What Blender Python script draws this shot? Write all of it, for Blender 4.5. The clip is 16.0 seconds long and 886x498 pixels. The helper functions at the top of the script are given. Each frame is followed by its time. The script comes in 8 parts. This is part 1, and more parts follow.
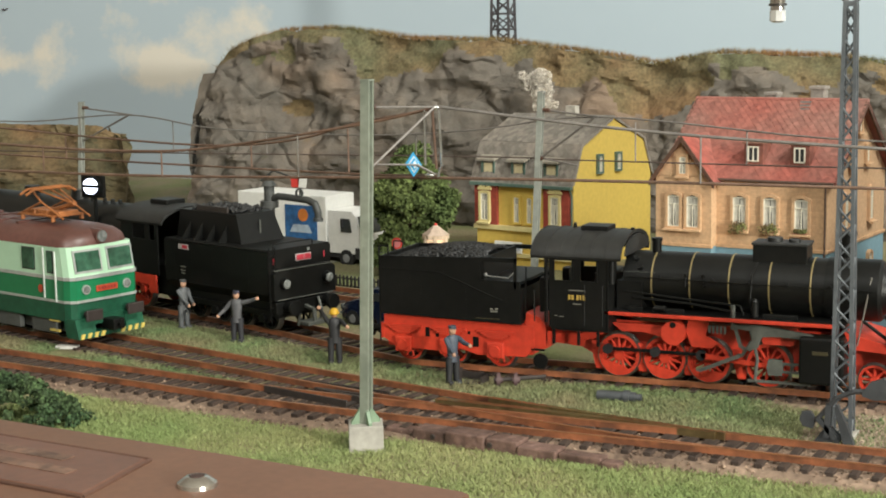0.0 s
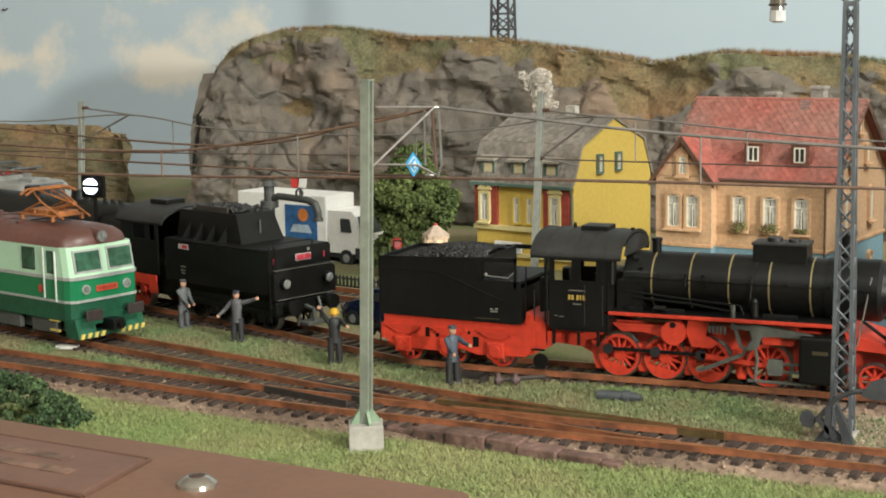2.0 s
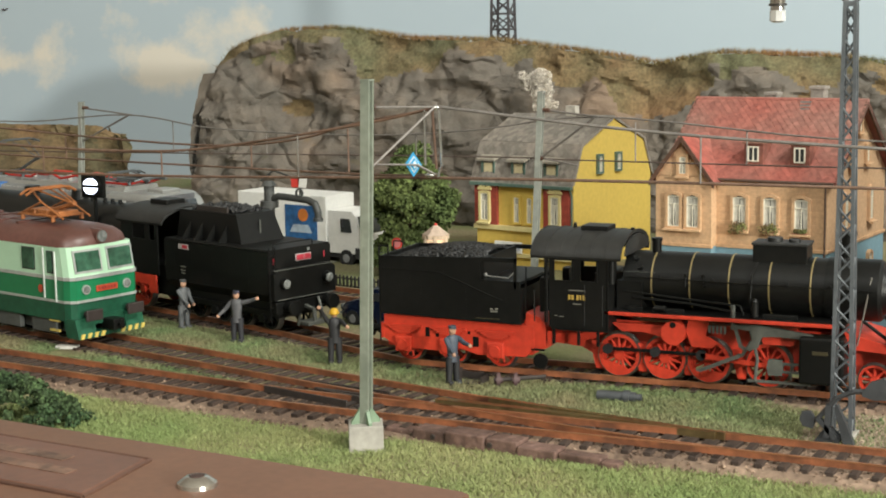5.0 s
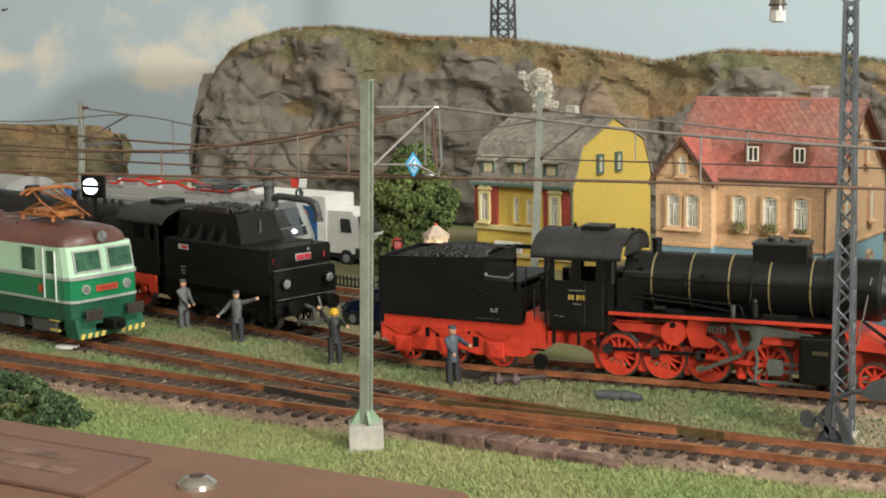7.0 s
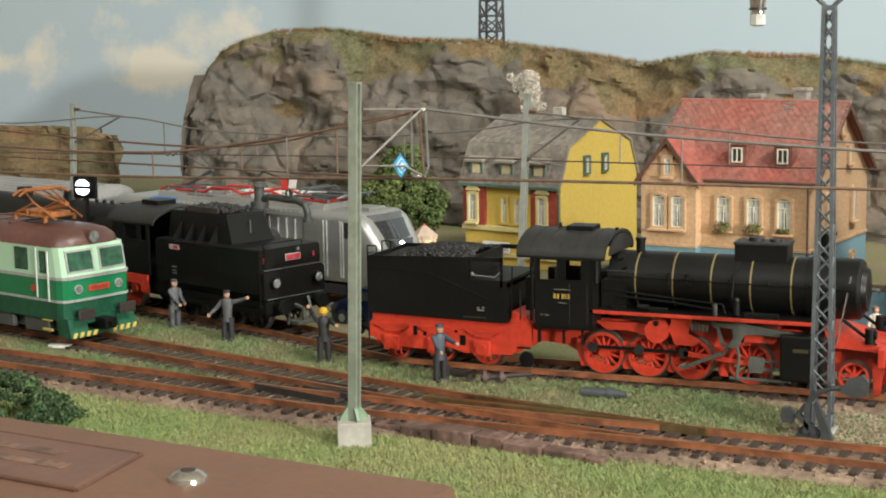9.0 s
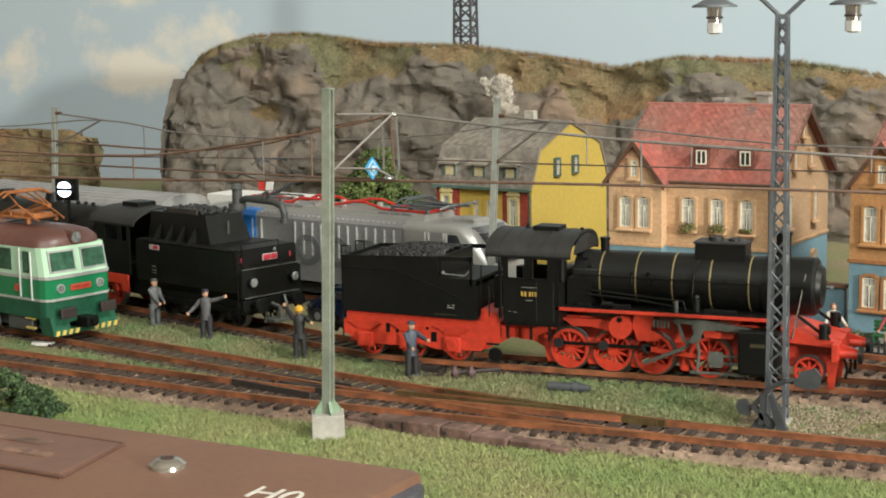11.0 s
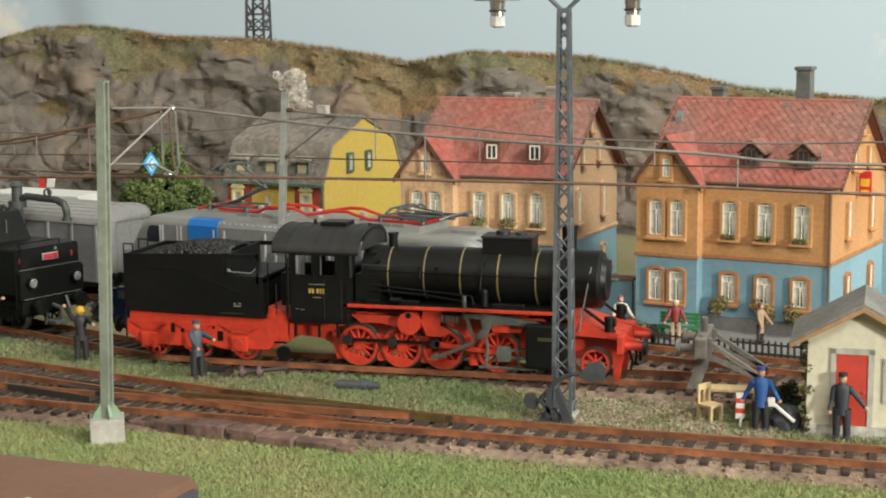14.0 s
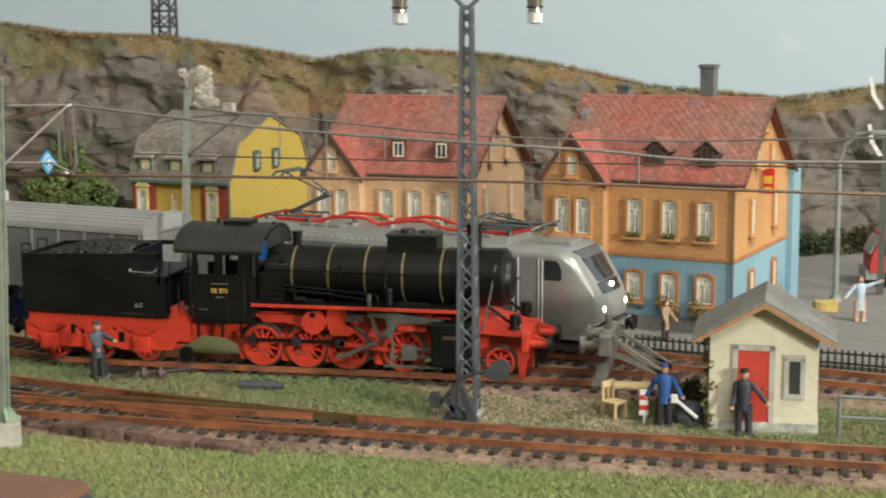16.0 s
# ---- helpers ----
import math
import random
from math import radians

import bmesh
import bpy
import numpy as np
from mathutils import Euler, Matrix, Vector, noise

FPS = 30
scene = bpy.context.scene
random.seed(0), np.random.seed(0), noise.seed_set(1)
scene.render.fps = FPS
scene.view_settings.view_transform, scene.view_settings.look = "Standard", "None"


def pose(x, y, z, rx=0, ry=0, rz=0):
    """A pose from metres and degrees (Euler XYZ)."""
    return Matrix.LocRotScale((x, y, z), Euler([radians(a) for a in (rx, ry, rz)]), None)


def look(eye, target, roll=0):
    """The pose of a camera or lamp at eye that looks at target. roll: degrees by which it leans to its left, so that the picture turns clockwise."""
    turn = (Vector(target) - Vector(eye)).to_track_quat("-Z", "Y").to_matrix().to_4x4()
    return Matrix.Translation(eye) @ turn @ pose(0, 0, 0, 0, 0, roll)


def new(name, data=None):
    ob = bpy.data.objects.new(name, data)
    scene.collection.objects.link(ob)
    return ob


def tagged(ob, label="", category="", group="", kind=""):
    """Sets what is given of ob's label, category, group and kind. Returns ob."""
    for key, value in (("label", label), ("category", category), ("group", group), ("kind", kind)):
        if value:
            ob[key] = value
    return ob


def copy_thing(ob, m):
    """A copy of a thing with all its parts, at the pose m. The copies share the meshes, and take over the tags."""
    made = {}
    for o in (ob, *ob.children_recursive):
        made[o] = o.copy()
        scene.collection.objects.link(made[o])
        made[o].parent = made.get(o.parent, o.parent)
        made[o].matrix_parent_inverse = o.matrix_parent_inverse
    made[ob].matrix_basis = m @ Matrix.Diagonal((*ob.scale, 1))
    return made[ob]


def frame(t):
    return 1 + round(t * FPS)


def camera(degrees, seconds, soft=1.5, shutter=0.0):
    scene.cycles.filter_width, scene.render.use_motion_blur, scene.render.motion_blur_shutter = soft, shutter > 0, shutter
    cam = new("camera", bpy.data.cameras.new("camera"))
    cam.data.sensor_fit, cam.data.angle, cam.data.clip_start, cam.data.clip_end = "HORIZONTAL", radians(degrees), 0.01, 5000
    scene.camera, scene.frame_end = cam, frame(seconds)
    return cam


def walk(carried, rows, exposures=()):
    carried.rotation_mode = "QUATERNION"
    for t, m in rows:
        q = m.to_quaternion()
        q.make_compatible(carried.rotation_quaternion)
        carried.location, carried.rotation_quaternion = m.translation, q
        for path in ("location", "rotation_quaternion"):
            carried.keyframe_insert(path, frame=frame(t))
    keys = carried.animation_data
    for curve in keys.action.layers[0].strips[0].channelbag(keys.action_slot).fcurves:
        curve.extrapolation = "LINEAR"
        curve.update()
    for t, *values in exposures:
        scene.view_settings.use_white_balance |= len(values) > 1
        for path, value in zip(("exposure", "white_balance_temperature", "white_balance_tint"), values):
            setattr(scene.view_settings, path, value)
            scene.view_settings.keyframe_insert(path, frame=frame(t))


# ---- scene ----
cam = camera(31.81, 16.0, soft=1.9, shutter=0.5)
PATH = [
    (0.00, (0.1569, -0.5168, 0.1281), (-0.0417, -0.0637, 0.0555), -0.95),
    (8.30, (0.1569, -0.5168, 0.1281), (-0.0417, -0.0637, 0.0555), -0.95),
    (10.20, (0.1722, -0.5405, 0.1310), (-0.0180, -0.0837, 0.0590), -0.93),
    (11.60, (0.1722, -0.5405, 0.1310), (-0.0180, -0.0837, 0.0590), -0.93),
    (12.00, (0.1733, -0.5380, 0.1305), (-0.0040, -0.0761, 0.0582), -0.83),
    (12.50, (0.1751, -0.5337, 0.1302), (0.0203, -0.0639, 0.0571), -0.62),
    (13.00, (0.1754, -0.5319, 0.1300), (0.0361, -0.0574, 0.0561), -0.59),
    (13.60, (0.1757, -0.5317, 0.1299), (0.0361, -0.0573, 0.0561), -0.59),
    (14.00, (0.1763, -0.5308, 0.1298), (0.0447, -0.0541, 0.0557), -0.54),
    (14.40, (0.1763, -0.5305, 0.1299), (0.0463, -0.0534, 0.0556), -0.51),
    (15.10, (0.1760, -0.5306, 0.1299), (0.0463, -0.0535, 0.0557), -0.52),
    (15.50, (0.1771, -0.5292, 0.1297), (0.0558, -0.0499, 0.0552), -0.46),
    (16.00, (0.1793, -0.5269, 0.1294), (0.0741, -0.0439, 0.0545), -0.34),
]
walk(cam, [(t, look(eye, target, roll)) for t, eye, target, roll in PATH], exposures=[(0, 0.13), (8.3, 0.13), (11, 0.14), (14, 0.06), (16, -0.08)])

# ---- room light: unseen area lights, added ----
world = bpy.data.worlds.new("room")
scene.world = world
world.use_nodes = True
world.node_tree.nodes["Background"].inputs[0].default_value = (1.0, 0.93, 0.84, 1)
world.node_tree.nodes["Background"].inputs[1].default_value = 0.2


def area_lamp(name, eye, target, sx, sy, watts, colour):
    data = bpy.data.lights.new(name, "AREA")
    data.shape, data.size, data.size_y, data.energy, data.color = "RECTANGLE", sx, sy, watts, colour
    ob = new(name, data)
    ob.matrix_world = look(eye, target)
    return ob


# added unseen key, low at right front, set after the figurine's shadow on the hut
area_lamp("low_key_light", (1.75, -1.15, 0.38), (0.05, 0.1, 0.03), 0.12, 0.12, 40, (0.97, 0.95, 0.84))
# added fill from high right, no known lamp; brightens the east gables
area_lamp("fill_light", (1.2, -0.3, 1.35), (-0.05, 0.22, 0.03), 0.5, 0.4, 27, (0.96, 0.97, 0.89))
# added broad fill from behind the camera; lifts the house fronts
area_lamp("fill_light", (0.6, -1.7, 1.4), (0.0, 0.3, 0.03), 1.2, 0.7, 26, (0.95, 0.97, 0.91))

# ---- materials ----
K = 0.001  # everything below is laid out in millimetres
MATS = {}


def mat(name, colour, rough=0.6, metal=0.0, vary=0.15, scale=60.0, bump=0.0, colour2=None, emit=0.0, alpha=1.0, island=0.0, spec=0.5, detail=400.0):
    """Principled paint with two scales of variation, in object space."""
    if name in MATS:
        return MATS[name]
    m = bpy.data.materials.new(name)
    m.use_nodes = True
    nt = m.node_tree
    n = nt.nodes
    b = n["Principled BSDF"]
    b.inputs["Roughness"].default_value = rough
    b.inputs["Metallic"].default_value = metal
    b.inputs["Specular IOR Level"].default_value = spec
    tc = n.new("ShaderNodeTexCoord")
    n1 = n.new("ShaderNodeTexNoise")
    n1.inputs["Scale"].default_value, n1.inputs["Detail"].default_value = scale, 6
    n2 = n.new("ShaderNodeTexNoise")
    n2.inputs["Scale"].default_value, n2.inputs["Detail"].default_value = detail, 4
    nt.links.new(tc.outputs["Object"], n1.inputs["Vector"])
    nt.links.new(tc.outputs["Object"], n2.inputs["Vector"])
    c2 = colour2 or tuple(c * (1 - 1.6 * vary) for c in colour)
    mix = n.new("ShaderNodeMix")
    mix.data_type = "RGBA"
    mix.inputs[6].default_value, mix.inputs[7].default_value = (*c2, 1), (*colour, 1)
    ramp = n.new("ShaderNodeMapRange")
    ramp.inputs[1].default_value, ramp.inputs[2].default_value = 0.35, 0.65
    nt.links.new(n1.outputs["Fac"], ramp.inputs[0])
    nt.links.new(ramp.outputs[0], mix.inputs[0])
    hsv = n.new("ShaderNodeHueSaturation")
    val = n.new("ShaderNodeMapRange")
    val.inputs[1].default_value, val.inputs[2].default_value = 0.3, 0.7
    val.inputs[3].default_value, val.inputs[4].default_value = 1 - vary, 1 + vary
    nt.links.new(n2.outputs["Fac"], val.inputs[0])
    nt.links.new(mix.outputs[2], hsv.inputs["Color"])
    last = val.outputs[0]
    if island:
        g = n.new("ShaderNodeNewGeometry")
        r = n.new("ShaderNodeMapRange")
        r.inputs[3].default_value, r.inputs[4].default_value = 1 - island, 1 + island
        nt.links.new(g.outputs["Random Per Island"], r.inputs[0])
        mul = n.new("ShaderNodeMath")
        mul.operation = "MULTIPLY"
        nt.links.new(last, mul.inputs[0])
        nt.links.new(r.outputs[0], mul.inputs[1])
        last = mul.outputs[0]
    nt.links.new(last, hsv.inputs["Value"])
    nt.links.new(hsv.outputs["Color"], b.inputs["Base Color"])
    if bump:
        bp = n.new("ShaderNodeBump")
        bp.inputs["Strength"].default_value, bp.inputs["Distance"].default_value = bump, 0.0006
        nt.links.new(n2.outputs["Fac"], bp.inputs["Height"])
        nt.links.new(bp.outputs["Normal"], b.inputs["Normal"])
    if emit:
        b.inputs["Emission Color"].default_value, b.inputs["Emission Strength"].default_value = (*colour, 1), emit
    MATS[name] = m
    return m


# ---- mesh helpers ----
def part(name, bm, material, parent=None, label="", smooth=False, at=None):
    """Links a bmesh laid out in millimetres as one mesh object."""
    bmesh.ops.scale(bm, vec=(K, K, K), verts=bm.verts)
    bmesh.ops.recalc_face_normals(bm, faces=bm.faces)
    me = bpy.data.meshes.new(name)
    bm.to_mesh(me)
    bm.free()
    if smooth:
        me.shade_smooth()
        me.set_sharp_from_angle(angle=radians(38))
    me.materials.append(material)
    ob = new(name, me)
    if parent is not None:
        ob.parent = parent
    if at is not None:
        ob.matrix_basis = at
    if label:
        ob["label"] = label
    return ob


def share(name, source, parent, m):
    ob = new(name, source.data)
    ob.parent = parent
    ob.matrix_basis = m
    return ob


def mm(x, y, z, rx=0, ry=0, rz=0):
    return pose(x * K, y * K, z * K, rx, ry, rz)


def thing(name, label, category, m, group="", kind=""):
    ob = new(name)
    ob.empty_display_size = 0.01
    ob.matrix_basis = m
    return tagged(ob, label, category, group, kind)


def B():
    return bmesh.new()


def box(bm, x0, x1, y0, y1, z0, z1, bev=0.0, m=None):
    r = bmesh.ops.create_cube(bm, size=1.0)
    vs = r["verts"]
    for v in vs:
        v.co = Vector((x0 if v.co.x < 0 else x1, y0 if v.co.y < 0 else y1, z0 if v.co.z < 0 else z1))
    if bev:
        es = list({e for v in vs for e in v.link_edges})
        q = bmesh.ops.bevel(bm, geom=es, offset=bev, segments=2, affect="EDGES", profile=0.6)
        vs = list({v for f in q["faces"] for v in f.verts} | {v for v in vs if v.is_valid})
    if m is not None:
        bmesh.ops.transform(bm, matrix=m, verts=vs)
    return vs


def cyl(bm, p, q, r0, r1=None, seg=12):
    p, q = Vector(p), Vector(q)
    d = q - p
    m = Matrix.Translation((p + q) / 2) @ d.to_track_quat("Z", "Y").to_matrix().to_4x4()
    r = bmesh.ops.create_cone(bm, cap_ends=True, segments=seg, radius1=r0, radius2=r0 if r1 is None else r1, depth=d.length, matrix=m)
    return r["verts"]


def ball(bm, c, r, sx=1, sy=1, sz=1, sub=2):
    q = bmesh.ops.create_icosphere(bm, subdivisions=sub, radius=r, matrix=Matrix.Translation(c) @ Matrix.Diagonal((sx, sy, sz, 1)))
    return q["verts"]


def rod(bm, pts, r, seg=6):
    for a, b in zip(pts, pts[1:]):
        cyl(bm, a, b, r, seg=seg)


def tube(bm, pts, r, seg=8):
    """A bent tube through pts as one skin."""
    P = [Vector(p) for p in pts]
    rings = []
    for i, p in enumerate(P):
        d = (P[min(i + 1, len(P) - 1)] - P[max(i - 1, 0)]).normalized()
        side = d.cross(Vector((0, 0, 1)))
        side = side.normalized() if side.length > 1e-4 else Vector((1, 0, 0))
        up = side.cross(d)
        rings.append([tuple(p + (side * math.cos(k * 6.2832 / seg) + up * math.sin(k * 6.2832 / seg)) * r) for k in range(seg)])
    loft(bm, rings)


def prism(bm, outline, a, b, axis="y"):
    """A closed outline of (u, v) drawn out from a to b. axis y: u is x, v is z; axis x: u is y, v is z; axis z: u is x, v is y."""
    def put(u, v, w):
        return {"y": (u, w, v), "x": (w, u, v), "z": (u, v, w)}[axis]
    lo = [bm.verts.new(put(u, v, a)) for u, v in outline]
    hi = [bm.verts.new(put(u, v, b)) for u, v in outline]
    bm.faces.new(lo)
    bm.faces.new(hi[::-1])
    for i in range(len(lo)):
        j = (i + 1) % len(lo)
        bm.faces.new((lo[i], hi[i], hi[j], lo[j]))
    return lo + hi


def loft(bm, rings, cap=True):
    rows = [[bm.verts.new(p) for p in ring] for ring in rings]
    for a, b in zip(rows, rows[1:]):
        n = len(a)
        for i in range(n):
            j = (i + 1) % n
            bm.faces.new((a[i], a[j], b[j], b[i]))
    if cap:
        bm.faces.new(rows[0][::-1])
        bm.faces.new(rows[-1])
    return rows

# ---- setting: ground, tracks, cliff, backdrop ----
def ground_mat():
    m = mat("scatter_turf", (0.145, 0.165, 0.06), rough=0.95, vary=0.3, scale=22, colour2=(0.21, 0.165, 0.10), bump=1.0, detail=1300)
    return m


def d_track_y(x):
    pts = [(-700, 10), (-231, -53), (-157, -64), (-90, -74), (52, -78), (110, -81), (185, -83), (420, -88)]
    for (a, p), (b, q) in zip(pts, pts[1:]):
        if x <= b:
            return p + (q - p) * (x - a) / (b - a)
    return -88


bm = B()
nx, ny = 170, 100
gv = [[None] * (ny + 1) for _ in range(nx + 1)]
for i in range(nx + 1):
    for j in range(ny + 1):
        x, y = -900 + 1700 * i / nx, -420 + 1000 * j / ny
        up = max(0, min(1, (y - d_track_y(x) - 8) / 10)) * max(0, min(1, (70 - x) / 30))
        gv[i][j] = bm.verts.new((x, y, 0.4 * noise.noise((x * 0.02, y * 0.02, 0)) - 0.5 + 2.5 * up))
for i in range(nx):
    for j in range(ny):
        bm.faces.new((gv[i][j], gv[i + 1][j], gv[i + 1][j + 1], gv[i][j + 1]))
tagged(part("ground", bm, ground_mat(), smooth=True), "layout ground of mixed green and sandy scatter turf", "ground", kind="structure")

road_m = mat("grey_street", (0.20, 0.19, 0.18), rough=0.9, vary=0.12, scale=14, bump=0.3)
bm = B()
prism(bm, [(-420, 200), (-150, 131), (-40, 104), (110, 68), (330, 22), (420, 60), (420, 345), (130, 345), (40, 190), (-150, 210), (-420, 300)], -0.5, 0.9, "z")
tagged(part("road", bm, road_m), "grey painted street behind the picket fence", "road", kind="structure")

# unseen room shell round the layout, added to bounce the lights
bm = B()
box(bm, -2600, 2600, -2600, 2600, -1000, -960)
tagged(part("floor", bm, mat("room_floor", (0.25, 0.19, 0.14), rough=0.5)), "unseen brown room floor, added below the layout", "floor", kind="structure")
wall_m = mat("bounce_wall", (0.62, 0.57, 0.50), rough=0.9, vary=0.04)
for nm, d in (("bounce_wall_south", (-2600, 2600, -2640, -2600)), ("bounce_wall_west", (-2640, -2600, -2600, 2600)), ("bounce_wall_east", (2600, 2640, -2600, 2600)), ("bounce_wall_north", (-2600, 2600, 2600, 2640))):
    bm = B()
    box(bm, *d, -960, 1700)
    tagged(part(nm, bm, wall_m), "unseen plain cream room wall, added to bounce light", "wall", kind="structure")
bm = B()
box(bm, -2640, 2640, -2640, 2640, 1700, 1740)
tagged(part("ceiling", bm, mat("bounce_ceiling", (0.75, 0.72, 0.67), rough=0.9, vary=0.03)), "unseen white room ceiling, added to bounce light", "ceiling", kind="structure")

# painted sky board
sky = bpy.data.materials.new("painted_sky")
sky.use_nodes = True
n, nt = sky.node_tree.nodes, sky.node_tree
pb = n["Principled BSDF"]
pb.inputs["Roughness"].default_value = 0.75
tc = n.new("ShaderNodeTexCoord")
mp = n.new("ShaderNodeMapping")
mp.inputs["Scale"].default_value = (22.0, 22.0, 26.0)
mp.inputs["Location"].default_value = (1.35, 0, 0.25)
no = n.new("ShaderNodeTexNoise")
no.inputs["Scale"].default_value, no.inputs["Detail"].default_value, no.inputs["Roughness"].default_value = 1.0, 7, 0.62
rp = n.new("ShaderNodeValToRGB")
rp.color_ramp.elements[0].position, rp.color_ramp.elements[0].color = 0.44, (0.41, 0.49, 0.55, 1)
rp.color_ramp.elements[1].position, rp.color_ramp.elements[1].color = 0.68, (0.66, 0.62, 0.55, 1)
sep = n.new("ShaderNodeSeparateXYZ")
nt.links.new(tc.outputs["Object"], mp.inputs["Vector"])
nt.links.new(mp.outputs[0], no.inputs["Vector"])
nt.links.new(tc.outputs["Object"], sep.inputs[0])
flat = n.new("ShaderNodeCombineXYZ")
nt.links.new(sep.outputs["X"], flat.inputs[0])
nt.links.new(sep.outputs["Z"], flat.inputs[2])
last = None
# brushed clouds: centre and half size on the board
for cx, cz, rx_, rz_ in ((-0.535, 0.114, 0.050, 0.030), (-0.595, 0.096, 0.055, 0.020), (-0.642, 0.106, 0.024, 0.028), (-0.719, 0.108, 0.024, 0.034), (-0.76, 0.098, 0.040, 0.016), (-0.60, 0.156, 0.03, 0.010), (-0.95, 0.12, 0.12, 0.04), (0.35, 0.19, 0.10, 0.02)):
    off = n.new("ShaderNodeVectorMath")
    off.operation = "SUBTRACT"
    off.inputs[1].default_value = (cx, 0, cz)
    nt.links.new(flat.outputs[0], off.inputs[0])
    div = n.new("ShaderNodeVectorMath")
    div.operation = "DIVIDE"
    div.inputs[1].default_value = (rx_, 1, rz_)
    nt.links.new(off.outputs[0], div.inputs[0])
    ln = n.new("ShaderNodeVectorMath")
    ln.operation = "LENGTH"
    nt.links.new(div.outputs[0], ln.inputs[0])
    if last is None:
        last = ln.outputs["Value"]
    else:
        mn = n.new("ShaderNodeMath")
        mn.operation = "MINIMUM"
        nt.links.new(last, mn.inputs[0])
        nt.links.new(ln.outputs["Value"], mn.inputs[1])
        last = mn.outputs[0]
core = n.new("ShaderNodeMapRange")
core.inputs[1].default_value, core.inputs[2].default_value = 0.2, 1.7
core.inputs[3].default_value, core.inputs[4].default_value = 0.16, -0.22
nt.links.new(last, core.inputs[0])
add = n.new("ShaderNodeMath")
nt.links.new(no.outputs["Fac"], add.inputs[0])
nt.links.new(core.outputs[0], add.inputs[1])
nt.links.new(add.outputs[0], rp.inputs[0])
nt.links.new(rp.outputs[0], pb.inputs["Base Color"])
bm = B()
box(bm, -1500, 1100, 620, 632, -60, 520)
tagged(part("backdrop", bm, sky), "painted sky board with pale clouds behind the layout", "backdrop", kind="structure")
for x, z in ((-766, 144), (-790, 137)):
    bm = B()
    prism(bm, [(-4, 0), (-1.5, 1.6), (0, 0.6), (2, 1.8), (4.5, 1.2), (1.6, 0.4), (0, -0.6)], 618.6, 619.6, "y")
    tagged(part("painted_bird", bm, mat("bird_grey", (0.10, 0.09, 0.10), rough=0.8), at=mm(x, 0, z)), "small dark bird painted on the sky board", "bird")
bm = B()
box(bm, -900, 800, -420, 620, -60, -12)
tagged(part("baseboard", bm, mat("plywood", (0.35, 0.24, 0.13), rough=0.6, vary=0.1)), "plywood baseboard carrying the model railway", "baseboard", kind="structure")

# rock face
ROCK_TOP = [(-445, 60), (-416, 80), (-408, 99), (-398, 110), (-384, 116), (-357, 123), (-318, 124), (-261, 116.5), (-205, 115), (-149, 108), (-101, 100), (-63, 106.5), (4, 104), (50, 97), (101, 85), (181, 78), (240, 86), (330, 92), (520, 95)]


def top_at(x):
    for (a, p), (b, q) in zip(ROCK_TOP, ROCK_TOP[1:]):
        if a <= x <= b:
            f = (x - a) / (b - a)
            return p + (q - p) * f
    return ROCK_TOP[0][1] if x < 0 else ROCK_TOP[-1][1]


rock = bpy.data.materials.new("plaster_rock")
rock.use_nodes = True
n, nt = rock.node_tree.nodes, rock.node_tree
pb = n["Principled BSDF"]
pb.inputs["Roughness"].default_value = 0.92
tc = n.new("ShaderNodeTexCoord")
cols = []
for sc, dt in ((14, 8), (55, 8), (7, 3)):
    q = n.new("ShaderNodeTexNoise")
    q.inputs["Scale"].default_value, q.inputs["Detail"].default_value = sc, dt
    nt.links.new(tc.outputs["Object"], q.inputs["Vector"])
    cols.append(q)
r1 = n.new("ShaderNodeValToRGB")
e = r1.color_ramp.elements
e[0].position, e[0].color = 0.30, (0.085, 0.075, 0.06, 1)
e[1].position, e[1].color = 0.74, (0.205, 0.165, 0.125, 1)
k = e.new(0.5)
k.color = (0.135, 0.112, 0.09, 1)
nt.links.new(cols[1].outputs["Fac"], r1.inputs[0])
r2 = n.new("ShaderNodeValToRGB")
e = r2.color_ramp.elements
e[0].position, e[0].color = 0.5, (0.11, 0.10, 0.088, 1)
e[1].position, e[1].color = 0.66, (0.23, 0.14, 0.085, 1)
nt.links.new(cols[0].outputs["Fac"], r2.inputs[0])
mx = n.new("ShaderNodeMix")
mx.data_type, mx.blend_type = "RGBA", "MIX"
mx.inputs[0].default_value = 0.42
nt.links.new(r1.outputs[0], mx.inputs[6])
nt.links.new(r2.outputs[0], mx.inputs[7])
geo = n.new("ShaderNodeNewGeometry")
sp = n.new("ShaderNodeSeparateXYZ")
nt.links.new(geo.outputs["Normal"], sp.inputs[0])
mr = n.new("ShaderNodeMapRange")
mr.inputs[1].default_value, mr.inputs[2].default_value = 0.8, 1.0
nt.links.new(sp.outputs["Z"], mr.inputs[0])
r3 = n.new("ShaderNodeValToRGB")
e = r3.color_ramp.elements
e[0].position, e[0].color = 0.40, (0.115, 0.12, 0.05, 1)
e[1].position, e[1].color = 0.60, (0.215, 0.125, 0.05, 1)
nt.links.new(cols[0].outputs["Fac"], r3.inputs[0])
m2 = n.new("ShaderNodeMix")
m2.data_type = "RGBA"
nt.links.new(mr.outputs[0], m2.inputs[0])
nt.links.new(mx.outputs[2], m2.inputs[6])
nt.links.new(r3.outputs[0], m2.inputs[7])
nt.links.new(m2.outputs[2], pb.inputs["Base Color"])
bp = n.new("ShaderNodeBump")
bp.inputs["Strength"].default_value, bp.inputs["Distance"].default_value = 1.0, 0.0045
warp = n.new("ShaderNodeMix")
warp.data_type = "RGBA"
warp.inputs[0].default_value = 0.04
nt.links.new(tc.outputs["Object"], warp.inputs[6])
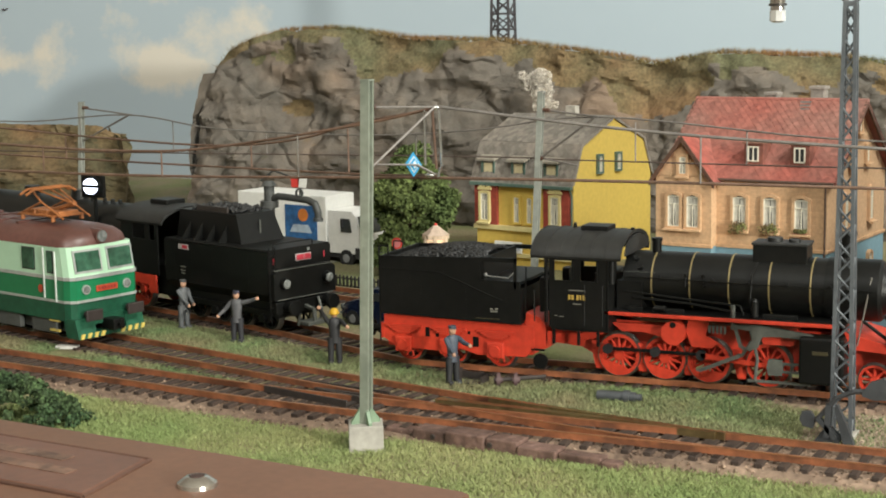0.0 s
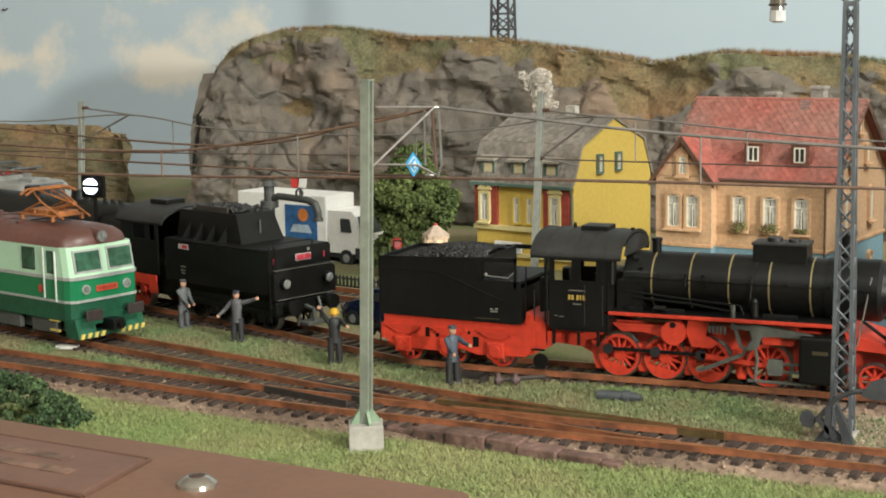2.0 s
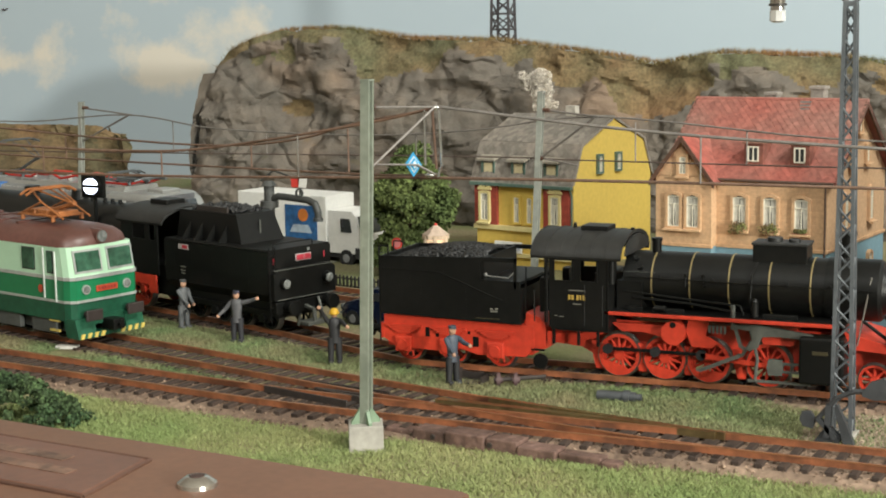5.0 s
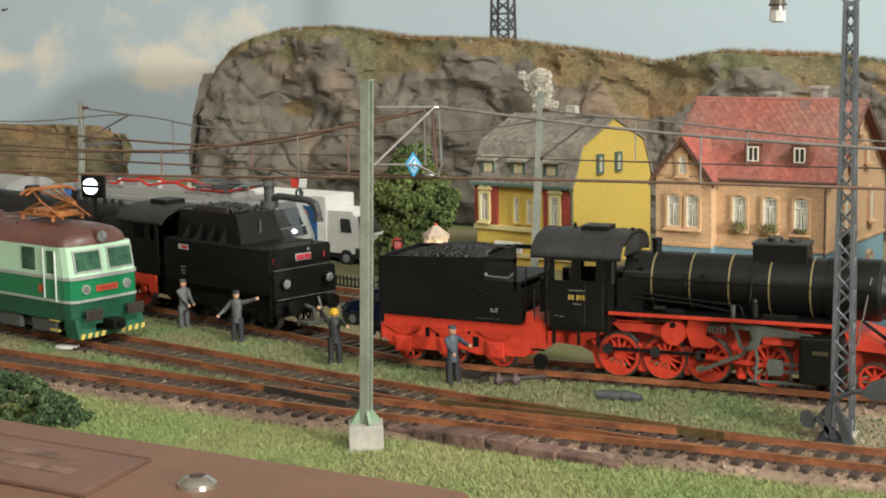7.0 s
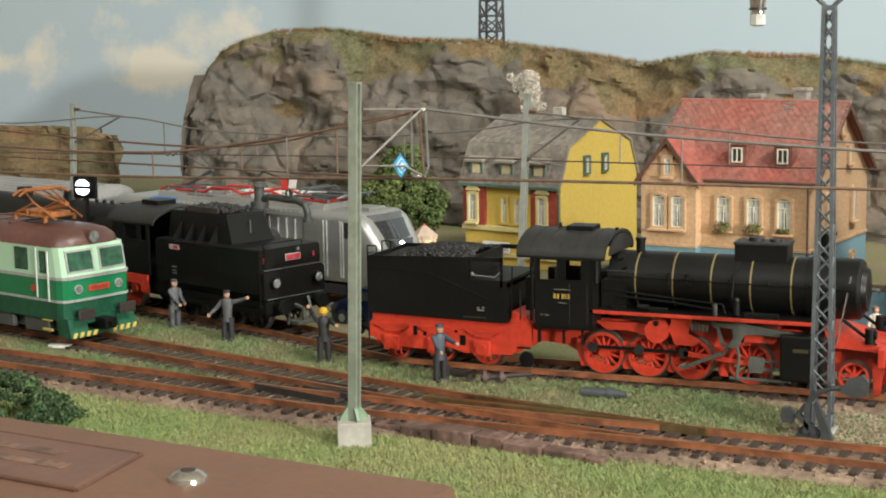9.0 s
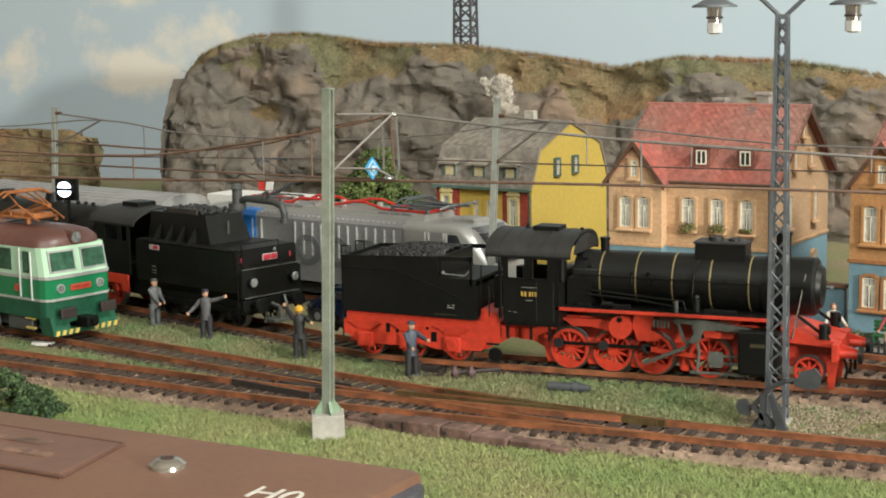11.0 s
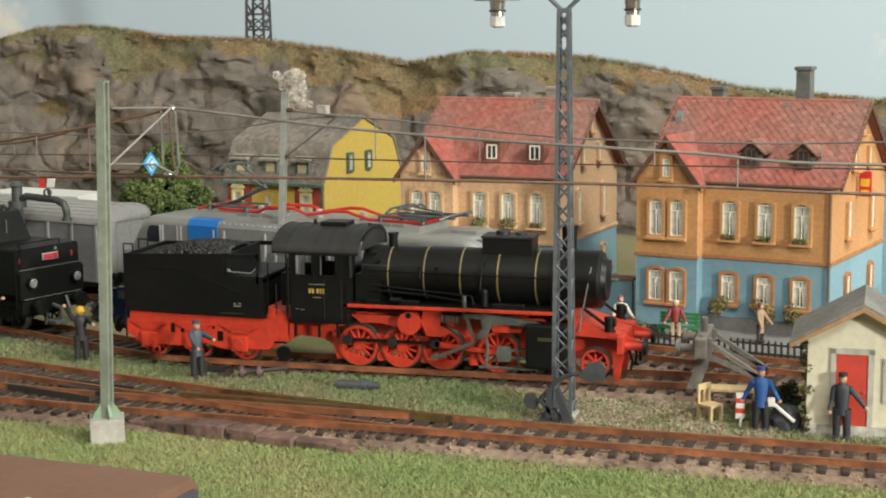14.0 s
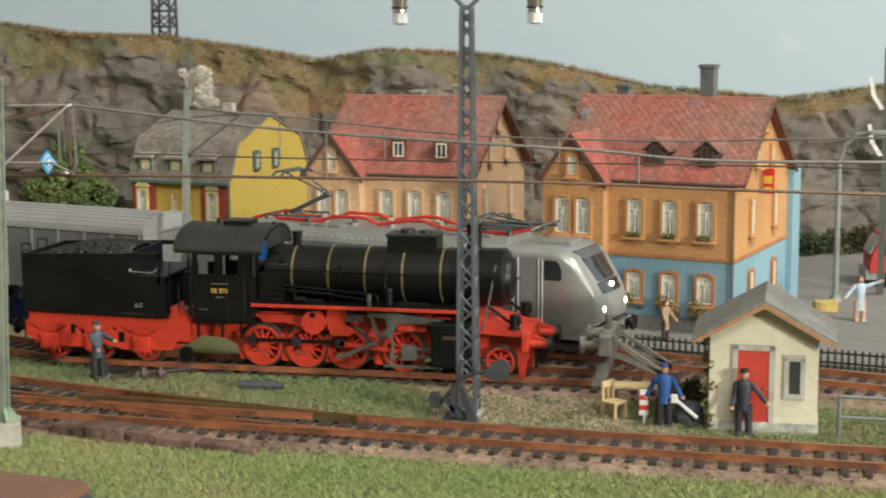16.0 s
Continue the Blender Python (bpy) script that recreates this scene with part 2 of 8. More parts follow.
nt.links.new(cols[0].outputs["Color"], warp.inputs[7])
stretch = n.new("ShaderNodeMapping")
stretch.inputs["Scale"].default_value = (0.6, 0.6, 1.1)
nt.links.new(warp.outputs[2], stretch.inputs["Vector"])
crack = n.new("ShaderNodeTexVoronoi")
crack.feature = "DISTANCE_TO_EDGE"
crack.inputs["Scale"].default_value = 38
nt.links.new(stretch.outputs[0], crack.inputs["Vector"])
edge = n.new("ShaderNodeMapRange")
edge.inputs[2].default_value = 0.09
edge.inputs[3].default_value = -0.35
edge.inputs[4].default_value = 0.0
nt.links.new(crack.outputs["Distance"], edge.inputs[0])
high = n.new("ShaderNodeMath")
nt.links.new(cols[1].outputs["Fac"], high.inputs[0])
nt.links.new(edge.outputs[0], high.inputs[1])
nt.links.new(high.outputs[0], bp.inputs["Height"])
nt.links.new(bp.outputs["Normal"], pb.inputs["Normal"])


turf_top = mat("ochre_turf", (0.18, 0.105, 0.05), rough=0.95, colour2=(0.105, 0.105, 0.055), vary=0.3, scale=16, bump=0.8, detail=500)


def rock_wall(name, x0, x1, base_y, top, steps, label, slant=0.0, face=None):
    """A plaster rock face that leans back, rounds over and runs on as a grassy top."""
    bm = B()
    rows = []
    for i in range(steps + 1):
        x = x0 + (x1 - x0) * i / steps
        h = top(x)
        col = []
        for j in range(92):
            v = j / 60
            if v <= 1:
                z, y = h * v, base_y + 26 * v ** 1.5
            else:
                z, y = h - 16 * (v - 1), base_y + 26 + (v - 1) * 190
            p = Vector((x * 0.012, y * 0.012, z * 0.018))
            a = noise.fractal(p, 0.85, 2.1, 6) * 11 + (0.5 - abs(noise.noise(p * 1.3))) * 14 + (0.35 - abs(noise.noise(p * 3.3))) * 2.2 + noise.noise(p * 7.3 + Vector((5, 2, 1))) * 1.0
            a *= 1 if v < 0.93 else max(0.12, 1 - (v - 0.93) * 5)
            b = noise.fractal(Vector((x * 0.06, z * 0.09, 4)), 0.6, 2.2, 5) * 3.0
            zz = z + (noise.noise(p * 3.1) * 2.5 if 0.1 < v < 0.9 else 0) + (noise.fractal(Vector((x * 0.06, y * 0.05, 0)), 0.8, 2, 3) * 1.6 if v >= 0.9 else 0)
            col.append(bm.verts.new((x + noise.noise(p * 2 + Vector((9, 0, 0))) * 5 - slant * max(0, y - base_y), y - a - b, zz)))
        rows.append(col)
    for a, b in zip(rows, rows[1:]):
        for p, q, r, s in zip(a, b, b[1:], a[1:]):
            bm.faces.new((p, q, r, s))
    bm.faces.ensure_lookup_table()
    for f in bm.faces:
        c = f.calc_center_median()
        if c.y > base_y + 18 + noise.noise((c.x * 0.03, 0, 3)) * 8 or c.z > top(c.x) - 6 + noise.noise((c.x * 0.05, c.z * 0.05, 1)) * 7:
            f.material_index = 1
    ob = part(name, bm, face or rock, smooth=True)
    ob.data.materials.append(turf_top)
    return tagged(ob, label, "rock face", kind="structure")


rock_wall("rock_face", -414, 520, 372, top_at, 420, "grey-brown plaster cliff with an ochre grassy top")


def rock_side(name, x, y0, y1, height, lean, label, slant=0.0, face=None):
    """The end face of a rock run, seen along the run."""
    bm = B()
    rows = []
    for i in range(25):
        z = height * i / 24
        row = []
        for j in range(30):
            y = y0 + (y1 - y0) * j / 29
            p = Vector((z * 0.03, y * 0.02, 7))
            row.append(bm.verts.new((x + max(0, z - height * 0.57) * lean + noise.fractal(p, 0.9, 2, 5) * 5 - slant * (y - y0), y, z)))
        rows.append(row)
    for a, b in zip(rows, rows[1:]):
        for p, q, r, s in zip(a, b, b[1:], a[1:]):
            bm.faces.new((p, q, r, s))
    return tagged(part(name, bm, face or rock, smooth=True), label, "rock face", kind="structure")


def hill_top(x):
    return 56 * max(0.8, min(1, (-482 - x) / 26)) ** 0.5


rock_side("rock_end", -418, 372, 612, 96, 0.35, "rounded end of the grey-brown plaster cliff")
scrub = mat("brown_scrub", (0.15, 0.10, 0.05), rough=0.95, colour2=(0.085, 0.075, 0.04), vary=0.3, scale=30, bump=1.0, detail=380)
rock_wall("hill", -860, -490, 404, hill_top, 110, "brown grassy hill before the painted sky", 0.8, scrub)
rock_side("hill_end", -489, 398, 520, 50, -0.1, "brown scrubby end of the grassy hill", 0.8, scrub)

# tufts along the skyline
def tufts(name, count, place, length, material, label, spread=0.5, cat="grass", wide=0.35):
    bm = bmesh.new()
    for _ in range(count):
        x, y, z = place()
        a, l = random.uniform(0, 6.28), length * random.uniform(0.5, 1.2)
        dx, dy = math.cos(a) * wide, math.sin(a) * wide
        tx, ty = random.gauss(0, spread) * l, random.gauss(0, spread) * l
        bm.faces.new([bm.verts.new(p) for p in ((x - dx, y - dy, z - 0.3), (x + dx, y + dy, z - 0.3), (x + tx, y + ty, z + l))])
    me = bpy.data.meshes.new(name)
    bmesh.ops.scale(bm, vec=(K, K, K), verts=bm.verts)
    bm.to_mesh(me)
    bm.free()
    me.materials.append(material)
    return tagged(new(name, me), label, cat, kind="stuff")


def sky_line():
    x = random.uniform(-415, 400)
    return x, 372 + 26 + random.uniform(-3, 14), top_at(x) + random.uniform(-0.5, 0.8)


tufts("hilltop_grass", 9000, sky_line, 3.2, mat("dry_grass", (0.24, 0.13, 0.055), rough=0.95, colour2=(0.12, 0.12, 0.05), scale=18, vary=0.25, island=0.35), "ochre and olive fibres on the cliff top", 0.6)

# ---- static grass on the flat ----
def lawn():
    x = random.uniform(-190, 330)
    return x, d_track_y(x) - 17 - abs(random.gauss(0, 55)), 0


def verge():
    while True:
        x, y = random.uniform(-330, 300), random.uniform(-62, 60)
        a = 0 if x > -60 else -(x + 60) * 0.33
        g = -43 - (x + 102) * 0.28
        if abs(y - a) > 14 and y < a and abs(y - g) > 14 and y > d_track_y(x) + 14 and noise.noise((x * 0.03, y * 0.03, 5)) > -0.5 and (x < 72 or random.random() < 0.6):
            return x, y, 2.1 * max(0, min(1, (72 - x) / 30)) + 0.15


grass_m = mat("static_grass", (0.215, 0.28, 0.10), rough=0.9, colour2=(0.29, 0.295, 0.125), scale=22, vary=0.15, island=0.24)
grass2_m = mat("static_grass_dry", (0.145, 0.205, 0.085), rough=0.9, colour2=(0.225, 0.20, 0.105), scale=30, vary=0.28, island=0.4)
tufts("lawn_grass", 150000, lawn, 1.1, grass_m, "bright green static grass along the baseboard edge", 0.8, wide=0.17)
tufts("verge_grass", 85000, verge, 1.15, grass2_m, "short green and straw static grass between tracks", 0.7, wide=0.2)

# ---- tracks ----
rust = mat("rusty_rail", (0.33, 0.115, 0.05), rough=0.55, metal=0.1, colour2=(0.13, 0.05, 0.025), vary=0.2, scale=90, bump=0.3)
shine = mat("rail_head", (0.42, 0.19, 0.095), rough=0.36, metal=0.5, vary=0.15, scale=60)
sleeper_m = mat("sleeper_brown", (0.048, 0.03, 0.022), rough=0.8, vary=0.25, scale=70, bump=0.3)
stone_m = mat("ballast_stone", (0.25, 0.175, 0.125), rough=0.95, vary=0.3, scale=40, colour2=(0.13, 0.085, 0.06), bump=0.7, island=0.5)
bm = B()
box(bm, -1.2, 1.2, -14, 14, 1.4, 3.0, 0.25)
SLEEPER = part("sleeper_form", bm, sleeper_m)
sleeper_mesh = SLEEPER.data
bpy.data.objects.remove(SLEEPER)


def smooth_line(pts, step):
    """Points and headings along a Catmull-Rom line through pts."""
    out = []
    P = [Vector(p) for p in pts]
    P = [P[0] * 2 - P[1], *P, P[-1] * 2 - P[-2]]
    for a, b, c, d in zip(P, P[1:], P[2:], P[3:]):
        n = max(2, int((c - b).length / 2))
        for i in range(n):
            t = i / n
            out.append(0.5 * (2 * b + (c - a) * t + (2 * a - 5 * b + 4 * c - d) * t * t + (3 * b - a - 3 * c + d) * t ** 3))
    out.append(P[-2])
    res, left = [], 0.0
    for p, q in zip(out, out[1:]):
        l = (q - p).length
        while left <= l:
            res.append((p.lerp(q, left / l), math.atan2(q.y - p.y, q.x - p.x)))
            left += step
        left -= l
    return res


def track(name, pts, label, stones=4200, rails=(-8.25, 8.25), skip=None):
    t = thing(name, label, "track", mm(0, 0, 0))
    line = smooth_line(pts, 4)
    for off in rails:
        for nm, half, z0, z1, material in (("rail", 0.42, 2.9, 4.75, rust), ("rail_head", 0.5, 4.75, 5.05, shine)):
            bm = B()
            rings = []
            for p, a in line:
                nx_, ny_ = -math.sin(a), math.cos(a)
                c = [(p.x + nx_ * (off + s * half), p.y + ny_ * (off + s * half), z) for s, z in ((-1, z0), (1, z0), (1, z1), (-1, z1))]
                rings.append(c)
            loft(bm, rings)
            part(nm, bm, material, t, "worn bright rail top" if nm == "rail_head" else "")
    bm = B()
    rings = []
    for p, a in line:
        nx_, ny_ = -math.sin(a), math.cos(a)
        rings.append([(p.x + nx_ * o, p.y + ny_ * o, z) for o, z in ((-21, -1), (-15, 1.7), (0, 1.95), (15, 1.7), (21, -1))])
    loft(bm, rings)
    part("ballast_bed", bm, stone_m, t, "brown ballast shoulder")
    for p, a in smooth_line(pts, 6.6):
        ob = new("sleeper", sleeper_mesh)
        ob.parent = t
        ob.matrix_basis = mm(p.x, p.y, 0, 0, 0, math.degrees(a) + random.uniform(-1.5, 1.5))
    # loose stones as one lot
    bm = bmesh.new()
    verts, faces = [], []
    for _ in range(stones):
        p, a = random.choice(line)
        o = random.uniform(-19, 19)
        r = random.uniform(0.35, 0.85)
        c = Vector((p.x - math.sin(a) * o + random.uniform(-2, 2), p.y + math.cos(a) * o + random.uniform(-2, 2), (1.8 if abs(o) < 15 else 1.8 - (abs(o) - 15) * 0.42)))
        q = Euler((random.uniform(0, 6), random.uniform(0, 6), random.uniform(0, 6))).to_matrix()
        k0 = len(verts)
        for v in ((1, 0, 0), (-1, 0, 0), (0, 1, 0), (0, -1, 0), (0, 0, 1), (0, 0, -1)):
            verts.append((c + q @ Vector(v) * r * random.uniform(0.7, 1.2)) * K)
        for f in ((0, 2, 4), (2, 1, 4), (1, 3, 4), (3, 0, 4), (2, 0, 5), (1, 2, 5), (3, 1, 5), (0, 3, 5)):
            faces.append([k0 + i for i in f])
    bm.free()
    me = bpy.data.meshes.new("ballast_stones")
    me.from_pydata(verts, [], faces)
    me.materials.append(stone_m)
    tagged(new("ballast_stones", me), "loose brown ballast stones round the sleepers", "ballast", kind="stuff")
    return t


LOCO_LINE = [(146, 0), (60, 0), (-60, 0), (-94, 7), (-170, 39), (-235, 62), (-330, 95), (-460, 140)]
MAIN_LINE = [(-560, 2), (-400, -28), (-231, -53), (-157, -64), (-90, -73), (0, -77), (52, -78), (110, -81), (185, -83), (420, -88)]
GREEN_LINE = [(-560, 96), (-400, 44), (-239, -4), (-197, -17), (-102, -43), (-60, -54), (-10, -66), (30, -74.5), (60, -78)]
TRAIN_LINE = [(105 - 0.966 * 620, 40 + 0.259 * 620), (105 - 0.966 * 300, 40 + 0.259 * 300), (105, 40), (105 + 0.966 * 260, 40 - 0.259 * 260)]
track("loco_track", LOCO_LINE, "rusty track under the steam locomotives on brown sleepers")
track("main_track", MAIN_LINE, "rusty front track on brown ballast", 9000)
track("branch_track", GREEN_LINE, "rusty branch track joining the front track at a turnout")
track("train_track", TRAIN_LINE, "rusty rear track beside the picket fence", 3500)

# turnout parts
t = thing("turnout", "dark rusty turnout frog with check rails between the rails", "turnout", mm(-78, -62, 0, 0, 0, -11))
for nm, x0, x1, y0, y1, rz in (("check_rail", -26, 12, 6.6, 7.4, 1), ("check_rail", -30, 8, -10.2, -9.4, -4), ("wing_rail", -14, 10, -0.8, 0.4, 3), ("wing_rail", -12, 12, -3.2, -2.0, -5)):
    bm = B()
    box(bm, x0, x1, y0, y1, 2.9, 5.2, 0.1)
    part(nm, bm, mat("dark_iron", (0.05, 0.04, 0.035), rough=0.6, metal=0.3), t, at=mm(0, 0, 0, 0, 0, rz))
bm = B()
for i in range(5):
    box(bm, -6 + i * 5, -4 + i * 5, -9, 9, 2.6, 3.4, 0.1)
part("bridge_plate", bm, mat("dark_iron", (0.05, 0.04, 0.035)), t)
brass_m = mat("worn_brass", (0.34, 0.26, 0.12), rough=0.3, metal=0.75, colour2=(0.20, 0.14, 0.065), vary=0.2, scale=60)
t = thing("turnout", "worn brass switch blades lying between the rusty rails", "turnout", mm(0, 0, 0))
for pts, half in ((((-46, -60.5), (0, -64.3), (25, -67), (50, -71.2)), 1.7), (((-30, -53.6), (8, -61.6), (30, -66), (54, -71.4)), 1.2)):
    bm = B()
    line = smooth_line(pts, 4)
    rings = []
    for i, (p, a) in enumerate(line):
        h_ = half * (1 - 0.6 * i / len(line))
        rings.append([(p.x - math.sin(a) * s_ * h_, p.y + math.cos(a) * s_ * h_, z) for s_, z in ((-1, 3), (1, 3), (1, 5.25), (-1, 5.25))])
    loft(bm, rings)
    part("blade", bm, brass_m, t)
# rotting boards beside the front track
board_m = mat("brown_boards", (0.17, 0.10, 0.08), rough=0.7, colour2=(0.075, 0.042, 0.032), vary=0.35, scale=70, bump=0.8)
t = thing("point_motor_cover", "weathered red-brown point motor cover beside the track", "cover", mm(-20, -92.5, 0, 0, 0, -8))
for x0, x1, y0, y1, z1 in ((-31, -20, -2.5, 3.5, 2.6), (-20, -8, -3.6, 4.2, 3.8), (-8, 6, -4.2, 4.2, 4.4), (6, 17, -3.4, 4.4, 3.9), (17, 30, -4, 3.6, 3.0), (30, 44, -2.6, 3, 2.4), (44, 50, -3.2, 1.5, 1.8)):
    bm = B()
    box(bm, x0 + 0.2, x1 - 0.2, y0, y1, -0.5, z1, 0.5)
    part("cover_section", bm, board_m, t)
for x in (-12, 8):
    bm = B()
    cyl(bm, (x, -4.6, 2.2), (x, -4.0, 2.2), 0.8, seg=10)
    part("screw_hole", bm, mat("dark_iron", (0.05, 0.04, 0.035)), t)

# ---- houses ----
def brick_mat(name, colour, colour2, rows=700.0, bump=0.55):
    m = mat(name, colour, rough=0.85, colour2=colour2, vary=0.13, scale=25, detail=600)
    nt = m.node_tree
    n = nt.nodes
    tc = n.new("ShaderNodeTexCoord")
    w = n.new("ShaderNodeTexWave")
    w.wave_type, w.bands_direction, w.wave_profile = "BANDS", "Z", "SAW"
    w.inputs["Scale"].default_value = rows / 6.283
    nt.links.new(tc.outputs["Object"], w.inputs["Vector"])
    bp = n.new("ShaderNodeBump")
    bp.inputs["Strength"].default_value, bp.inputs["Distance"].default_value = bump, 0.0004
    nt.links.new(w.outputs["Fac"], bp.inputs["Height"])
    nt.links.new(bp.outputs["Normal"], n["Principled BSDF"].inputs["Normal"])
    return m


glass_m = mat("window_glass", (0.05, 0.055, 0.055), rough=0.08, vary=0.1, spec=0.6)
curtain_m = mat("white_curtain", (0.66, 0.63, 0.55), rough=0.9, vary=0.2, scale=120)
sash_m = mat("cream_sash", (0.74, 0.70, 0.58), rough=0.6, vary=0.08)
dark_wood = mat("dark_barge_board", (0.11, 0.055, 0.035), rough=0.7, vary=0.2)
slate_dark = mat("zinc_grey", (0.20, 0.21, 0.20), rough=0.6, vary=0.2)
blue_m = mat("blue_plaster", (0.20, 0.33, 0.39), rough=0.85, colour2=(0.15, 0.26, 0.32), vary=0.08, scale=18, bump=0.2)
box_plant = mat("window_plant", (0.14, 0.16, 0.05), rough=0.9, colour2=(0.22, 0.12, 0.06), scale=160, vary=0.3, island=0.4)


def arch(w, h, rise, n=6):
    pts = [(-w / 2, 0), (w / 2, 0), (w / 2, h - rise)]
    for i in range(1, n):
        a = i / n
        pts.append((w / 2 - w * a, h - rise + rise * math.sin(math.pi * a)))
    pts.append((-w / 2, h - rise))
    return pts


WINDOW_MESH = {}


def window(parent, x, z, w, h, frame_m, y=0.0, sill=True, open_dark=False, side=None, rise=1.0, curtain=True):
    """A sash window set into a moulded surround. side: pose of the wall in the house's space."""
    key = (w, h, frame_m.name, sill, open_dark, rise, curtain)
    made = []
    if key not in WINDOW_MESH:
        bm = B()
        outer, inner = arch(w + 2.4, h + 2.2, rise * 1.3), arch(w, h, rise)
        vo = [bm.verts.new((u, -0.1, v - 1.0)) for u, v in outer]
        vi = [bm.verts.new((u, -0.1, v)) for u, v in inner]
        vb = [bm.verts.new((u, 1.2, v)) for u, v in inner]
        vk = [bm.verts.new((u, 1.3, v - 1.0)) for u, v in outer]
        k = len(outer)
        for i in range(k):
            j = (i + 1) % k
            bm.faces.new((vo[i], vo[j], vi[j], vi[i]))
            bm.faces.new((vi[i], vi[j], vb[j], vb[i]))
            bm.faces.new((vk[i], vk[j], vo[j], vo[i]))
        made.append(("window", part("window", bm, frame_m), ""))
        bm = B()
        prism(bm, arch(w - 0.1, h - 0.1, rise), 0.9, 1.3, "y")
        made.append(("pane", part("pane", bm, glass_m), "dark glass pane"))
        bm = B()
        t = 0.42
        for a, b, c, d in ((-w / 2, -w / 2 + t, 0, h - rise * 0.5), (w / 2 - t, w / 2, 0, h - rise * 0.5), (-t / 2, t / 2, 0, h * 0.72), (-w / 2, w / 2, 0, t), (-w / 2, w / 2, h * 0.68, h * 0.68 + t), (-w / 2 + t, w / 2 - t, h - rise * 0.7 - t, h - rise * 0.7)):
            box(bm, a, b, 0.25, 0.75, c, d)
        made.append(("sash", part("sash", bm, sash_m), "cream window sash"))
        if curtain:
            bm = B()
            for s in (-1, 1):
                prism(bm, [(s * w * 0.47, 0.3), (s * w * 0.14, 0.3), (s * w * 0.10, h * 0.5), (s * w * 0.03, h * 0.66), (s * w * 0.03, h - rise * 0.9), (s * w * 0.47, h - rise * 0.9)], 0.78, 0.86, "y")
            made.append(("curtain", part("curtain", bm, curtain_m), "white curtain"))
        if sill:
            bm = B()
            box(bm, -w / 2 - 1.6, w / 2 + 1.6, -1.9, 0.2, -1.9, -0.9, 0.15)
            made.append(("sill", part("sill", bm, frame_m), ""))
        WINDOW_MESH[key] = [(nm, ob.data, lab) for nm, ob, lab in made]
        for _, ob, _ in made:
            bpy.data.objects.remove(ob)
    m = (side if side is not None else Matrix()) @ mm(x, y - 1.35, z)
    root = None
    for nm, data, lab in WINDOW_MESH[key]:
        ob = new(nm, data)
        ob.parent = root or parent
        if root is None:
            ob.matrix_basis = m
            root = ob
        if lab:
            ob["label"] = lab
    return root


def clump(bm, c, r, n, flat=0.7, leaf=0.9):
    for _ in range(n):
        v = Vector((random.gauss(0, 1), random.gauss(0, 1), random.gauss(0, 1)))
        v = v.normalized() * r * random.uniform(0.35, 1.0) ** 0.5
        p = Vector(c) + Vector((v.x, v.y, v.z * flat))
        q = Euler((random.uniform(0, 6), random.uniform(0, 6), random.uniform(0, 6))).to_matrix()
        l = leaf * random.uniform(0.6, 1.3)
        bm.faces.new([bm.verts.new(p + q @ Vector(u) * l) for u in ((-0.5, 0, 0), (0.5, 0, 0), (0.35, 0.9, 0.2), (-0.3, 0.8, -0.2))])


def flower_box(x, z, y, side, parent, r=2.6):
    bm = B()
    box(bm, -3.2, 3.2, -3.2, -1.0, -1.2, 0.4, 0.2)
    ob = part("flower_box", bm, mat("terracotta", (0.22, 0.08, 0.04), rough=0.8), parent, at=side @ mm(x, y, z))
    bm = B()
    for i in (-1.8, 0, 1.8):
        clump(bm, (i, -2.6, 1.4), r, 90, 0.9, 0.8)
    part("plant_tuft", bm, box_plant, ob, "trailing green and brown plants")


def shingle_slope(bm, p0, du, dv, nu, nv, lift):
    """Diamond shingles over the slope p0 + u * du + v * dv; each laps its lower neighbours."""
    nrm = du.cross(dv).normalized()
    for i in range(nu * 2 + 1):
        for j in range(nv * 2 + 1):
            if (i + j) % 2:
                continue
            c = p0 + du * (i / (nu * 2)) + dv * (j / (nv * 2))
            a, b = du / nu * 0.55, dv / nv * 0.57
            pts = []
            for u, v, h in ((-1, 0, 0.5), (0, -1, 1.0), (1, 0, 0.5), (0, 1, 0.1)):
                fu = min(1, max(0, i / (nu * 2) + u * 0.55 / nu))
                fv = min(1, max(0, j / (nv * 2) + v * 0.57 / nv))
                pts.append(p0 + du * fu + dv * fv + nrm * lift * (h + random.uniform(-0.08, 0.08)))
            if (pts[0] - pts[2]).length < 0.3 or (pts[1] - pts[3]).length < 0.3:
                continue
            vs = [bm.verts.new(p) for p in pts]
            bm.faces.new(vs)


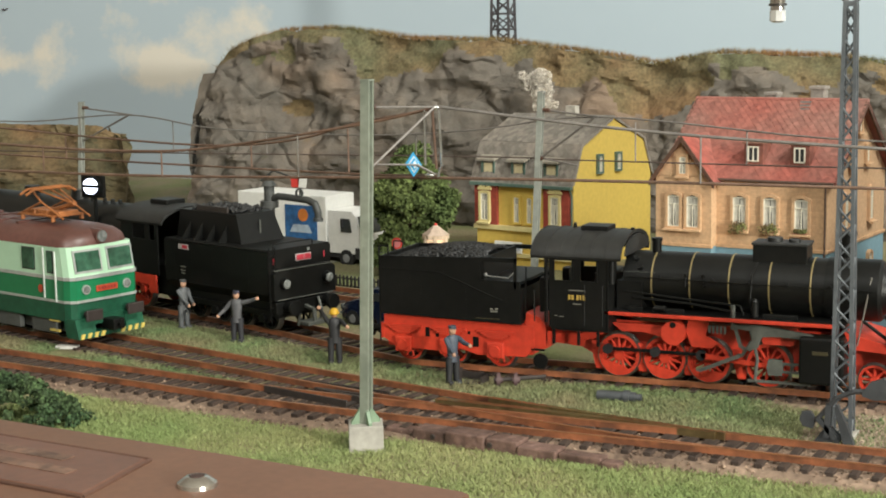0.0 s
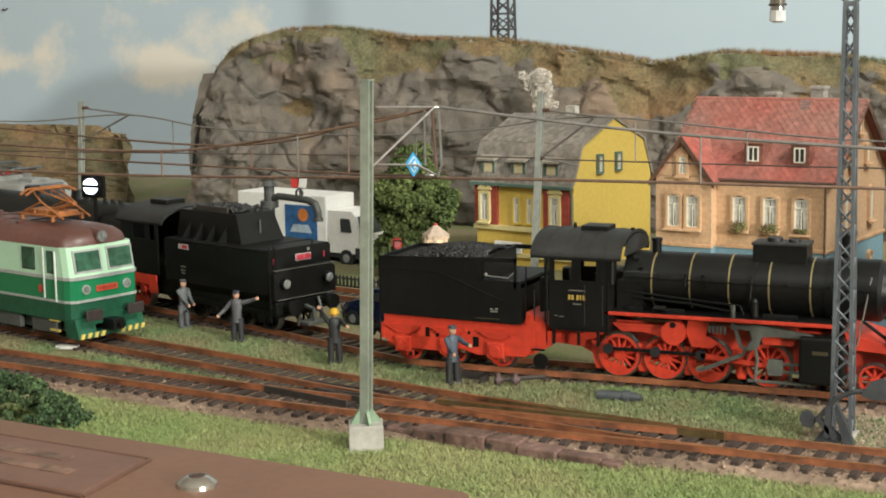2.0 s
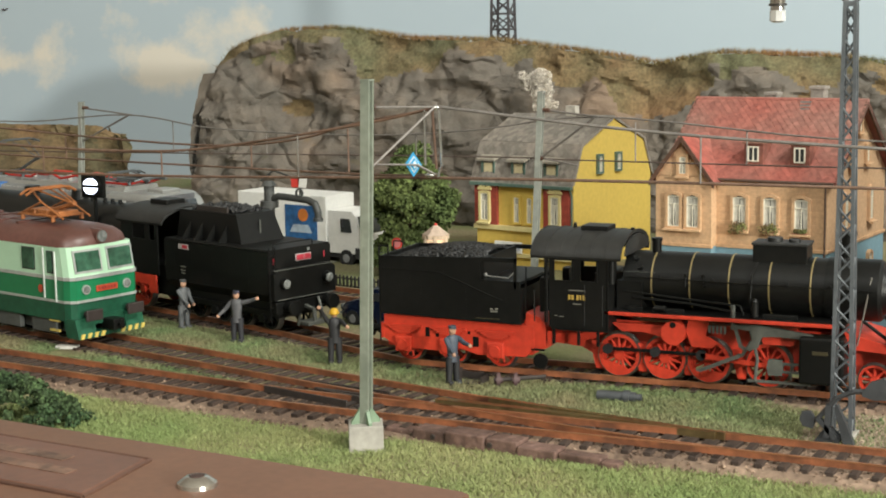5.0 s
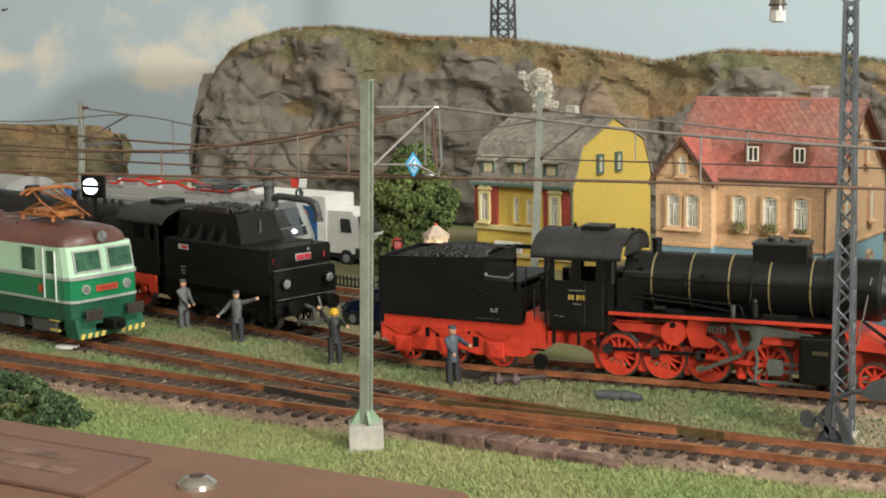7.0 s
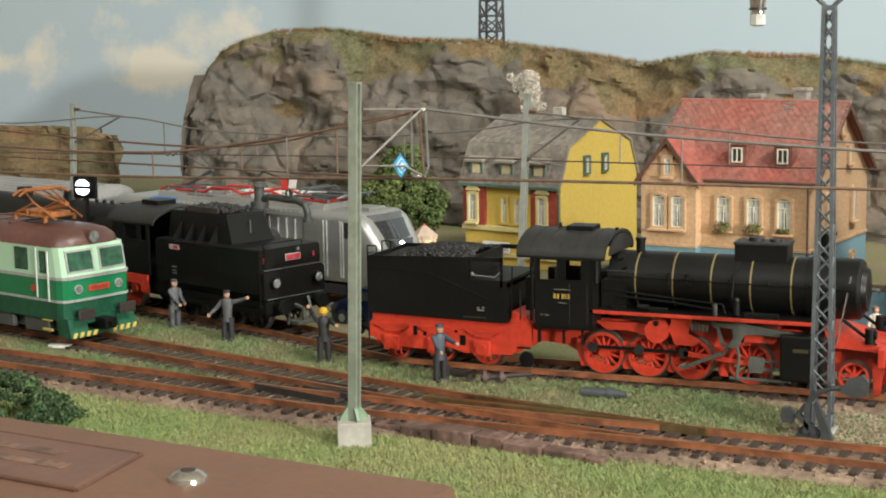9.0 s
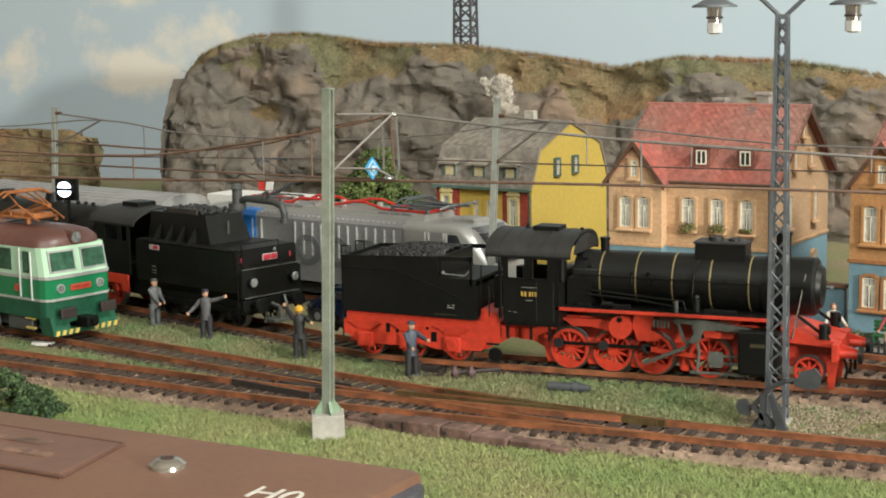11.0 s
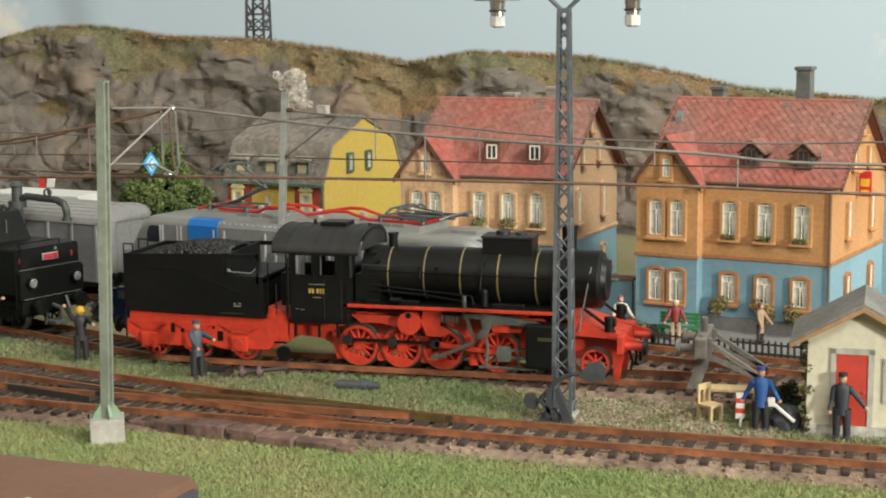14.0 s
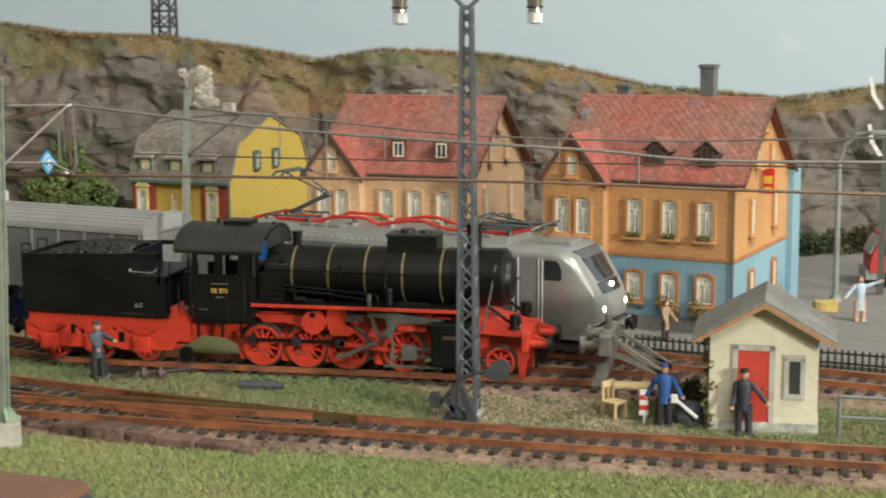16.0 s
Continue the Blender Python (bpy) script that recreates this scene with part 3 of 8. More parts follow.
def gable_house(name, label, m, W, D, zb, ze, zr, wall_m, wall2_m, trim_m, roof_m, bay, dormer, plants, chimney_tall, sign=False):
    """Two-storey house: front along x from -W to 0 at y = 0, ridge along x. bay: width of the gabled bay at the far left."""
    h = thing(name, label, "house", m)
    ov, ol, orr = 1.4, 0.4, 4.2  # overhang at the eaves, the bay end and the open gable
    ym = D / 2
    # walls
    bm = B()
    box(bm, -W, 0, 0, D, -6, zb)
    part("lower_wall", bm, wall2_m, h, "blue-grey plastered ground floor")
    bm = B()
    box(bm, -W, 0, -0.05, D + 0.05, zb, ze)
    prism(bm, [(0, ze), (D, ze), (ym, zr - 1.5)], -W, -W + 0.8, "x")
    prism(bm, [(0, ze), (D, ze), (ym, zr - 1.5)], -0.8, 0, "x")
    part("upper_wall", bm, wall_m, h)
    bm = B()
    box(bm, -W - 0.6, 0.6, -0.7, D + 0.6, zb - 0.6, zb + 0.9, 0.2)
    part("belt_course", bm, trim_m, h)
    bm = B()
    box(bm, -W - 0.5, 0.5, -0.6, 0.3, ze - 1.6, ze - 0.2, 0.2)
    part("cornice", bm, trim_m, h)
    bm = B()
    box(bm, -W - 0.6, 0.6, -1.0, D + 0.6, -6, 6.5)
    part("plinth", bm, mat("dark_plinth", (0.13, 0.125, 0.12), rough=0.9), h)
    # roof planes
    roof = B()
    eave_y, eave_z = -ov, ze - ov * (zr - ze) / ym
    prism(roof, [(eave_y, eave_z), (ym, zr), (D + ov, eave_z), (D + ov, eave_z - 1), (ym, zr - 1.4), (eave_y, eave_z - 1)], -W - ol, orr, "x")
    rf = part("roof", roof, roof_m, h)
    bm = bmesh.new()
    x0, x1 = -W - ol - 0.2, orr + 0.2
    shingle_slope(bm, Vector((x0, eave_y - 0.3, eave_z)), Vector((x1 - x0, 0, 0)), Vector((0, ym - eave_y + 0.3, zr - eave_z + 0.2)), 26, 13, 0.42)
    part("shingles", bm, roof_m, rf, "diamond shingles")["kind"] = "stuff"
    bm = B()
    cyl(bm, (x0, ym, zr), (x1, ym, zr), 0.9, seg=8)
    part("ridge_cap", bm, roof_m, rf)
    for s in (-W - ol, orr - 0.9):
        for y0, y1 in ((eave_y, ym), (D + ov, ym)):
            bm = B()
            prism(bm, [(y0, eave_z - 2.2), (y0, eave_z + 0.5), (y1, zr + 0.5), (y1, zr - 2.6)], s, s + 0.9, "x")
            part("barge_board", bm, dark_wood, h)
    bm = B()
    rod(bm, [(-W + bay, eave_y - 0.5, eave_z - 0.4), (orr - 1, eave_y - 0.5, eave_z - 0.4)], 0.6, 8)
    rod(bm, [(-0.6, eave_y, eave_z - 0.8), (-0.6, -0.8, ze - 4), (-0.6, -0.8, 4)], 0.4, 6)
    part("gutter", bm, mat("gutter_brown", (0.10, 0.06, 0.045), rough=0.5), h)
    # bay with its own gable
    bw, bd = bay, 6.0
    bz = ze + bw * 0.62
    bm = B()
    box(bm, -W, -W + bw, -bd, 0, -6, zb)
    part("bay_lower_wall", bm, wall2_m, h, "blue-grey plastered ground floor")
    bm = B()
    box(bm, -W, -W + bw, -bd, 0, zb, ze)
    prism(bm, [(-W, ze - 0.5), (-W + bw, ze - 0.5), (-W + bw / 2, bz)], -bd, -bd + 0.9, "y")
    part("bay_wall", bm, wall_m, h)
    bm = B()
    box(bm, -W - 0.6, -W + bw + 0.6, -bd - 0.7, -bd + 1, zb - 0.6, zb + 0.9, 0.2)
    part("bay_belt", bm, trim_m, h)
    bx = -W + bw / 2
    over = 2.2
    ex, ez = bw / 2 + over, ze - over * (bz - ze) / (bw / 2)
    front = -bd - 2.4
    for s, back in ((-1, 3.0), (1, (bz - ze) * ym / (zr - ze) + 1)):
        bm = B()
        prism(bm, [(bx, bz + 0.9), (bx + s * ex, ez), (bx + s * ex, ez - 1), (bx, bz - 0.4)], front, back, "y")
        br = part("bay_roof", bm, roof_m, h)
        bm = bmesh.new()
        start = front if s > 0 else back
        shingle_slope(bm, Vector((bx + s * ex, start - 0.1, ez)), Vector((0, (back - front) * s, 0)), Vector((-s * ex, 0, bz + 0.9 - ez)), 9 if s > 0 else 3, 7, 0.4)
        part("shingles", bm, roof_m, br, "diamond shingles")["kind"] = "stuff"
    for s in (-1, 1):
        bm = B()
        prism(bm, [(bx + s * ex, ez - 2.2), (bx + s * ex, ez + 0.4), (bx, bz + 1.3), (bx, bz - 1.4)], -bd - 3.1, -bd - 2.3, "y")
        part("barge_board", bm, dark_wood, h)
    # windows
    I = Matrix()
    south = I
    zw = zb + (ze - zb) * 0.27
    hw = (ze - zb) * 0.46
    for x in (-W + bw * 0.34, -W + bw * 0.68):
        window(h, x, zw, 5.6, hw, wall_m, -bd)
    window(h, -W + bw * 0.5, ze + 0.8, 3.2, 7.6, wall_m, -bd, rise=0.4)
    if zb > 20:
        for x in (-W + bw * 0.34, -W + bw * 0.68):
            window(h, x, zb * 0.40, 5.8, 13, trim_m, -bd)
    xs = [-W + bw + (W - bw) * f for f in (0.22, 0.5, 0.78)]
    for x in xs:
        window(h, x, zw, 6.0, hw, wall_m)
        if zb > 20:
            window(h, x, zb * 0.42, 6.0, 11.5, trim_m)
            if plants:
                bm = B()
                for i in range(4):
                    clump(bm, (random.uniform(-3, 3), -2.5, random.uniform(-3, 1)), 3.4, 110, 0.8, 1.0)
                part("climbing_plant", bm, box_plant, h, "straggly green and brown window plants", at=mm(x + random.uniform(-3, 1), 0, zb * 0.42 - 1))
    for i, x in enumerate(xs):
        flower_box(x, zw - 1, 0, south, h, 0.9 if plants or i == 2 else 2.9)
    east = mm(0, 0, 0, 0, 0, 90)
    for y in (D * 0.28, D * 0.72):
        window(h, y, zw, 4.2, hw, wall_m, 0, side=east)
        window(h, y, zb * 0.42, 4.2, 11, trim_m, 0, side=east)
    for y in (D * 0.36, D * 0.64):
        window(h, y, ze + 4, 3.0, 7.0, wall_m, 0, side=east, rise=0.4)
    window(h, D * 0.5, ze + 18, 2.6, 5.5, wall_m, 0, side=east, rise=0.4)
    # dormers
    for x in dormer:
        f = 0.21
        y, z = eave_y + (ym - eave_y) * f, eave_z + (zr - eave_z) * f
        g = new("dormer")
        g.parent = h
        g.matrix_basis = mm(x, y - 2.5, z + 1.6)
        g.name = "dormer"
        if chimney_tall:
            bm = B()
            prism(bm, [(-3.6, -2), (3.6, -2), (3.6, 4.5), (0, 8), (-3.6, 4.5)], 0, 9, "y")
            part("dormer_wall", bm, mat("dormer_brown", (0.10, 0.075, 0.06), rough=0.8), g)
            for s in (-1, 1):
                bm = B()
                prism(bm, [(0, 9.2), (s * 6, 3.9), (s * 6, 3.1), (0, 8.2)], -1.4, 12, "y")
                part("dormer_roof", bm, mat("dormer_tiles", (0.26, 0.12, 0.085), rough=0.8, vary=0.3), g)
            bm = B()
            box(bm, -2.2, 2.2, -0.3, 0, -0.5, 4.6)
        else:
            bm = B()
            prism(bm, [(0, -3), (0, 6.5), (11, 7.5), (9, 4)], -4.2, 4.2, "x")
            part("dormer_wall", bm, mat("dormer_cheek", (0.24, 0.085, 0.06), rough=0.8, vary=0.25), g)
            bm = B()
            box(bm, -4.8, 4.8, -1.2, 11, 6.6, 7.4, 0.2)
            part("dormer_roof", bm, mat("dormer_tiles", (0.26, 0.12, 0.085), rough=0.8, vary=0.3), g)
            bm = B()
            box(bm, -1.9, 1.9, -0.3, 0, -0.8, 5.6)
        part("dormer_pane", bm, glass_m, g)
        bm = B()
        for a, b, c, d in ((-2.5, -2.0, -1, 5.4), (2.0, 2.5, -1, 5.4), (-0.2, 0.2, -1, 5.4), (-2.5, 2.5, -1, -0.5), (-2.5, 2.5, 5.0, 5.6)):
            box(bm, a, b, -0.8, -0.3, c, d)
        part("dormer_sash", bm, sash_m if not chimney_tall else dark_wood, g)
    # chimneys and hatch
    cm = mat("chimney_grey", (0.115, 0.12, 0.115), rough=0.85, vary=0.2) if chimney_tall else mat("chimney_drab", (0.27, 0.24, 0.21), rough=0.85, vary=0.2)
    for x, y, top, wd in (((-25 if chimney_tall else -20), ym + (2.5 if chimney_tall else 5), zr + (14 if chimney_tall else 6), 3.0), (-64 if chimney_tall else -42, ym + 6, zr + (5 if chimney_tall else 3), 2.6)):
        bm = B()
        box(bm, x - wd, x + wd, y - wd, y + wd, zr - 8, top - 1.4, 0.15)
        box(bm, x - wd - 0.7, x + wd + 0.7, y - wd - 0.7, y + wd + 0.7, top - 1.5, top, 0.3)
        part("chimney", bm, cm, h)
    f = 0.72
    for x in ((-W + 5,) if chimney_tall else ()):
        bm = B()
        y, z = eave_y + (ym - eave_y) * f, eave_z + (zr - eave_z) * f
        prism(bm, [(y - 1.6, z - 1.6), (y - 1.6, z + 1.6), (y + 2.0, z + 4), (y + 2.0, z + 1.6)], x - 1.5, x + 1.5, "x")
        part("roof_hatch", bm, slate_dark, h, "small grey roof hatch")
    bm = B()
    for i in range(3):
        rx_ = -32 if chimney_tall else -25
        box(bm, rx_ - i * 0.6, rx_ + 4, ym - 5.6 + i * 1.7, ym - 4.8 + i * 1.7, zr - 4.6 + i * 1.5, zr - 3.6 + i * 1.5)
    part("roof_ladder", bm, slate_dark, h)
    if sign:
        bm = B()
        box(bm, 1.2, 6.4, D * 0.42, D * 0.42 + 0.8, ze - 8, ze + 2.4, 0.15)
        sb = part("hanging_sign", bm, mat("sign_red", (0.55, 0.03, 0.03), rough=0.4), h, "red advertising panel with yellow bars")
        bm = B()
        for z0, z1 in ((-6.4, -5.2), (-3.8, -0.6)):
            box(bm, 2.0, 5.6, D * 0.42 - 0.2, D * 0.42, ze + z0, ze + z1)
        part("yellow_bar", bm, mat("sign_yellow", (0.75, 0.45, 0.03)), sb)
        bm = B()
        for z in (ze - 7, ze + 1.4):
            rod(bm, [(-0.2, D * 0.42 + 0.4, z), (1.4, D * 0.42 + 0.4, z)], 0.3)
        part("sign_bracket", bm, dark_wood, sb)
        bm = B()
        box(bm, -40, 2.6, D + 0.1, D + 13, -6, ze - 2)
        part("rear_annex", bm, wall2_m, h, "blue-grey plastered rear annex")
    return h


roof_red = mat("red_shingles", (0.35, 0.075, 0.055), rough=0.7, colour2=(0.25, 0.125, 0.10), vary=0.2, scale=17, island=0.16, bump=0.3)
orange_w = brick_mat("ochre_brick", (0.52, 0.27, 0.11), (0.44, 0.225, 0.09))
orange_t = mat("ochre_trim", (0.38, 0.17, 0.065), rough=0.8, vary=0.15)
peach_w = brick_mat("peach_brick", (0.60, 0.385, 0.225), (0.53, 0.335, 0.19))
peach_t = mat("peach_trim", (0.58, 0.36, 0.20), rough=0.8, vary=0.15)
gable_house("house", "ochre brick house with blue ground floor and red shingle roof", mm(162.5, 94.5, 0, 0, 0, -15), 80.5, 78, 31, 63, 93.5, orange_w, blue_m, orange_t, roof_red, 27, (-35, -13.5), True, True, True)
gable_house("house", "peach brick house with red shingle roof and flower boxes", mm(44, 146, -3, 0, 0, -9.5), 76.5, 78, 31, 62, 93.5, peach_w, blue_m, peach_t, roof_red, 26.5, (-35, -14), False, False)

# yellow house with mansard roof
def yellow_house(m):
    h = thing("house", "yellow plastered house with grey mansard roof and red piers", "house", m)
    W, D, ze, zk, zr = 60, 76, 47, 65.5, 78
    yel = mat("yellow_plaster", (0.66, 0.47, 0.10), rough=0.85, colour2=(0.60, 0.42, 0.09), vary=0.06, scale=12)
    cream = mat("cream_stucco", (0.62, 0.52, 0.24), rough=0.85, vary=0.08)
    red = mat("brick_red_pier", (0.33, 0.055, 0.035), rough=0.85, vary=0.2)
    slate = mat("grey_slates", (0.165, 0.15, 0.13), rough=0.8, colour2=(0.22, 0.19, 0.16), vary=0.15, scale=40, island=0.25)
    green = mat("green_trim", (0.10, 0.16, 0.13), rough=0.6)
    prof = [(0, -6), (0, ze), (5, ze + 12), (8, zk), (D / 2, zr), (D - 8, zk), (D - 5, ze + 12), (D, ze), (D, -6)]
    bm = B()
    prism(bm, prof, -W, 0, "x")
    part("wall", bm, yel, h)
    rp_ = [(-3, ze - 1.5), (3.5, ze + 11.5), (6.5, zk + 0.8), (D / 2, zr + 1.2), (D - 6.5, zk + 0.8), (D - 3.5, ze + 11.5), (D + 3, ze - 1.5), (D, ze), (D - 5, ze + 12), (D - 8, zk), (D / 2, zr), (8, zk), (5, ze + 12), (0, ze)]
    bm = B()
    prism(bm, rp_, -W - 2, 0.8, "x")
    rf = part("roof", bm, slate, h)
    bm = bmesh.new()
    for (y0, z0), (y1, z1), nv in (((-3.2, ze - 1.3), (6.4, zk + 1), 7), ((6.3, zk + 1), (D / 2, zr + 1.4), 6)):
        shingle_slope(bm, Vector((-W - 2, y0, z0)), Vector((W + 2.8, 0, 0)), Vector((0, y1 - y0, z1 - z0)), 20, nv, 0.35)
    part("slate_cover", bm, slate, rf, "small grey slates")["kind"] = "stuff"
    bm = B()
    box(bm, -W - 2, 1, -4, -2.4, ze - 2.6, ze - 0.8, 0.3)
    rod(bm, [(-0.5, -3, ze - 2), (-0.5, -1, ze - 6), (-0.5, -1, 2)], 0.5)
    part("gutter", bm, green, h, "green gutter and downpipe")
    for x0, x1 in ((-W, -W + 14), (-17, -1.5)):
        bm = B()
        box(bm, x0, x1, -2, 0, 24, ze - 2)
        part("pier", bm, red, h, "brick-red wall pier")
    bm = B()
    box(bm, -W - 0.5, 0.5, -2.6, 0, 21.5, 24, 0.3)
    box(bm, -W - 0.5, 0.5, -2.4, 0, 8, 10, 0.3)
    part("belt_course", bm, cream, h)
    for x in (-W + 7, -9.5):
        window(h, x, 26.5, 4.6, 14, cream, -2.1, rise=0.3)
        bm = B()
        box(bm, x - 4.2, x + 4.2, -3.4, -2, 42, 43.4, 0.3)
        for i in (-2.4, 0, 2.4):
            ball(bm, (x + i, -2.8, 44), 1.2, sub=1)
        part("window_crown", bm, cream, h, "stucco window crown")
    for x in (-32, -24):
        window(h, x - 2, 26, 3.0, 13, yel, -0.2, rise=0.3, sill=False)
    for x in (-52, -33, -13):
        g = new("dormer")
        g.parent = h
        g.matrix_basis = mm(x, -0.5, ze + 1)
        bm = B()
        box(bm, -4.2, 4.2, 0, 7, -1, 9.6)
        part("dormer_wall", bm, slate, g)
        bm = B()
        prism(bm, [(-3.0, 9.2), (9, 12.5), (9, 13.4), (-3.0, 10.2)], -5.8, 5.8, "x")
        part("dormer_roof", bm, mat("dormer_lead", (0.30, 0.27, 0.22), rough=0.7, vary=0.15), g)
        bm = B()
        for s in (-1, 1):
            box(bm, s * 3.7 - 0.5, s * 3.7 + 0.5, -0.6, 0.2, -1, 9)
        part("dormer_trim", bm, green, g)
        bm = B()
        box(bm, -2.6, 2.6, -0.3, 0.1, 0, 8)
        part("dormer_pane", bm, mat("cream_blind", (0.66, 0.56, 0.34), rough=0.8, vary=0.1), g)
    east = mm(0, 0, 0, 0, 0, 90)
    for y in (24, 42):
        window(h, y, ze + 4.5, 3.4, 8, green, 0.1, side=east, rise=0.2, sill=False)
    bm = B()
    box(bm, -28, -22, D / 2 - 2, D / 2 + 2, zr - 5, zr + 6, 0.2)
    part("chimney", bm, mat("chimney_pale", (0.42, 0.39, 0.34)), h)
    bm = B()
    box(bm, -46.5, -29.5, -3.6, -2.6, 10.3, 16, 0.2)
    sg = part("shop_sign", bm, mat("sign_white", (0.66, 0.66, 0.64), rough=0.5), h, "white shop sign with blue letters")
    cu = bpy.data.curves.new("lettering", "FONT")
    cu.body, cu.size, cu.extrude, cu.align_x = "MASO-UZE", 3.2 * K, 0.05 * K, "CENTER"
    tx = new("lettering", cu)
    tx.data.materials.append(mat("sign_blue", (0.05, 0.09, 0.25), rough=0.5))
    tx.parent = sg
    tx.matrix_basis = mm(-38, -3.7, 12.0, 90, 0, 0)
    return h


yellow_house(mm(-93, 217, -1, 0, 0, -14))

# low blue garden wall and red crate between the houses
t = thing("garden_wall", "low blue plaster wall with a brown coping", "wall", mm(50, 128, 0, 0, 0, -9))
bm = B()
box(bm, 0, 30, 0, 3, -2, 17)
part("wall_body", bm, blue_m, t)
bm = B()
box(bm, -1, 31, -0.8, 3.8, 17, 18.6, 0.2)
part("coping", bm, mat("coping_brown", (0.25, 0.14, 0.09), rough=0.8), t)
t = thing("crate", "bright red crate on the wall between the houses", "crate", mm(66, 127, 18.4, 0, 0, -9))
bm = B()
box(bm, -3.5, 3.5, -3, 3, 0, 6.5, 0.2)
part("crate_body", bm, mat("crate_red", (0.50, 0.03, 0.02), rough=0.5), t)
bm = B()
box(bm, -3.8, 3.8, -3.3, 3.3, 3, 3.6, 0.1)
part("crate_band", bm, mat("crate_red", (0.50, 0.03, 0.02)), t)

# ---- rolling stock ----
black_m = mat("loco_black", (0.0045, 0.0048, 0.0045), rough=0.42, vary=0.25, scale=50, colour2=(0.007, 0.007, 0.0065), spec=0.24)
boiler_m = mat("boiler_black", (0.006, 0.0063, 0.0058), rough=0.4, vary=0.2, scale=60, spec=0.32)
roof_black = mat("roof_black", (0.02, 0.02, 0.019), rough=0.55, vary=0.25, scale=40)
red_m = mat("frame_red", (0.55, 0.045, 0.02), rough=0.45, colour2=(0.42, 0.035, 0.018), vary=0.15, scale=60)
gold_m = mat("brass_band", (0.35, 0.275, 0.13), rough=0.4, metal=0.5, vary=0.1)
gear_m = mat("gear_grey", (0.13, 0.135, 0.12), rough=0.5, metal=0.3, vary=0.2)
steel_m = mat("bright_steel", (0.6, 0.6, 0.58), rough=0.25, metal=0.9, vary=0.1)
coal_m = mat("coal", (0.02, 0.02, 0.021), rough=0.5, vary=0.4, scale=300, bump=0.9, island=0.5)
white_mark = mat("white_lettering", (0.17, 0.165, 0.14), rough=0.6)
lamp_glass = mat("lamp_glass", (0.20, 0.21, 0.20), rough=0.08, spec=0.8, vary=0.3, scale=500)


def disc(bm, c, r, w, seg=28):
    return cyl(bm, (c[0], c[1] - w / 2, c[2]), (c[0], c[1] + w / 2, c[2]), r, seg=seg)


def ring(bm, c, r0, r1, w, seg=32):
    """A flat ring with its axle along y."""
    rings = []
    for r, y in ((r0, -w / 2), (r1, -w / 2), (r1, w / 2), (r0, w / 2)):
        rings.append([bm.verts.new((c[0] + r * math.cos(6.2832 * i / seg), c[1] + y, c[2] + r * math.sin(6.2832 * i / seg))) for i in range(seg)])
    for a, b in zip(rings, rings[1:] + rings[:1]):
        for i in range(seg):
            j = (i + 1) % seg
            bm.faces.new((a[i], a[j], b[j], b[i]))


def wheel(parent, x, y, z, r, spokes, weight=0.0, turn=0.0, paint=None, side=-1):
    w = new("wheel")
    w.parent = parent
    w.matrix_basis = mm(x, y, z)
    bm = B()
    ring(bm, (0, 0, 0), r * 0.80, r * 0.96, 2.0)
    disc(bm, (0, 0, 0), r * 0.24, 2.2, 16)
    spoke = None
    for i in range(spokes):
        a = turn + 6.2832 * i / spokes
        if spoke is None:
            sb = B()
            cyl(sb, (r * 0.2, 0, 0), (r * 0.83, 0, 0), 0.55, 0.42, seg=6)
            spoke = part("spoke", sb, paint or red_m, w)
            spoke.matrix_basis = pose(0, 0, 0, 0, -math.degrees(a), 0)
        else:
            share("spoke", spoke, w, pose(0, 0, 0, 0, -math.degrees(a), 0))
    if weight:
        n = 10
        out = [(r * 0.82 * math.cos(weight + (i / n - 0.5) * 1.9), r * 0.82 * math.sin(weight + (i / n - 0.5) * 1.9)) for i in range(n + 1)]
        prism(bm, out, -0.9, 0.7, "y")
    part("wheel_centre", bm, paint or red_m, w, smooth=True)
    bm = B()
    ring(bm, (0, 0, 0), r * 0.955, r, 1.9)
    ring(bm, (0, 1.2, 0), r * 0.90, r * 1.07, 0.7)
    part("tyre", bm, mat("worn_tyre", (0.30, 0.29, 0.28), rough=0.28, metal=0.9), w, "worn steel tyre", smooth=True)
    return w


def handrail(name, parent, pts, r=0.28, material=None):
    bm = B()
    rod(bm, pts, r, 6)
    return part(name, bm, material or black_m, parent)


def buffer_pair(parent, x, z, gap=10.2, out=1, r=3.0, material=None):
    for y in (-gap, gap):
        bm = B()
        cyl(bm, (x, y, z), (x + out * 5, y, z), 1.4, seg=12)
        cyl(bm, (x, y, z), (x + out * 2.5, y, z), 2.0, seg=12)
        cyl(bm, (x + out * 5, y, z), (x + out * 6, y, z), r, r * 0.9, seg=18)
        part("buffer", bm, material or black_m, parent, smooth=True)


def roof_arc(w, z0, rise, n=10):
    return [(-w * math.cos(math.pi * i / n), z0 + rise * math.sin(math.pi * i / n)) for i in range(n + 1)]


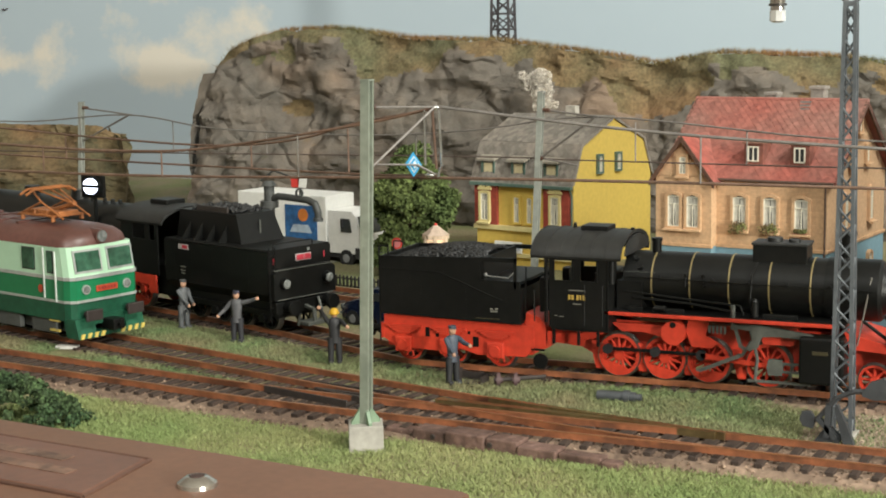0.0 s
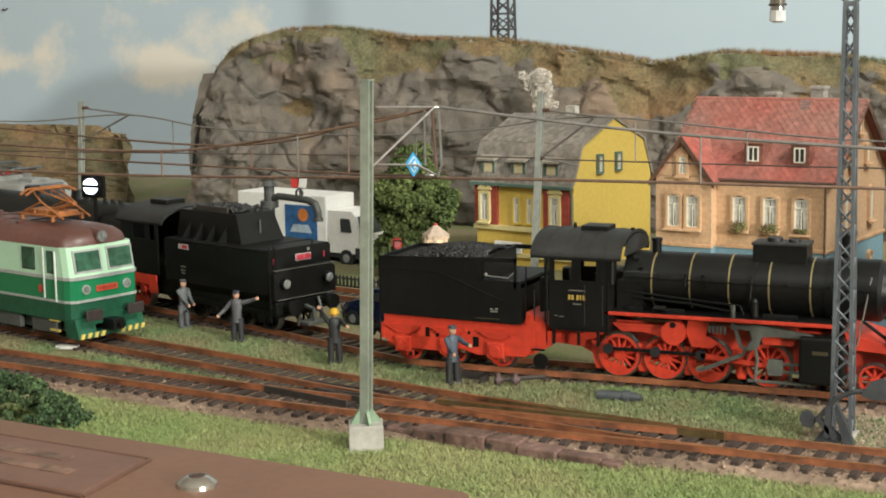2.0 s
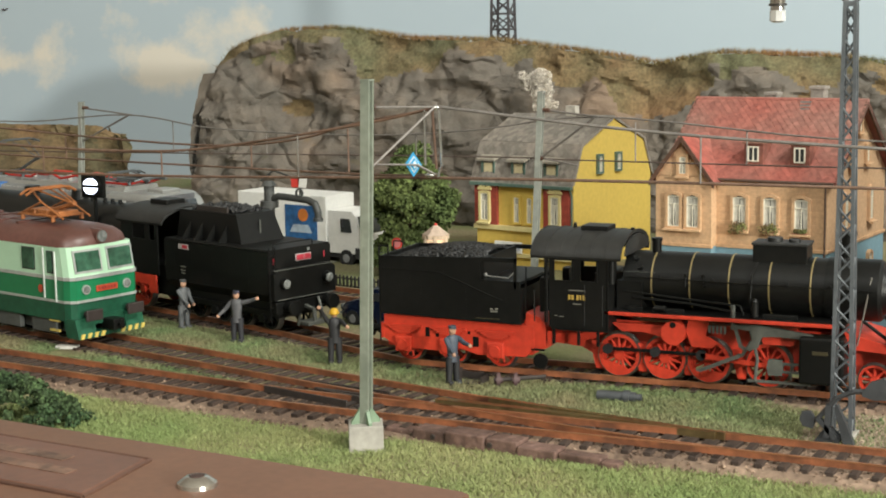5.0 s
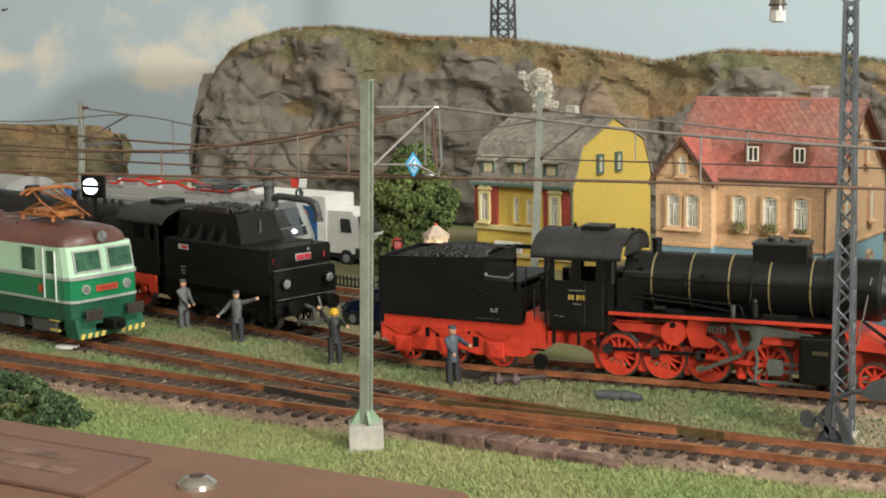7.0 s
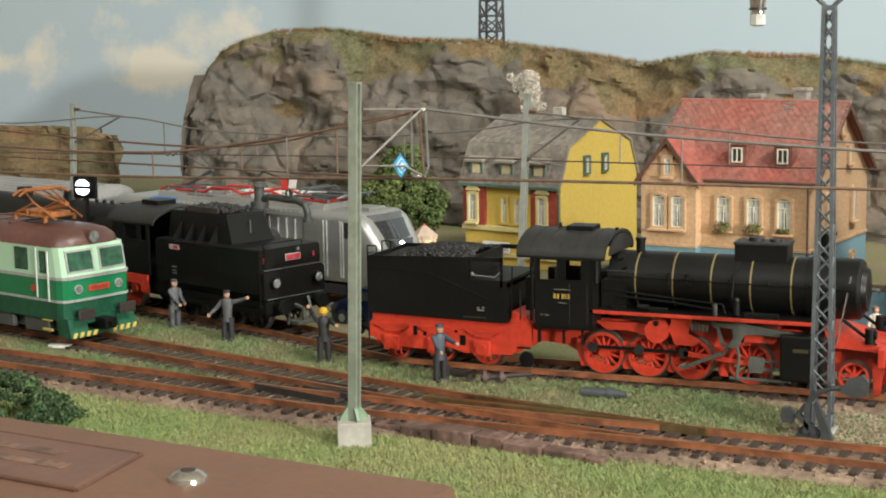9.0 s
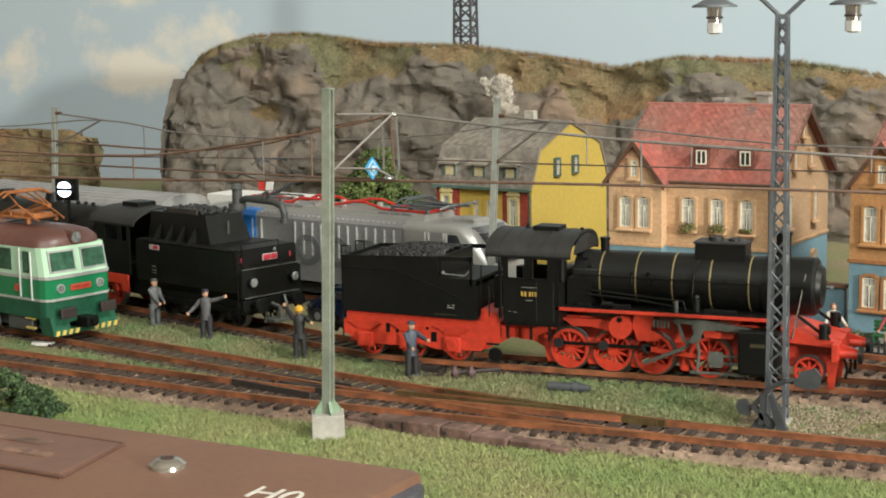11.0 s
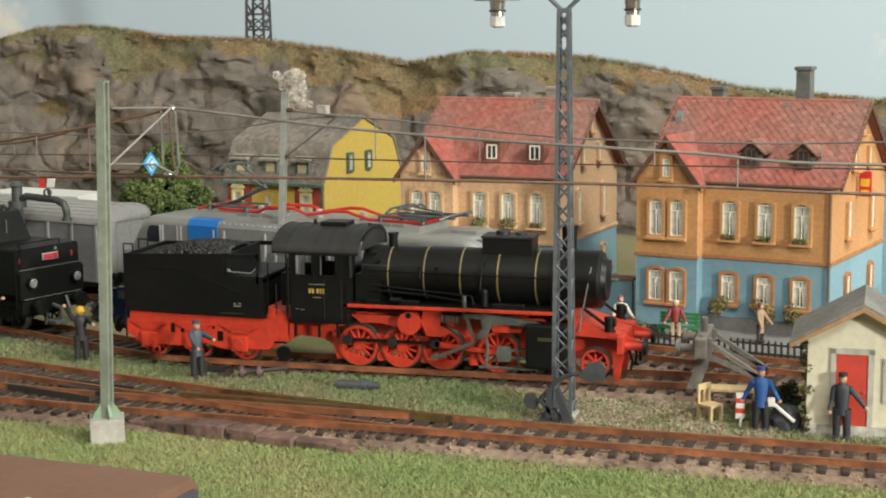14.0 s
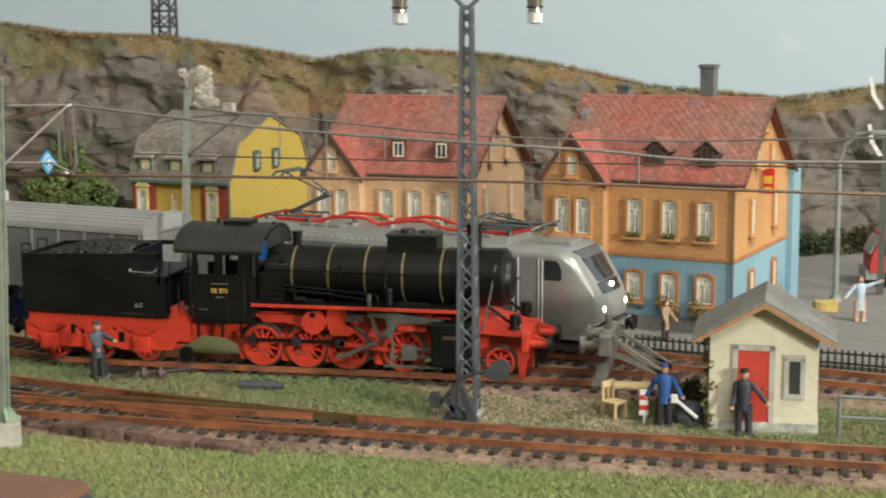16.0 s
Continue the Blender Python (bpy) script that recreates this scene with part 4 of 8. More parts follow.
def steam_loco():
    L = thing("steam_locomotive", "black steam locomotive with red frames and brass boiler bands", "locomotive", mm(0, 0, 5))
    # boiler
    zc, rb = 33.3, 9.9
    bm = B()
    cyl(bm, (2, 0, zc), (70, 0, zc), rb, seg=48)
    boiler = part("boiler", bm, boiler_m, L, "satin black boiler", smooth=True)
    bm = B()
    cyl(bm, (70, 0, zc), (87, 0, zc), rb + 0.35, seg=48)
    cyl(bm, (87, 0, zc), (88, 0, zc), rb + 0.35, rb - 0.6, seg=48)
    cyl(bm, (88, 0, zc), (89.6, 0, zc), 8.0, 7.0, seg=40)
    cyl(bm, (89.4, 0, zc), (90.6, 0, zc), 5.2, 1.5, seg=30)
    smoke = part("smokebox", bm, black_m, L, "matt black smokebox", smooth=True)
    bm = B()
    cyl(bm, (90, 0, zc), (93, 0, zc), 0.6, seg=8)
    rod(bm, [(92.5, -2.5, zc), (92.5, 2.5, zc)], 0.3)
    part("door_handle", bm, gear_m, smoke)
    for x in (12.0, 25.2, 38.5, 52.0, 65.6):
        bm = B()
        n = 48
        rings = [[(x + dx, (rb + h) * math.sin(6.2832 * i / n), zc + (rb + h) * math.cos(6.2832 * i / n)) for i in range(n)] for dx, h in ((-0.24, 0.0), (-0.24, 0.2), (0.24, 0.2), (0.24, 0.0))]
        loft(bm, rings, cap=False)
        part("boiler_band", bm, gold_m, boiler, "thin brass boiler band", smooth=True)
    # firebox belt and rivets
    bm = B()
    prism(bm, [(-10.6, 22), (10.6, 22), (10.6, 34), (-10.6, 34)], 0, 9, "x")
    part("firebox", bm, black_m, L)
    bm = B()
    for i in range(22):
        ball(bm, (1.5 + i * 0.55, -9.95 if i < 14 else -9.8, 37.2), 0.16, sub=1)
    part("rivet_row", bm, gear_m, boiler)
    # dome casing, chimney, pipes
    bm = B()
    box(bm, 45.5, 63.5, -5.2, 5.2, 40.5, 47.6, 0.35)
    dome = part("sand_box", bm, black_m, L, "square black dome casing", smooth=False)
    bm = B()
    box(bm, 45.1, 63.9, -5.6, 5.6, 47.4, 48.3, 0.25)
    part("sand_box_lid", bm, roof_black, dome)
    bm = B()
    cyl(bm, (52, 0, 48.2), (52, 0, 49.6), 2.6, seg=20)
    cyl(bm, (58.5, 0, 48.2), (58.5, 0, 49.2), 2.0, seg=20)
    part("lid_cap", bm, roof_black, dome, smooth=True)
    bm = B()
    cyl(bm, (75.8, 0, 42), (75.8, 0, 51.6), 2.5, 2.7, seg=24)
    cyl(bm, (75.8, 0, 41.5), (75.8, 0, 44), 4.4, 2.6, seg=24)
    ring_v = cyl(bm, (75.8, 0, 51.2), (75.8, 0, 52.2), 3.1, seg=24)
    part("chimney", bm, black_m, L, smooth=True)
    bm = B()
    cyl(bm, (11.5, -1, 42), (11.5, -1, 47.6), 1.6, seg=14)
    cyl(bm, (11.5, -1, 47), (11.5, -1, 48), 1.9, seg=14)
    part("safety_valve", bm, black_m, L, smooth=True)
    bm = B()
    for x in (24, 30):
        rod(bm, [(x, -10.1, 37.5), (x, -10.4, 33)], 0.3)
        ball(bm, (x, -10.4, 37), 0.7, sub=1)
        ball(bm, (x + 1, -10.5, 33.5), 0.45, sub=1)
    part("boiler_valve", bm, black_m, boiler)
    handrail("handrail", boiler, [(4, -10.6, 35.5), (30, -10.7, 35.2), (46, -10.6, 35), (86, -10.8, 34.6)], 0.22)
    handrail("sand_pipe", boiler, [(48, -8, 42), (46.5, -10.2, 38), (46, -10.6, 30), (46.5, -11, 25)], 0.35)
    handrail("injector_pipe", boiler, [(6, -11, 28.5), (26, -11.4, 27.4), (40, -11.4, 25.6)], 0.45)
    for x in (15, 33, 45, 58, 72):
        bm = B()
        rod(bm, [(x, -9.4, 35.8), (x, -10.8, 35.2)], 0.35, 6)
        part("rail_stanchion", bm, black_m, boiler)
    for x0, x1 in ((4, 9.5), (13, 24), (50.5, 62)):
        bm = B()
        box(bm, x0, x1, -12.2, -10.2, 24.0, 25.4, 0.2)
        part("footboard_box", bm, black_m, L)
    for x, z in ((8, 38.4), (6, 41.0)):
        bm = B()
        cyl(bm, (x, -8.5 if z < 40 else -6, z), (x, -9.6 if z < 40 else -7.2, z + 0.8), 0.9, seg=10)
        part("washout_plug", bm, black_m, boiler, smooth=True)
    handrail("boiler_pipe", boiler, [(2, -10.4, 30.5), (14, -10.9, 29.6), (28, -11.2, 28.6), (43, -11.4, 27.6), (44, -11.6, 24.5)], 0.4)
    bm = B()
    cyl(bm, (41, -13.4, 20), (41, -13.4, 28), 0.8, seg=10)
    part("grey_standpipe", bm, gear_m, L, "grey upright pipe", smooth=True)
    bm = B()
    cyl(bm, (48, -12.5, 24.5), (48, -12.5, 29), 1.3, seg=14)
    ball(bm, (48, -12.5, 29.4), 1.3, sub=2)
    part("feed_pump", bm, black_m, L, smooth=True)
    bm = B()
    cyl(bm, (14, -13, 25.5), (18, -13, 25.5), 1.0, seg=12)
    part("injector", bm, black_m, L, smooth=True)
    # cab
    cab = new("cab")
    cab.parent = L
    for s in (-1, 1):
        bm = B()
        y0, y1 = (-17, -16.2) if s < 0 else (16.2, 17)
        box(bm, -22.4, -1.6, y0, y1, 17.5, 33.9)
        for a, b in ((-22.4, -20.8), (-13.6, -11.4), (-4.8, -1.6)):
            box(bm, a, b, y0, y1, 33.8, 42.2)
        box(bm, -22.4, -1.6, y0, y1, 41.6, 43.6)
        part("cab_wall", bm, black_m, cab)
        bm = B()
        box(bm, -1.8, -1.0, min(s * 17, s * 7.5), max(s * 17, s * 7.5), 17.5, 43.2)
        part("front_wall", bm, black_m, cab)
    bm = B()
    box(bm, -22, -1, -16.4, 16.4, 16.5, 17.6)
    part("cab_floor", bm, black_m, cab)
    bm = B()
    box(bm, -9, -2, -9, 9, 18, 36, 1.0)
    part("backhead", bm, black_m, cab)
    bm = B()
    for a, b in ((-20.8, -13.6), (-11.4, -4.8)):
        bm = B()
        for p, q, r, s in ((a, b, 33.7, 34.2), (a, b, 41.1, 41.6), (a, a + 0.5, 33.8, 41.6), (b - 0.5, b, 33.8, 41.6)):
            box(bm, p, q, -17.3, -16.9, r, s)
        part("window_frame", bm, black_m, cab)
    bm = B()
    arc = roof_arc(17.6, 42.4, 7.8, 24)
    inner = [(y * 0.97, z - 0.9) for y, z in arc]
    prism(bm, arc + inner[::-1], -29, 3.4, "x")
    roof = part("cab_roof", bm, roof_black, cab, "curved black cab roof", smooth=True)
    bm = B()
    prism(bm, [(-13.5, 43), *[p for p in roof_arc(13.5, 42.8, 6.2, 10)], (13.5, 43)], 3.4, 4.2, "x")
    part("roof_front", bm, roof_black, cab)
    bm = B()
    box(bm, -15, -5, -4.5, 4.5, 49.9, 51.6, 0.3)
    part("roof_vent", bm, black_m, roof)
    bm = B()
    cyl(bm, (-18.5, 0, 49.5), (-18.5, 0, 52), 0.9, 0.5, seg=10)
    cyl(bm, (2.5, 0, 49), (2.5, 0, 51), 0.7, 0.7, seg=10)
    part("whistle", bm, black_m, roof)
    bm = B()
    for i in range(7):
        prism(bm, [(y * 1.004, z + 0.22) for y, z in arc] + [(y, z - 0.1) for y, z in arc][::-1], -29 + i * 5.35, -28.6 + i * 5.35, "x")
    part("roof_seam", bm, roof_black, roof)
    # gold number as bars, small marks
    for x, w in ((-15.4, 0.8), (-14.2, 0.8), (-12.4, 0.8), (-11.2, 0.5), (-10.2, 0.8)):
        bm = B()
        box(bm, x, x + w, -17.12, -17.0, 27.5, 29.2)
        part("number_bar", bm, mat("gilt_number", (0.42, 0.28, 0.06), rough=0.4), cab, "gold number bar")
    for x, z, w in ((-15.2, 30.6, 6), (-13.8, 25.9, 3.0), (-20.4, 21.5, 1.0), (-18.6, 21.3, 1.6)):
        bm = B()
        box(bm, x, x + w, -17.12, -17.0, z, z + 0.28)
        part("lettering_bar", bm, white_mark, cab, "small pale lettering bar")
    for x in (-9.6, -3.2):
        bm = B()
        rod(bm, [(x, -17.05, 18.5), (x, -17.05, 32.8)], 0.16, 5)
        part("panel_seam", bm, black_m, cab)
    bm = B()
    cyl(bm, (-0.4, -15.4, 33.5), (-0.4, -15.4, 42), 1.2, seg=14)
    part("cab_lamp_tube", bm, black_m, cab, smooth=True)
    for x in (-21, -12, -5):
        bm = B()
        box(bm, x - 0.4, x + 0.4, -16.6, -15.6, 11.5, 17.6)
        part("cab_bracket", bm, black_m, cab)
    handrail("cab_handrail", cab, [(-23, -17.3, 19), (-23, -17.3, 40)], 0.25)
    bm = B()
    rod(bm, [(-24, -16.5, 19), (-24, -16.5, 42)], 0.35)
    rod(bm, [(-28, -16.5, 19), (-28, -16.5, 30)], 0.25)
    part("door_post", bm, black_m, cab)
    for y in (-12, 12):
        bm = B()
        box(bm, -27, -24.5, y - 2, y + 2, 22, 34, 0.2)
        part("cab_door", bm, black_m, cab)
    # running board
    bm = B()
    box(bm, -1.5, 78, -16.4, 16.4, 23.2, 24.0)
    board = part("running_board", bm, black_m, L)
    for y0, y1 in ((-17.0, -16.4), (16.4, 17.0)):
        bm = B()
        box(bm, -2.5, 74, y0, y1, 23.0, 24.2, 0.1)
        part("board_edge", bm, red_m, board, "red running board edge")
    # frame
    bm = B()
    for y in (-6.5, 5.7):
        prism(bm, [(-25, 17), (-25, 10), (-14, 9), (-8, 6), (96, 6), (98, 13), (98, 16.5), (80, 19.5), (-2, 19.5)], y, y + 0.8, "y")
    box(bm, 2, 60, -6, 6, 9, 18.8)
    frame_ = part("main_frame", bm, red_m, L, "red plate frame")
    bm = B()
    for x in (-6.8, 8.8, 25, 43):
        prism(bm, [(x - 1.4, 2.2), (x + 1.4, 2.2), (x + 2.6, 7), (x + 3, 12), (x - 3, 12), (x - 2.6, 7)], -8.4, -7.2, "y")
    part("brake_block", bm, red_m, frame_)
    bm = B()
    prism(bm, [(-2, 19.6), (2.5, 16.6), (10, 16.8), (18, 15), (22, 19.6)], -12, -11, "y")
    prism(bm, [(26, 23), (33, 23), (31.8, 17), (36, 15), (34, 13), (27, 13), (25, 18)], -13, -12, "y")
    prism(bm, [(50, 18.2), (62, 18.2), (61, 15.4), (51, 15.4)], -12.5, -11.5, "y")
    part("bracket", bm, red_m, frame_)
    bm = B()
    cyl(bm, (21, -15, 17.6), (21, 15, 17.6), 4.1, seg=28)
    part("air_tank", bm, red_m, L, "round red air tank", smooth=True)
    bm = B()
    cyl(bm, (21, -15.3, 20.5), (21, -14.8, 20.5), 1.0, seg=12)
    part("tank_valve", bm, black_m, L)
    # wheels and rods
    for x, wt in ((0.5, 4.4), (16.7, 4.5), (32.0, 4.7), (52.2, 0.0)):
        for y, s in ((-8.6, -1), (8.6, 1)):
            wheel(L, x, y, 7.75, 7.6, 13, wt, 0.2)
    for y in (-8.6, 8.6):
        wheel(L, 86.6, y, 5.3, 5.2, 8)
    bm = B()
    box(bm, -3.5, 30, -11.6, -10.9, 9.6, 10.7, 0.15)
    part("coupling_rod", bm, black_m, L, "dark coupling rod")
    bm = B()
    for x in (-2.8, 14.0, 30.0):
        disc(bm, (x, -11.8, 10.1), 1.75, 1.6, 16)
    part("crank_pin", bm, mat("oily_steel", (0.06, 0.06, 0.065), rough=0.3, metal=0.6), L, smooth=True)
    bm = B()
    prism(bm, [(28.5, 5.2), (30, 4.6), (44, 10.6), (43.4, 11.9)], -13.6, -12.8, "y")
    part("eccentric_rod", bm, gear_m, L)
    bm = B()
    prism(bm, [(30, 9.2), (30, 11), (56, 8.4), (56, 7.2)], -12.6, -11.9, "y")
    part("connecting_rod", bm, red_m, L)
    bm = B()
    prism(bm, [(53, 10.8), (57.5, 10.8), (58, 8.6), (57.5, 5.4), (53, 5.4), (52.5, 8)], -14, -12.8, "y")
    part("crosshead", bm, gear_m, L)
    for z in (9.4, 6.7, 3.0):
        bm = B()
        box(bm, 46 if z < 4 else 55, 66.5, -13.6, -12.8, z - 0.45, z + 0.45, 0.1)
        part("slide_bar", bm, gear_m, L)
    bm = B()
    rod(bm, [(66, -13.5, 10), (66.5, -13.5, 2.6)], 0.5)
    rod(bm, [(60.5, -13.5, 10), (60.5, -13.5, 4)], 0.35)
    rod(bm, [(44, -13.2, 11.2), (47.5, -13.2, 16.5)], 0.6)
    rod(bm, [(47, -13.6, 20), (49.4, -13.6, 10.5), (48.6, -13.6, 3.2)], 0.55)
    part("lever_rod", bm, gear_m, L)
    bm = B()
    prism(bm, [(40.5, 20.6), (41.2, 21.8), (50, 22), (66, 20.2), (68, 19.6), (68, 18), (56, 18.6), (51, 18.2), (49.6, 14.4), (46.6, 13.2), (45.4, 14), (48, 17), (47.4, 20)], -14.6, -13.4, "y")
    prism(bm, [(41.2, 21.6), (42.2, 21.6), (44.4, 14.8), (46, 13.8), (45, 13), (43.2, 14.4)], -14.4, -13.6, "y")
    part("valve_gear", bm, gear_m, L, "grey valve gear bracket")
    bm = B()
    for i in range(5):
        box(bm, 33 + i * 1.3, 33.7 + i * 1.3, -14.4, -14, 18.4, 21)
    part("step_grille", bm, gear_m, L)
    bm = B()
    box(bm, 63.6, 78.2, -17.4, -9.5, 4.0, 19.6, 0.8)
    box(bm, 63.6, 78.2, 9.5, 17.4, 4.0, 19.6, 0.8)
    cylb = part("cylinder_block", bm, black_m, L, "black cylinder block")
    bm = B()
    box(bm, 68, 73, -17.65, -17.4, 14, 15.2)
    part("maker_plate", bm, mat("dull_brass", (0.05, 0.042, 0.02), rough=0.5), cylb)
    # front end
    bm = B()
    prism(bm, [(77, 22), (80, 20.5), (86, 19), (96, 16.5), (96, 14.6), (86, 15.2), (79, 15.5)], -12.5, 12.5, "y")
    prism(bm, [(78, 15.6), (96, 14.8), (96, 11), (93, 9), (79, 9)], -5.5, 5.5, "y")
    part("front_platform", bm, red_m, L, "red front platform")
    bm = B()
    box(bm, 95, 97.2, -15.5, 15.5, 10.2, 16.4, 0.3)
    for s in (-1, 1):
        prism(bm, [(92.5, 10.4), (96.5, 10.4), (95.2, -0.2), (93.2, -0.2)], s * 8.6 - 0.8, s * 8.6 + 0.8, "y")
        prism(bm, [(97, 15.8), (104, 13.8), (105, 12.6), (97, 11.2)], s * 10.2 - 0.5, s * 10.2 + 0.5, "y")
    beam = part("buffer_beam", bm, red_m, L, "red buffer beam with guard irons")
    for y in (-10.2, 10.2):
        bm = B()
        cyl(bm, (97, y, 12.2), (103.5, y, 12.2), 1.5, seg=14)
        part("buffer_shank", bm, red_m, beam, smooth=True)
        bm = B()
        cyl(bm, (103.5, y, 12.2), (104.8, y, 12.2), 3.2, 2.9, seg=20)
        part("buffer_plate", bm, black_m, beam, smooth=True)
        bm = B()
        cyl(bm, (92, y * 1.2, 17.5), (92, y * 1.2, 22.5), 1.7, seg=14)
        cyl(bm, (93.6, y * 1.2, 20.6), (94.2, y * 1.2, 20.6), 1.5, seg=14)
        part("head_lamp", bm, black_m, L, "small black head lamp", smooth=True)
    bm = B()
    rod(bm, [(97, 0, 12), (101, 0, 11), (101, 0, 5)], 0.6)
    rod(bm, [(97.4, -5, 11), (99, -5, 6), (98.4, -5, 2.5)], 0.5)
    rod(bm, [(97.4, 5, 11), (99, 5, 6), (98.4, 5, 2.5)], 0.5)
    part("coupling_hose", bm, black_m, L)
    for y in (-9, 9):
        handrail("smokebox_stay", L, [(85, y, 39), (81.5, y * 1.45, 17)], 0.28, steel_m)
        bm = B()
        rod(bm, [(83, y * 1.3, 25), (94, y * 1.3, 17)], 0.6)
        part("platform_brace", bm, black_m, L)
    # tender
    T = thing("tender", "black coal tender with red underframe", "tender", mm(0, 0, 5))
    for y0, y1 in ((-16.8, -16.2), (16.2, 16.8)):
        bm = B()
        prism(bm, [(-87.4, 18.6), (-33.2, 17.4), (-33.2, 32.6), (-48, 32.6), (-48, 40.6), (-87.4, 39.6)], y0, y1, "y")
        part("side_panel", bm, black_m, T, "plain black tank side")
        bm = B()
        box(bm, -48, -34.5, y0, y1, 39.2, 40.8)
        part("top_rail", bm, black_m, T)
        bm = B()
        box(bm, -35.6, -34.6, y0, y1, 30, 41)
        part("corner_post", bm, black_m, T)
    for nm, d in (("rear_panel", (-87.4, -86.6, -16.2, 16.2, 18.4, 39.6)), ("bulkhead", (-48, -47, -16.2, 16.2, 30, 40.4)), ("coal_floor", (-86.6, -48, -16.2, 16.2, 37.2, 38.2)), ("shovel_deck", (-47, -33.2, -16.2, 16.2, 31.6, 32.6)), ("front_panel", (-36, -33, -16.2, 16.2, 17.4, 30))):
        bm = B()
        box(bm, *d)
        part(nm, bm, black_m, T)
    bm = B()
    for i in range(1300):
        x, y = random.uniform(-84, -48.5), random.uniform(-14, 14)
        z = 38.2 + 4.4 * max(0, 1 - ((x + 60) / 22) ** 2) * (1 - (y / 18) ** 2)
        ball(bm, (x, y, z), random.uniform(0.5, 1.1), random.uniform(0.7, 1.3), random.uniform(0.7, 1.3), 0.8, sub=1)
    part("coal_load", bm, coal_m, T, "heap of black coal")["kind"] = "stuff"
    bm = B()
    box(bm, -86, -30, -13.6, 13.6, 6.2, 18.4)
    for s in (-1, 1):
        prism(bm, [(-87, 17.8), (-29, 16.8), (-29, 9), (-32, 5.6), (-50, 5.2), (-58, 7.2), (-66, 5.6), (-82, 5.8), (-87, 9)], s * 14.2 - 0.6, s * 14.2 + 0.6, "y")
    fr = part("tender_frame", bm, red_m, T, "red tender underframe")
    for x in (-79, -61.5, -43.2):
        bm = B()
        box(bm, x - 3.2, x + 3.2, -16.2, -14.6, 4.6, 10.2, 0.5)
        disc(bm, (x, -16.3, 7.2), 2.0, 1.0, 14)
        part("axle_box", bm, red_m, fr)
        bm = B()
        for k2 in range(4):
            box(bm, x - 7 + k2 * 1.3, x + 7 - k2 * 1.3, -15.9, -14.9, 13.6 - k2 * 0.7, 14.2 - k2 * 0.7)
        part("leaf_spring", bm, red_m, fr)
        for y in (-8.6, 8.6):
            wheel(T, x, y, 5.6, 5.5, 9)
    bm = B()
    for x, z, w, h2 in ((-70.5, 10.5, 1.6, 3.4), (-66.5, 10.5, 1.2, 3.4), (-52, 8, 2.2, 3.6), (-49.5, 12.6, 1.2, 1.0), (-54, 12.4, 1.0, 1.0)):
        box(bm, x, x + w, -14.95, -14.7, z, z + h2)
    part("frame_slot", bm, black_m, fr)
    bm = B()
    prism(bm, [(-32, 21.5), (-27, 20), (-24.5, 17), (-24.5, 9), (-32, 9)], -14.5, 14.5, "y")
    part("footplate", bm, red_m, T, "red tender footplate")
    bm = B()
    box(bm, -30, -25, -14.9, -14.3, 8.2, 8.8)
    rod(bm, [(-32, -15, 20), (-31, -16.5, 38)], 0.25)
    disc(bm, (-27.5, -12, 4), 2.6, 1.2, 20)
    part("step", bm, black_m, T)
    for y in (-15.5, -3):
        handrail("end_rail", T, [(-88.2, y, 8), (-88.2, y, 43), (-84.5, y, 43), (-84.5, y, 40)], 0.28)
    bm = B()
    for z in (10, 15, 20, 25, 30, 35, 40):
        rod(bm, [(-88.2, -15.5, z), (-88.2, -10.5, z)], 0.22)
    part("ladder_rung", bm, black_m, T)
    bm = B()
    box(bm, -88.5, -87, -15, 15, 9, 14.5)
    part("rear_beam", bm, red_m, T)
    buffer_pair(T, -88.5, 11.5, out=-1)
    for x, z, w in ((-44.5, 22.2, 1.0), (-44.5, 21.4, 2.8), (-42.6, 22.3, 1.0)):
        bm = B()
        box(bm, x, x + w, -16.95, -16.8, z, z + 0.45)
        part("lettering_bar", bm, white_mark, T, "small white lettering bar")
    bm = B()
    box(bm, -50, -41, -16.92, -16.8, 18.8, 19.05)
    part("lettering_bar", bm, mat("dull_brass", (0.12, 0.10, 0.05)), T, "thin yellow lettering line")
    for x in (-71, -62, -53.5, -49, -38.5):
        bm = B()
        for i in range(14 if x < -45 else 8):
            ball(bm, (x, -16.82, 20 + i * 1.35), 0.14, sub=1)
        part("rivet_row", bm, black_m, T)
    for a, b in (((-87, -16.85, 35.2), (-64, -16.85, 34.6)), ((-64, -16.85, 34.6), (-40, -16.85, 25.6))):
        bm = B()
        rod(bm, [a, b], 0.18, 5)
        part("panel_seam", bm, black_m, T)
    bm = B()
    rod(bm, [(-45.5, -16.9, 34.2), (-37.5, -16.9, 33.8), (-35.6, -16.9, 35.6)], 0.25)
    ball(bm, (-46, -16.9, 34.6), 0.8, sub=1)
    part("grab_rail", bm, mat("grey_iron", (0.18, 0.18, 0.17), rough=0.5), T)


steam_loco()


